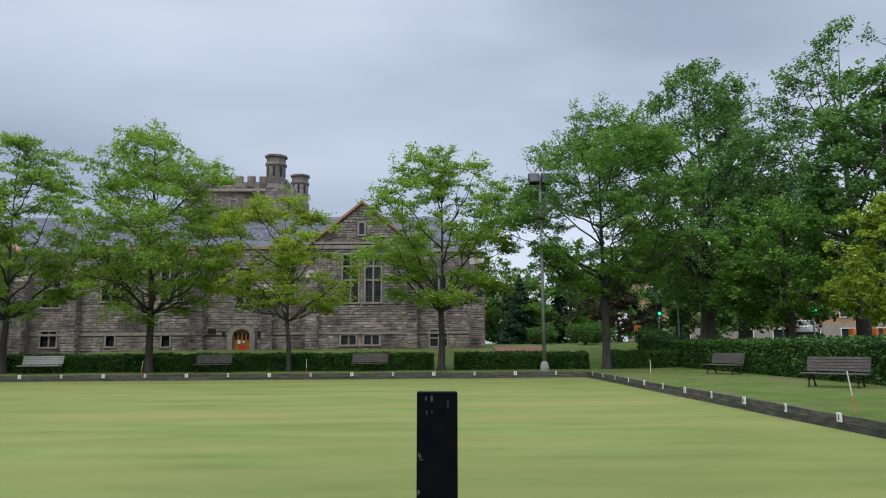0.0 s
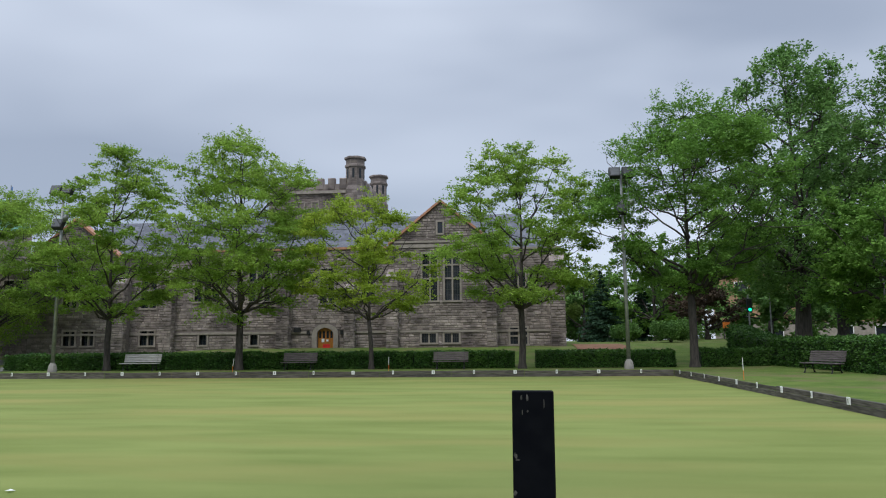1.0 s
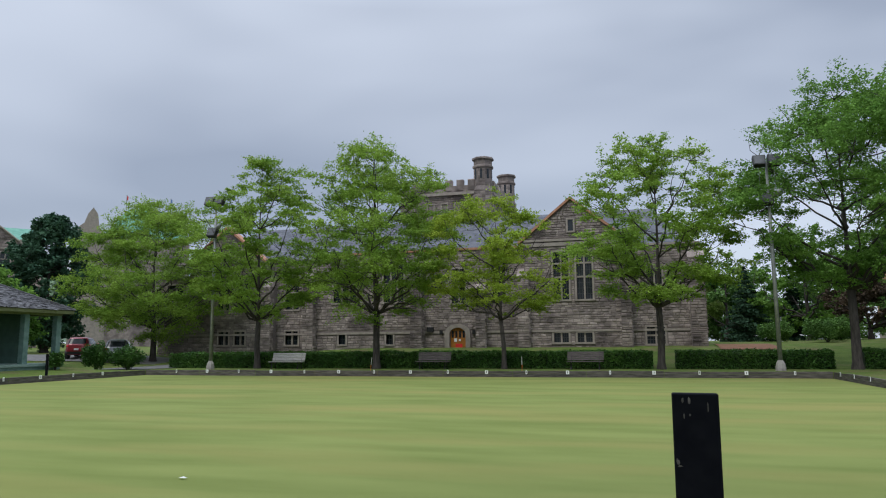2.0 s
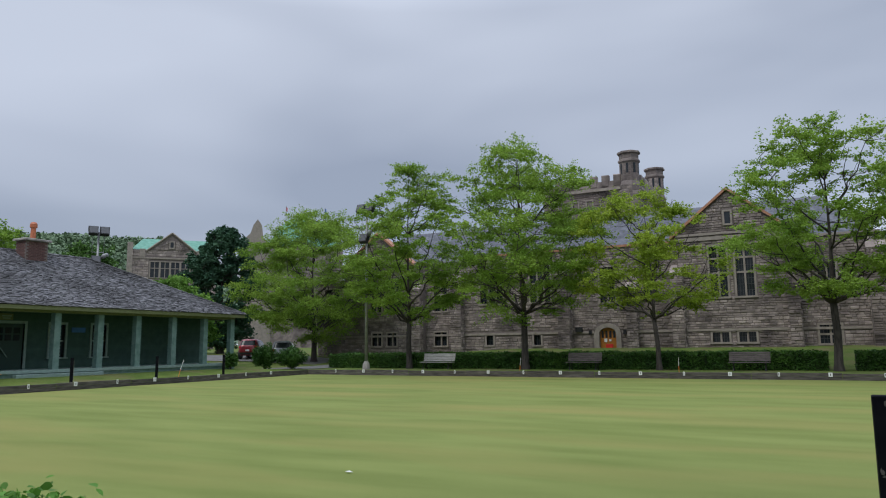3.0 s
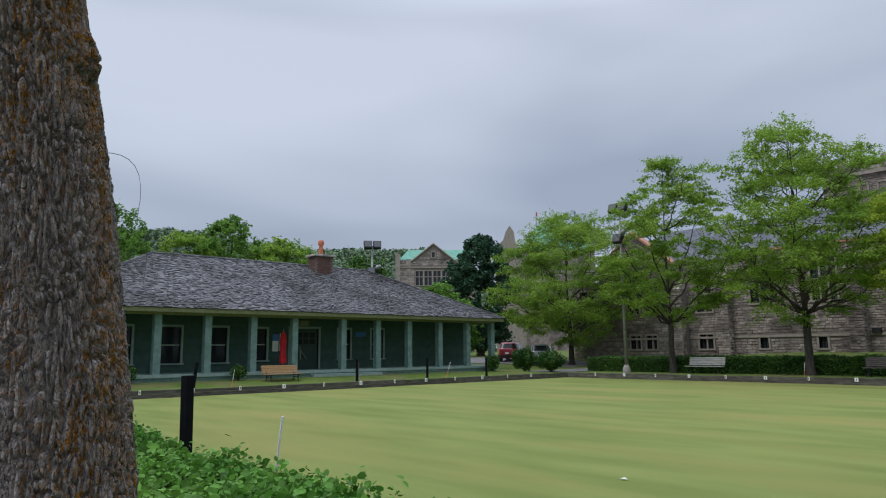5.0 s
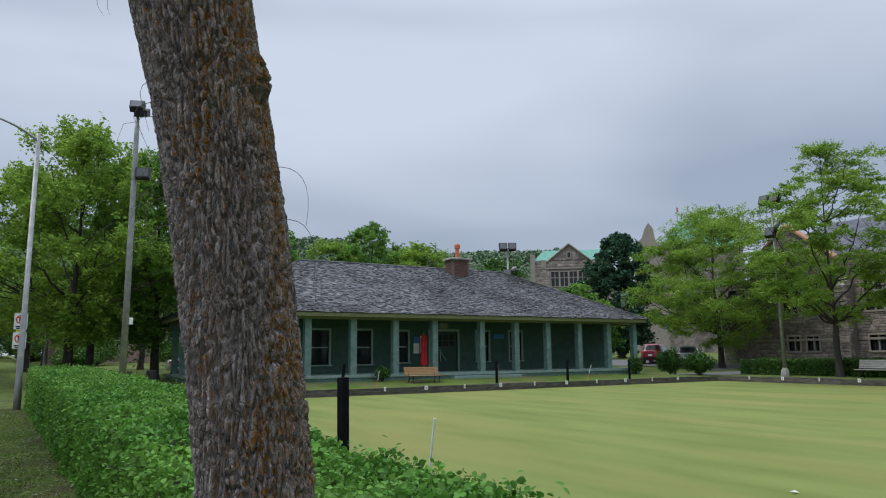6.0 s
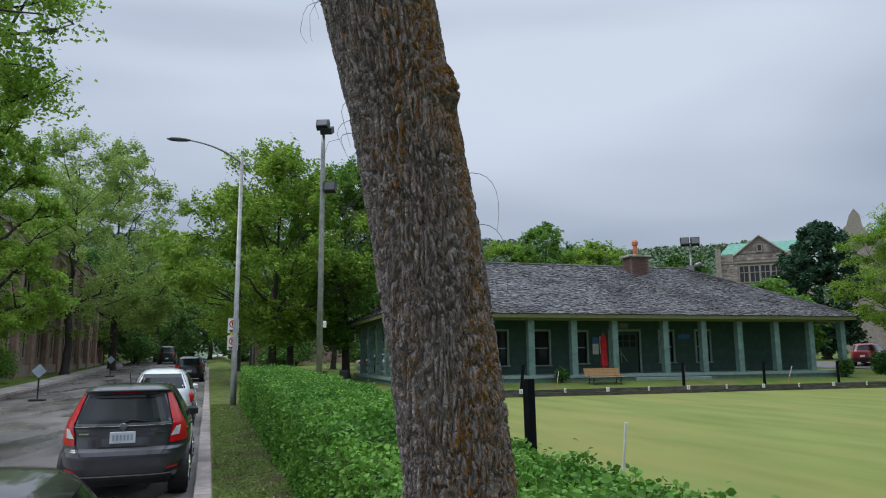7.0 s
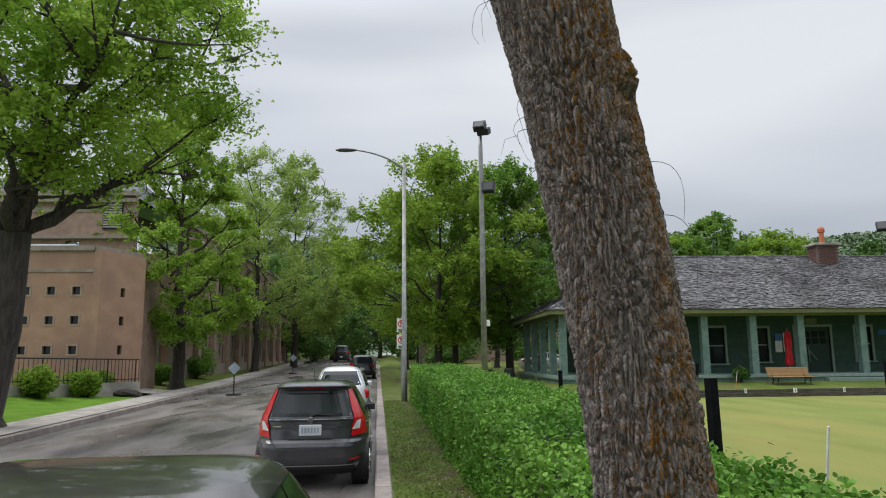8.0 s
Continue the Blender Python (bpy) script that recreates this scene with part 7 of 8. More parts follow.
        for sy in (-1, 1):
            w0 = level(tz)[2]
            if kind == "rounded":
                q = back(sy * w0 * 0.86, tz)
                lamp = Geo()
                lamp.tube([(q[0] + 0.06, q[1], tz), (q[0] - 0.02, q[1], tz), (q[0] - 0.035, q[1], tz)], [0.1, 0.085, 0.05], 16)
                lamp.v = [(x, y, tz + (z - tz) * 1.5) for x, y, z in lamp.v]
                part("tail_lamp", lamp, MAT["tail"], root, "oval red tail lamp", smooth=True)
            else:
                part("tail_lamp", panel(back, ((sy * w0 * 0.66, tz - 0.08), (sy * w0 * 0.97, tz - 0.06), (sy * w0 * 0.95, tz + 0.1), (sy * w0 * 0.66, tz + 0.08)), 8, 4, off=0.012), MAT["tail"], root)
        q = back(0, 0.68)
        plate = part("number_plate", Geo().bevel_box(q[0] - 0.03, -0.16, 0.62, q[0] + 0.02, 0.16, 0.76, 0.01), MAT["plate"], root)
        part("bumper", panel(back, ((-hw * 0.95, 0.34), (hw * 0.95, 0.34), (hw * 0.95, 0.52), (-hw * 0.95, 0.52)), 16, 4, off=0.02), MAT["trim_black"] if kind == "wagon" else paint, root)
    for sy in (-1, 1):
        part("headlamp", panel(nose, ((sy * hw * 0.5, 0.62 * kz), (sy * hw * 0.9, 0.66 * kz), (sy * hw * 0.88, 0.76 * kz), (sy * hw * 0.52, 0.70 * kz)), 6, 3, off=0.012), MAT["clear_lamp"], root)
    return root


def park(s, l, *a, **k):
    """Parks a car with its rear end at s, centred on l, facing along the street."""
    q = rd(s, l, 0.0)
    return car((q.x, q.y, q.z + 0.01), 180 + ROAD_TURN, *a, **k)


GREY = car_paint("graphite_paint", (0.055, 0.054, 0.064))
park(11.0, -1.30, GREY, "dark grey five-door hatchback with red tail lamps, parked", kind="hatch")
park(20.5, -1.40, car_paint("white_paint_car", (0.72, 0.74, 0.76)), "white rounded hatchback with oval tail lamps at the kerb", kind="rounded")
park(47.0, -1.35, car_paint("dark_blue_paint", (0.02, 0.022, 0.03)), "dark wagon parked further along the street", kind="wagon", H=1.6, W=1.78)
park(56.0, -1.35, car_paint("slate_paint", (0.06, 0.062, 0.07)), "grey saloon parked further along the street", kind="sedan")
park(84.0, -4.6, car_paint("van_black", (0.015, 0.016, 0.018)), "black van standing at the end of the street", kind="wagon", H=2.1, W=1.95, L=5.2)
park(1.55, -1.38, car_paint("dark_green_grey", (0.045, 0.043, 0.041)), "dark grey-green saloon parked at the kerb, wet roof", kind="sedan", H=1.475, W=1.82)
car((-37.5, 43.0, ground_z(-38, 44) + 0.02), 125, car_paint("silver_paint", (0.16, 0.165, 0.175)), "silver-grey sport wagon in the small car park", kind="wagon", H=1.66, W=1.84, L=4.6)
car((-42.0, 44.0, ground_z(-42, 45) + 0.02), 120, car_paint("red_paint", (0.22, 0.015, 0.025)), "dark red sport wagon in the small car park", kind="wagon", H=1.66, W=1.84, L=4.5)
car((-53.0, 8.0, ground_z(-53, 9) + 0.02), 90, car_paint("white_paint_far", (0.7, 0.7, 0.7)), "white car parked beyond the park trees", kind="sedan")
car((31.5, 57.0, ground_z(31, 57) + 0.1), 70, car_paint("white_wagon_paint", (0.72, 0.72, 0.72)), "white wagon standing behind the tall hedge", kind="wagon", H=1.6)
car((9.5, 96.0, ground_z(9, 96) + 0.02), 0, car_paint("white_far_paint", (0.7, 0.7, 0.7)), "white car parked beyond the far lawn", kind="sedan")


# ---- buildings across the street ----
def brick_house():
    root = thing("brick_annex", "buff brick annex with small square windows and stone bands", "building")
    x0 = -31.2
    base = 1.0
    holes = []
    for z in (2.33, 3.6, 4.86):
        for y in (-14.58, -15.64, -16.7, -17.76, -18.82):
            holes.append((y - 0.2, z - 0.2, y + 0.2, z + 0.2))
    m = Matrix.Translation((x0, 0, 0)) @ Matrix.Rotation(radians(90), 4, "Z")
    part("wall", wall_cells(Geo(), -24.0, -13.9, base - 0.8, 6.6, 0, 0.4, holes, m), MAT["tan_brick"], root)
    for h in holes:
        w = part("window", wall_cells(Geo(), h[0] - 0.05, h[2] + 0.05, h[1] - 0.05, h[3] + 0.05, -0.02, 0.12, [(h[0] + 0.03, h[1] + 0.03, h[2] - 0.03, h[3] - 0.03)], m), MAT["tan_trim"], root)
        part("pane", Geo().box(h[0], 0.14, h[1], h[2], 0.16, h[3], m), MAT["glass"], w)
    # canted corner and street front
    a, b = Vector((x0, -13.9, 0)), Vector((-33.6, -12.9, 0))
    ang = math.atan2(b.y - a.y, b.x - a.x)
    L = (b - a).length
    ch = [(L * 0.5 - 0.13, z - 0.2, L * 0.5 + 0.13, z + 0.2) for z in (2.33, 3.6, 4.86)]
    part("corner_wall", wall_cells(Geo(), 0, L, base - 0.8, 6.6, -0.4, 0.0, ch, Matrix.Translation(a) @ Matrix.Rotation(ang, 4, "Z")), MAT["tan_brick"], root)
    for h in ch:
        part("pane", Geo().box(h[0], -0.3, h[1], h[2], -0.26, h[3], Matrix.Translation(a) @ Matrix.Rotation(ang, 4, "Z")), MAT["glass"], root)
    part("street_wall", Geo().box(-36.4, -13.3, base - 0.8, -33.6, -12.9, 6.5), MAT["brown_brick"], root)
    part("roof", Geo().box(-36.0, -24, 6.1, x0 - 0.4, -14.3, 6.3), MAT["concrete"], root)
    for z0, z1, o in ((5.66, 5.80, 0.03), (6.6, 6.82, 0.08)):
        part("stone_band", Geo().box(-24.0, -o, z0, -13.9, 0.2, z1, m), MAT["trim"], root)
        part("stone_band", Geo().box(0.005, -0.2, z0, L, o, z1, Matrix.Translation(a) @ Matrix.Rotation(ang, 4, "Z")), MAT["trim"], root)
    part("roof_unit", Geo().bevel_box(-33.5, -17.5, 6.3, -31.9, -15.0, 7.0, 0.05), MAT["sign_grey"], root, "pale roof plant")
    # taller church mass behind
    ch_root = thing("church", "brown brick church with pale stone bands and arched windows", "church")
    wall = Geo()
    mw = Matrix.Translation((-44.0, 0, 0)) @ Matrix.Rotation(radians(90), 4, "Z")
    wall_cells(wall, -34, -17.3, 0.5, 12.0, 0, 0.5, [(-21.4, 8.5, -20.6, 9.2)], mw)
    part("wall", wall, MAT["brown_brick"], ch_root)
    part("arched_window", Geo().prism([(-21.4, 8.5), (-20.6, 8.5), (-20.6, 8.85), (-20.75, 9.1), (-21.0, 9.2), (-21.25, 9.1), (-21.4, 8.85)], 0.05, 0.2, mw), MAT["trim"], ch_root)
    for z, o, h in ((9.3, 0.3, 0.2), (11.0, 0.05, 0.3), (11.6, 0.3, 0.22), (12.0, 0.35, 0.3)):
        part("stone_band", Geo().box(-34, -o, z, -17.2, 0.2, z + h, mw), MAT["trim"], ch_root)
    part("roof", Geo().add([(-44.4, -34, 12.0), (-44.4, -17.3, 12.0), (-58, -17.3, 12.0), (-58, -34, 12.0), (-51, -30, 15), (-51, -20, 15)], ((0, 1, 5, 4), (1, 2, 5), (2, 3, 4, 5), (3, 0, 4))), MAT["slate"], ch_root)
    louvre = part("louvre", Geo().box(-19.2, -0.12, 9.9, -18.0, -0.02, 12.2, mw), MAT["dark_metal"], ch_root, "grey slatted louvre panel")
    for k in range(14):
        part("slat", Geo().box(-19.15, -0.18, 10.0 + k * 0.155, -18.05, -0.125, 10.09 + k * 0.155, mw), MAT["concrete"], louvre)
    # long nave wall along the street with tall arched windows
    holes = []
    for k in range(8):
        c = -53.9 - k * 3.7
        holes += [(c - 1.15, 5.1, c - 0.5, 7.6), (c - 0.33, 5.1, c + 0.33, 7.9), (c + 0.5, 5.1, c + 1.15, 7.6)]
    mn = Matrix.Translation((0, -14.6, 0)) @ Matrix.Rotation(radians(180), 4, "Z")
    hl = [(-h[2], h[1], -h[0], h[3]) for h in holes]
    part("nave_wall", wall_cells(Geo(), 45.5, 84.0, 0.5, 10.5, 0, 0.5, hl, mn), MAT["brown_brick"], ch_root)
    for h in hl:
        w = part("window", wall_cells(Geo(), h[0] - 0.1, h[2] + 0.1, h[1] - 0.1, h[3] + 0.25, -0.05, 0.2, [h], mn), MAT["trim"], ch_root)
        part("pane", Geo().box(h[0], 0.2, h[1], h[2], 0.23, h[3], mn), MAT["glass"], w)
    part("stone_band", Geo().box(45.5, -0.08, 4.6, 84, 0.1, 4.8, mn), MAT["trim"], ch_root)
    part("stone_band", Geo().box(45.5, -0.2, 10.5, 84, 0.4, 10.8, mn), MAT["trim"], ch_root)
    part("nave_roof", Geo().add([(-46, -14.4, 10.8), (-84, -14.4, 10.8), (-84, -26, 14.5), (-46, -26, 14.5)], ((0, 1, 2, 3),)), MAT["copper"], ch_root)
    part("porch_wall", Geo().box(-45.9, -17.3, 0.5, -45.5, -14.62, 8.6), MAT["tan_brick"], ch_root)
    for k in range(3):
        part("porch_pier", Geo().box(-45.48, -17.2 + k * 0.95, 0.5, -45.3, -16.8 + k * 0.95, 5.0), MAT["trim"], ch_root)
    part("base_wall", Geo().box(45.5, -0.25, 0.5, 84, -0.01, 1.6, mn), MAT["trim"], ch_root)
    for k in range(10):
        x = 48.4 + k * 3.7
        part("pier", Geo().bevel_box(x - 0.3, -0.4, 0.5, x + 0.3, -0.005, 9.6, 0.05, mn), MAT["brown_brick"], ch_root)
        part("pier_cap", Geo().add([mn @ Vector(v) for v in ((x - 0.36, -0.46, 9.6), (x + 0.36, -0.46, 9.6), (x + 0.36, 0.0, 10.2), (x - 0.36, 0.0, 10.2), (x - 0.36, 0.0, 9.6), (x + 0.36, 0.0, 9.6))], ((0, 1, 2, 3), (0, 4, 5, 1), (0, 3, 4), (1, 5, 2))), MAT["trim"], ch_root)
        for dx in (1.1, 2.2):
            w = part("lower_window", wall_cells(Geo(), x + dx - 0.02, x + dx + 0.62, 2.0, 3.9, -0.06, -0.004, [(x + dx + 0.1, 2.14, x + dx + 0.5, 3.76)], mn), MAT["trim"], ch_root)
            part("pane", Geo().box(x + dx + 0.1, -0.03, 2.14, x + dx + 0.5, -0.008, 3.76, mn), MAT["glass"], w)
    # railing and low wall by the entrance
    rail = thing("railing", "black iron railing before the brick annex", "railing")
    p0, p1 = Vector((-25.9, -14.4, 1.05)), Vector((-32.0, -12.05, 0.95))
    for k in range(34):
        q = p0.lerp(p1, k / 33)
        part("baluster", Geo().rod(q, q + Vector((0, 0, 0.95)), 0.012 if k % 8 else 0.03, n=6), MAT["cast_iron"], rail)
    part("top_rail", Geo().rod(p0 + Vector((0, 0, 0.95)), p1 + Vector((0, 0, 0.95)), 0.025), MAT["cast_iron"], rail)
    part("bottom_rail", Geo().rod(p0 + Vector((0, 0, 0.12)), p1 + Vector((0, 0, 0.12)), 0.02), MAT["cast_iron"], rail)
    low = Geo()
    q0, q1 = Vector((-19.0, -17.1, 0.3)), Vector((-32.1, -12.0, 0.2))
    low.add([q0 + Vector((0, 0, 0)), q1, q1 + Vector((0, -0.3, 0)), q0 + Vector((0, -0.3, 0)), q0 + Vector((0, 0, 0.8)), q1 + Vector((0, 0, 0.75)), q1 + Vector((0, -0.3, 0.75)), q0 + Vector((0, -0.3, 0.8))], ((4, 5, 6, 7), (0, 1, 5, 4), (1, 2, 6, 5), (2, 3, 7, 6), (3, 0, 4, 7)))
    tagged(part("low_wall", low, MAT["concrete"]), "low pale concrete wall before the railing", "wall", kind="structure")
    rock = Geo()
    rng = random.Random(4)
    for i in range(7):
        a = i / 6 * math.pi
        rock.v += [(0.75 * math.cos(a) * (1 if 0 < i < 6 else 1), 0.4 * math.sin(b) * math.sin(a) + rng.uniform(-.04, .04), 0.32 * math.sin(a) * max(0, math.cos(b) * 0.5 + 0.5) + rng.uniform(0, .04)) for b in (2 * math.pi * j / 10 for j in range(10))]
    rock.f = [(10 * i + j, 10 * i + (j + 1) % 10, 10 * i + 10 + (j + 1) % 10, 10 * i + 10 + j) for i in range(6) for j in range(10)]
    q = rd(31.0, -10.9, 0.14)
    whole("boulder", rock, MAT["bark"], "rough dark boulder on the verge", "rock", tuple(q), 80)
    # entrance path across the verge
    g = Geo()
    a, b = rd(32.0, -10.0, 0.2), rd(34.6, -10.0, 0.2)
    c, d = rd(35.5, -12.1, 0.34), rd(33.2, -12.1, 0.32)
    g.add([a, b, c, d], ((0, 1, 2, 3),))
    part("path", g, MAT["concrete"])
    lawn = Geo()
    rows = [12 + 1.0 * i for i in range(19)]
    for s in rows:
        for l in (-10.1, -10.8, -11.5, -12.3, -13.4):
            q = rd(s, l)
            lawn.v.append((q.x, q.y, ground_z(q.x, q.y) + (0.05 if l < -10.2 else 0.0) + 0.06))
    lawn.f = [(5 * i + j, 5 * i + j + 1, 5 * i + j + 6, 5 * i + j + 5) for i in range(len(rows) - 1) for j in range(4)]
    tagged(part("annex_lawn", lawn, MAT["annex_lawn"], smooth=True), "bright green mown lawn before the brick annex", "lawn", kind="structure")
    tagged(bpy.data.objects["path"], "pale concrete path to the annex", "path", kind="structure")


brick_house()


# ---- the far distance ----
def hill_top(az):
    """Height of the hill's skyline in the direction az, in radians west of north."""
    deg = math.degrees(az)
    return (101 + 14 * smooth01(60, 70, deg) + 4 * noise.noise((az * 9, 0, 3))) * (0.25 + 0.75 * smooth01(38, 50, deg))


def far_house():
    root = thing("far_house", "distant stone house with green copper roof and gable", "building")
    rng = random.Random(6)
    # faces the camera: local x to the right as seen
    m = Matrix.Translation((-84.5, 71.0, 0)) @ Matrix.Rotation(math.atan2(71, -84.5) - math.pi / 2, 4, "Z")
    wins = [(-1.75 + i * 1.42, 12.3, -0.6 + i * 1.42, 14.6) for i in range(4)]
    part("wall", wall_cells(Geo(), -4.7, 7.5, 0.0, 16.4, 0, 0.6, wins, m), MAT["mortar"], root)
    face = Geo()
    for s in stones(-4.7, 7.5, 6.0, 16.3, [(-2.0, 12.0, 4.0, 14.85), (-5.5, 15.05, 8, 15.3)], rng, hmin=0.3, hmax=0.5, wmin=0.4, wmax=1.0):
        block(face, s, 0, m)
    part("stone_facing", face, MAT["stone"], root, kind="stuff")
    for w in wins:
        window(root, *w, -0.02, 2, [0.6], MAT["trim"], MAT["glass"], bar=0.1, surround=0.14, depth=0.3, m=m)
    part("stone_band", Geo().box(-4.8, -0.15, 15.05, 7.6, 0.1, 15.3, m), MAT["trim"], root)
    part("gable", Geo().prism([(-2.2, 16.4), (4.4, 16.4), (1.1, 18.9)], -0.05, 0.5, m), MAT["mortar"], root)
    gable_face = Geo()
    for s in stones(-2.2, 4.4, 16.4, 18.8, [(0.6, 16.5, 1.6, 18.0)], rng, hmin=0.3, hmax=0.5, wmin=0.4, wmax=0.9):
        if max(abs(s[0] - 1.1), abs(s[2] - 1.1)) < (18.7 - s[3]) * 1.3:
            block(gable_face, s, -0.06, m)
    part("gable_stone", gable_face, MAT["stone"], root, kind="stuff")
    part("gable_window", Geo().box(0.7, -0.16, 16.6, 1.5, -0.05, 17.8, m), MAT["trim"], root)
    part("gable_pane", Geo().box(0.88, -0.18, 16.8, 1.32, -0.165, 17.6, m), MAT["glass"], root)
    for sx in (-1, 1):
        a, b = m @ Vector((1.1 + sx * 3.5, -0.2, 16.2)), m @ Vector((1.1, -0.2, 19.0))
        part("gable_coping", Geo().rod(a, b, 0.13, n=6), MAT["trim"], root)
    part("roof", Geo().add([m @ Vector(v) for v in ((-4.6, 0, 16.2), (7.8, 0, 16.2), (7.8, 3.5, 18.5), (-3.0, 3.5, 18.5), (-4.6, 7, 16.2), (7.8, 7, 16.2))], ((0, 1, 2, 3), (3, 2, 5, 4), (0, 3, 4))), MAT["copper"], root)
    part("corner_pier", Geo().box(-4.95, -0.3, 0, -4.2, 0.6, 17.4, m), MAT["trim"], root)
    part("corner_pier", Geo().box(-3.3, -0.2, 15.3, -2.5, 0.0, 16.5, m).box(4.7, -0.2, 15.3, 5.5, 0.0, 16.5, m), MAT["trim"], root)
    # pinnacled tower with green roof behind the tree
    tw = thing("far_tower", "distant pinnacled stone gable with green roof and flags", "building")
    m2 = Matrix.Translation((-89.0, 95.0, 0)) @ Matrix.Rotation(math.atan2(95, -89) - math.pi / 2, 4, "Z")
    part("wall", Geo().prism([(-2.5, 0), (3, 0), (3, 20), (1.4, 22), (1.1, 24.2), (0.35, 25.3), (-0.4, 24.2), (-0.9, 22.6), (-2.2, 21.4), (-2.5, 20)], 0, 1.5, m2), MAT["trim"], tw)
    part("roof", Geo().add([m2 @ Vector(v) for v in ((2.0, 0, 20.5), (16, 0, 20.5), (12.5, 5, 26.3), (6, 5, 26.3), (2, 10, 20.5), (16, 10, 20.5))], ((0, 1, 2, 3), (3, 2, 5, 4), (0, 3, 4), (1, 5, 2))), MAT["copper"], tw)
    part("lower_wall", Geo().box(2.0, 0.1, 0, 16, 9, 20.5, m2), MAT["stone"], tw)
    for fx, c in ((5.6, "sign_red"), (13.0, "sign_blue")):
        part("flagpole", Geo().rod(m2 @ Vector((fx, 4.5, 26.0)), m2 @ Vector((fx, 4.5, 28.8)), 0.07), MAT["steel"], tw)
        part("flag", Geo().prism([(fx, 27.9), (fx + 0.22, 27.8), (fx + 0.25, 28.5), (fx, 28.7)], 4.45, 4.5, m2), MAT[c], tw)
    # hill
    g = Geo()
    nx, ny = 90, 10
    for j in range(ny):
        for i in range(nx):
            az = radians(20 + 90 * i / (nx - 1))
            dist = 330 + 42 * j
            k = j / (ny - 1)
            top = hill_top(az)
            x, y = -math.sin(az) * dist, math.cos(az) * dist
            z = 4 + (top - 8) * smooth01(0, 1, k) * (1 if j < ny - 1 else 0.96) + 3.5 * noise.noise((x * 0.03, y * 0.03, 1)) + 2.5 * noise.noise((x * 0.09, y * 0.09, 5))
            g.v.append((x, y, z))
    g.f = [(j * nx + i, j * nx + i + 1, (j + 1) * nx + i + 1, (j + 1) * nx + i) for j in range(ny - 1) for i in range(nx - 1)]
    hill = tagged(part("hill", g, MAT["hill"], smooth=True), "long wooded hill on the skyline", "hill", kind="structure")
    rng = np.random.default_rng(90)
    n = 70000
    az = np.radians(20 + 90 * rng.random(n))
    k = np.sqrt(rng.random(n))
    dist = 330 + 378 * k
    cl = np.array([noise.noise((math.sin(a) * 60, math.cos(a) * 60, kk * 60)) for a, kk in zip(az, k)])
    top = np.array([hill_top(a) for a in az])
    kk = k * k * (3 - 2 * k)
    z = 4 + (top - 8) * kk + 2 + 5 * cl + rng.uniform(-2, 3, n)
    pts = np.stack([-np.sin(az) * dist, np.cos(az) * dist, z], 1)
    woods = thing("hill_woods", "mixed green woods covering the hill, colour paled for haze", "woods", kind="stuff")
    part("foliage", leaf_mesh("foliage", pts, 3.4, MAT["leaf_hazed"], rng, aspect=1.2, up=1.4), MAT["leaf_hazed"], woods, kind="stuff")


far_house()


def row_house():
    """A low brick terrace behind the park trees."""
    root = thing("brick_terrace", "low brown brick terrace with pale window frames", "building")
    m = Matrix.Translation((-92.0, 0, 0)) @ Matrix.Rotation(radians(90), 4, "Z")
    wins = [(4 + i * 3.4, z, 5.3 + i * 3.4, z + 1.6) for i in range(14) for z in (3.2, 6.2)]
    part("wall", wall_cells(Geo(), 1, 52, 0, 9.2, 0, 0.4, wins, m), MAT["brown_brick"], root)
    part("cornice", Geo().box(0.8, -0.3, 9.2, 52.2, 0.5, 9.6, m), MAT["trim"], root)
    for w in wins:
        f = part("window", wall_cells(Geo(), w[0] - 0.12, w[2] + 0.12, w[1] - 0.12, w[3] + 0.12, -0.06, 0.1, [w], m), MAT["trim"], root)
        part("pane", Geo().box(w[0], 0.1, w[1], w[2], 0.13, w[3], m), MAT["glass"], f)
    part("roof", Geo().box(1, 0.5, 8.9, 52, 9, 9.1, m), MAT["slate"], root)


row_house()
for k, (x, y, h, r) in enumerate(((-84, 6, 3.2, 3.0), (-80, 13, 2.6, 2.6), (-86, 19, 3.0, 3.0), (-76, 3.5, 2.2, 2.2), (-88, -12, 4.0, 3.0), (-72, 16, 2.4, 2.4))):
    shrub(x, y, h, r, 3500, 0.3, MAT["leaf_dark"], 230 + k, "dark rounded shrub beneath the far trees")


def apartments():
    root = thing("apartment_block", "orange brick apartment block with pale stone ground floor", "apartment block")
    m = Matrix.Translation((30.0, 104.0, 0)) @ Matrix.Rotation(radians(-22), 4, "Z")
    wins = [(3.0 + i * 4.2, z, 4.6 + i * 4.2, z + 1.7) for i in range(16) for z in (5.2, 8.4, 11.6)]
    wg = [(3.0 + i * 4.2, 2.0, 4.6 + i * 4.2, 3.6) for i in range(16)]
    part("wall", wall_cells(Geo(), 0, 72, 4.2, 14.5, 0, 0.4, wins, m), MAT["apt_brick"], root)
    part("ground_wall", wall_cells(Geo(), 0, 72, 0, 4.2, -0.1, 0.4, wg, m), MAT["trim"], root)
    part("roof", Geo().box(-0.3, -0.4, 14.5, 72.3, 12, 14.9, m), MAT["trim"], root)
    part("end_wall", Geo().box(0, 0.4, 0, 0.4, 12, 14.5, m).box(71.6, 0.4, 0, 72, 12, 14.5, m), MAT["apt_brick"], root)
    for w in wins + wg:
        f = part("window", wall_cells(Geo(), w[0] - 0.1, w[2] + 0.1, w[1] - 0.1, w[3] + 0.1, -0.14, 0.1, [w], m), MAT["white"], root)
        part("pane", Geo().box(w[0], 0.1, w[1], w[2], 0.13, w[3], m), MAT["glass"], f)


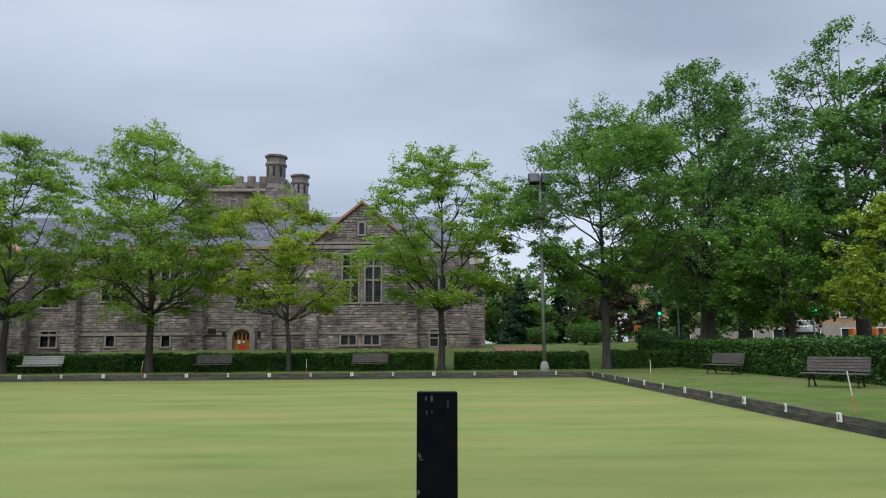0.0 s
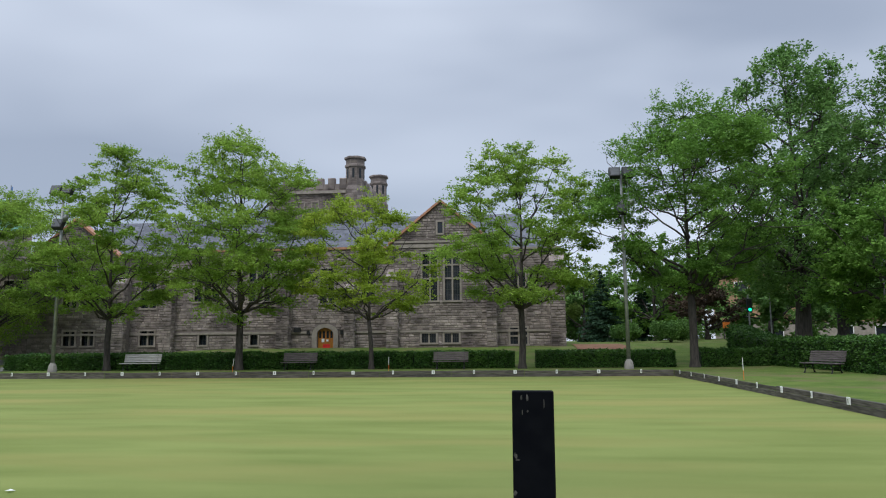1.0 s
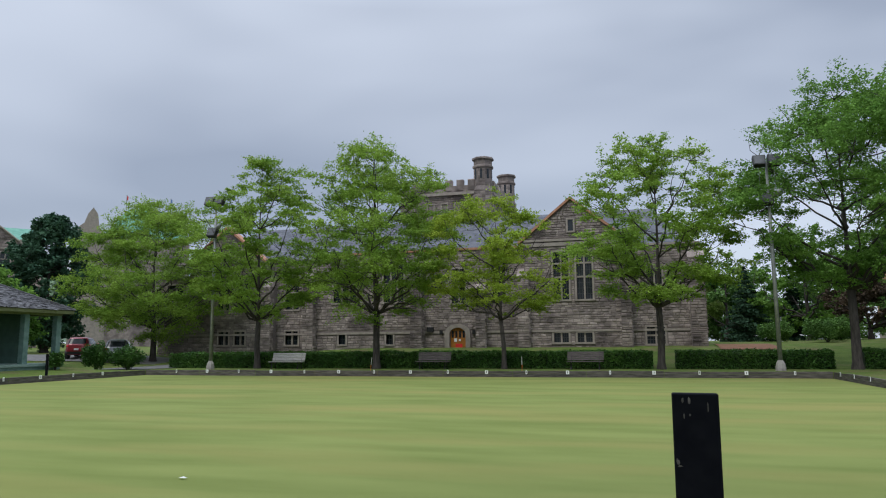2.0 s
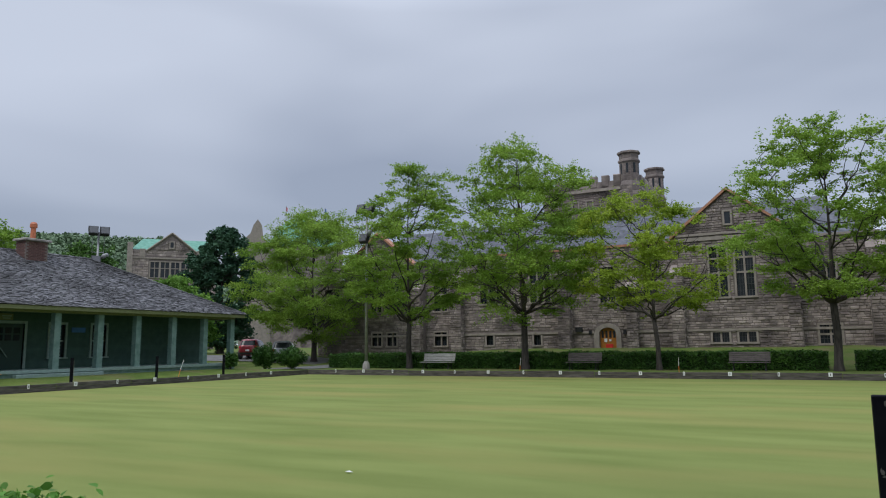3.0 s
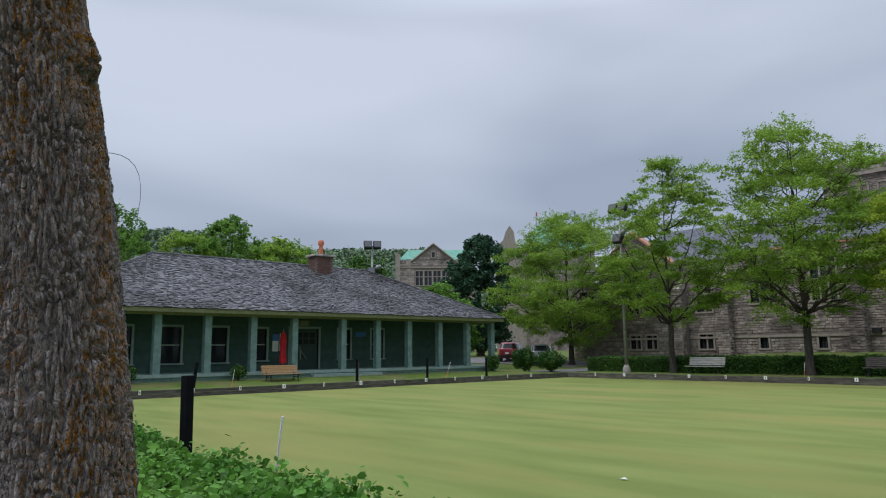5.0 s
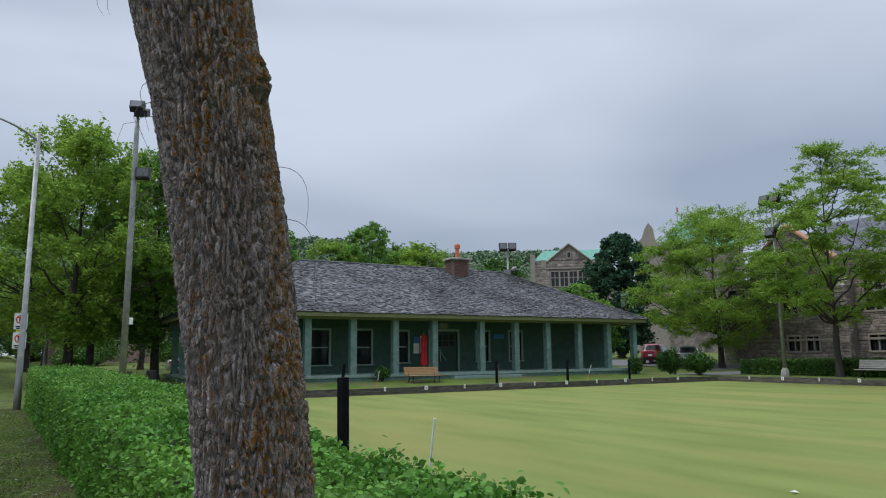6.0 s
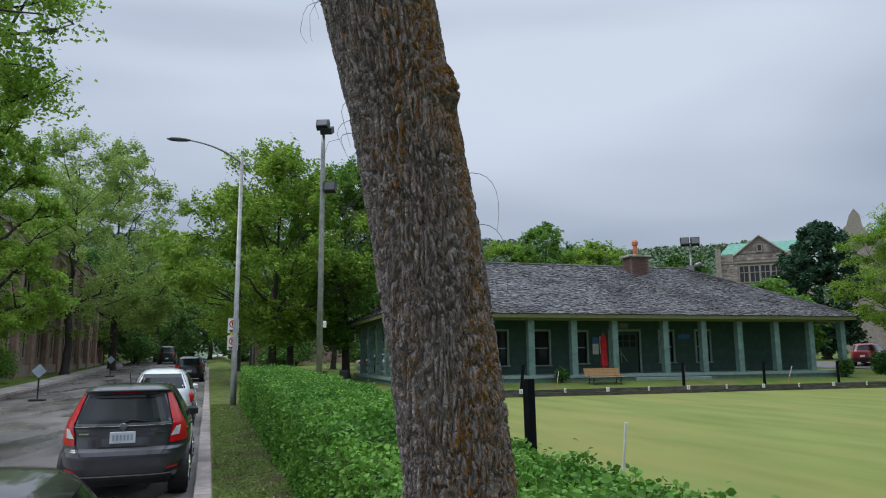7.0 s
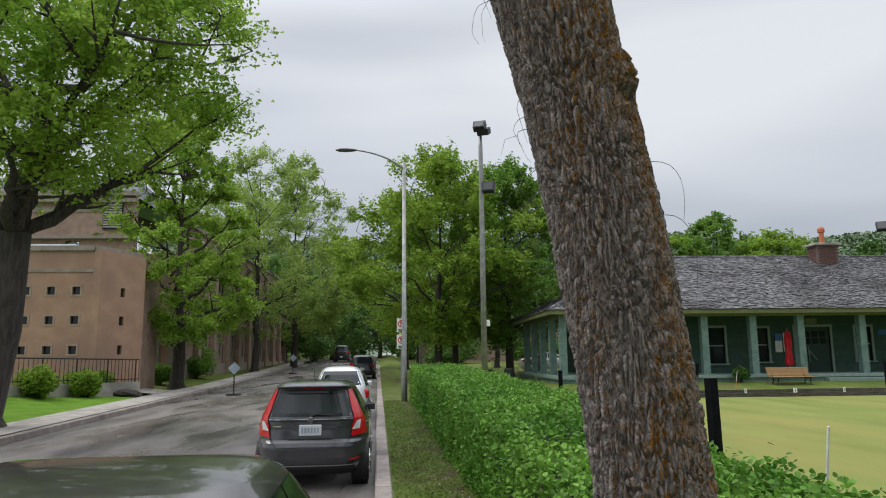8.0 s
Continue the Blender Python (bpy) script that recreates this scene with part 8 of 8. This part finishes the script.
apartments()


def traffic_light(x, y, h):
    root = thing("traffic_light", "street traffic light showing green", "traffic light", (x, y, ground_z(x, y)), group="traffic lights")
    part("pole", Geo().rod((0, 0, -0.2), (0, 0, h + 0.4), 0.07), MAT["steel"], root)
    part("housing", Geo().bevel_box(-0.2, -0.3, h - 1.1, 0.2, -0.05, h, 0.03), MAT["dark_metal"], root)
    lamp = material("green_signal", (0.0, 0.6, 0.3), (0.0, 0.7, 0.35), 0.4)
    e = lamp.node_tree.nodes["Principled BSDF"]
    e.inputs["Emission Color"].default_value, e.inputs["Emission Strength"].default_value = (0.02, 1.0, 0.5, 1), 1.5
    part("green_lamp", Geo().tube([(0, -0.36, h - 0.9), (0, -0.3, h - 0.9)], [0.12, 0.13], 12), lamp, root)
    part("signal_lens", Geo().tube([(0, -0.34, h - 0.25), (0, -0.3, h - 0.25)], [0.1, 0.11], 12), MAT["dark"], root)


traffic_light(19.6, 58.5, 3.2)
traffic_light(30.3, 53.9, 3.2)
for x, y, h in ((21.4, 58.8, 3.6), (28.4, 55.0, 6.0), (10.8, 62.0, 2.0)):
    whole("pole", Geo().tube([(0, 0, -0.3), (0, 0, h)], [0.07, 0.05], 8), MAT["steel"], "grey steel street pole", "pole", (x, y, ground_z(x, y)), group="street poles")
for k in range(4):
    x, y = 33.0 + k * 0.9, 53.4
    g = Geo()
    g.tube([(0, 0, 0), (0, 0, 0.9), (0, 0, 0.95)], [0.3, 0.24, 0.1], 10)
    whole("traffic_barrel", g, MAT["orange"], "orange traffic barrel by the street works", "barrel", (x, y, ground_z(x, y)), group="traffic barrels")
q = (18.2, 60.0)
root = thing("works_sign", "orange street-works sign on a stand", "sign", (*q, ground_z(*q)))
part("plate", Geo().box(-0.28, -0.05, 0.9, 0.28, 0.0, 1.4), MAT["orange"], root)
part("stand", Geo().rod((-0.2, 0, -0.1), (-0.2, 0, 1.0), 0.03).rod((0.2, 0, -0.1), (0.2, 0, 1.0), 0.03), MAT["dark_metal"], root)


# ground details: path to the car park, earth patch, driveway
g = sheet([-33.0 + i for i in range(5)], [35.4 + 0.6 * i for i in range(14)], lambda x, y: ground_z(x, y) + 0.03)
tagged(part("path", g, MAT["path"]), "dark tarmac path from the green to the car park", "path", kind="structure")
g = sheet([-60 + 2 * i for i in range(14)], [43.0 + 1.0 * i for i in range(7)], lambda x, y: ground_z(x, y) + 0.04)
tagged(part("driveway", g, MAT["path"]), "grey tarmac drive of the small car park", "driveway", kind="structure")
g = sheet([4.6 + 0.5 * i for i in range(8)], [47 + 0.6 * i for i in range(9)], lambda x, y: ground_z(x, y) + 0.03 + 0.04 * noise.noise((x, y, 2)))
tagged(part("earth_patch", g, MAT["earth"]), "bare reddish earth by the library corner", "earth", kind="structure")


# fallen leaf and litter on the verge
def litter():
    rng = np.random.default_rng(31)
    n = 900
    s, l = rng.uniform(4, 26, n), rng.uniform(0.0, 0.95, n) ** 0.7
    pts = np.array([tuple(rd(a, b, 0.19)) for a, b in zip(s, l)])
    ob = part("leaf_litter", leaf_mesh("leaf_litter", pts, 0.03, MAT["bench_grey"], rng, droop=0.0), MAT["bench_grey"], kind="stuff")
    tagged(ob, "small pale petals and dry leaves scattered on the verge", "leaf litter", kind="stuff")
    pts = []
    for i in range(20000):
        a = 3.5 + 23 * rng.random() ** 1.5
        q = rd(a, rng.uniform(-0.11, 1.1), 0.165)
        pts.append((q.x, q.y, q.z + rng.uniform(0, 0.02)))
    ob = part("grass", leaf_mesh("grass", np.array(pts), 0.055, MAT["blade"], rng, aspect=5, droop=-0.3), MAT["blade"], kind="stuff")
    tagged(ob, "short uneven grass blades on the verge", "grass", kind="stuff")


litter()
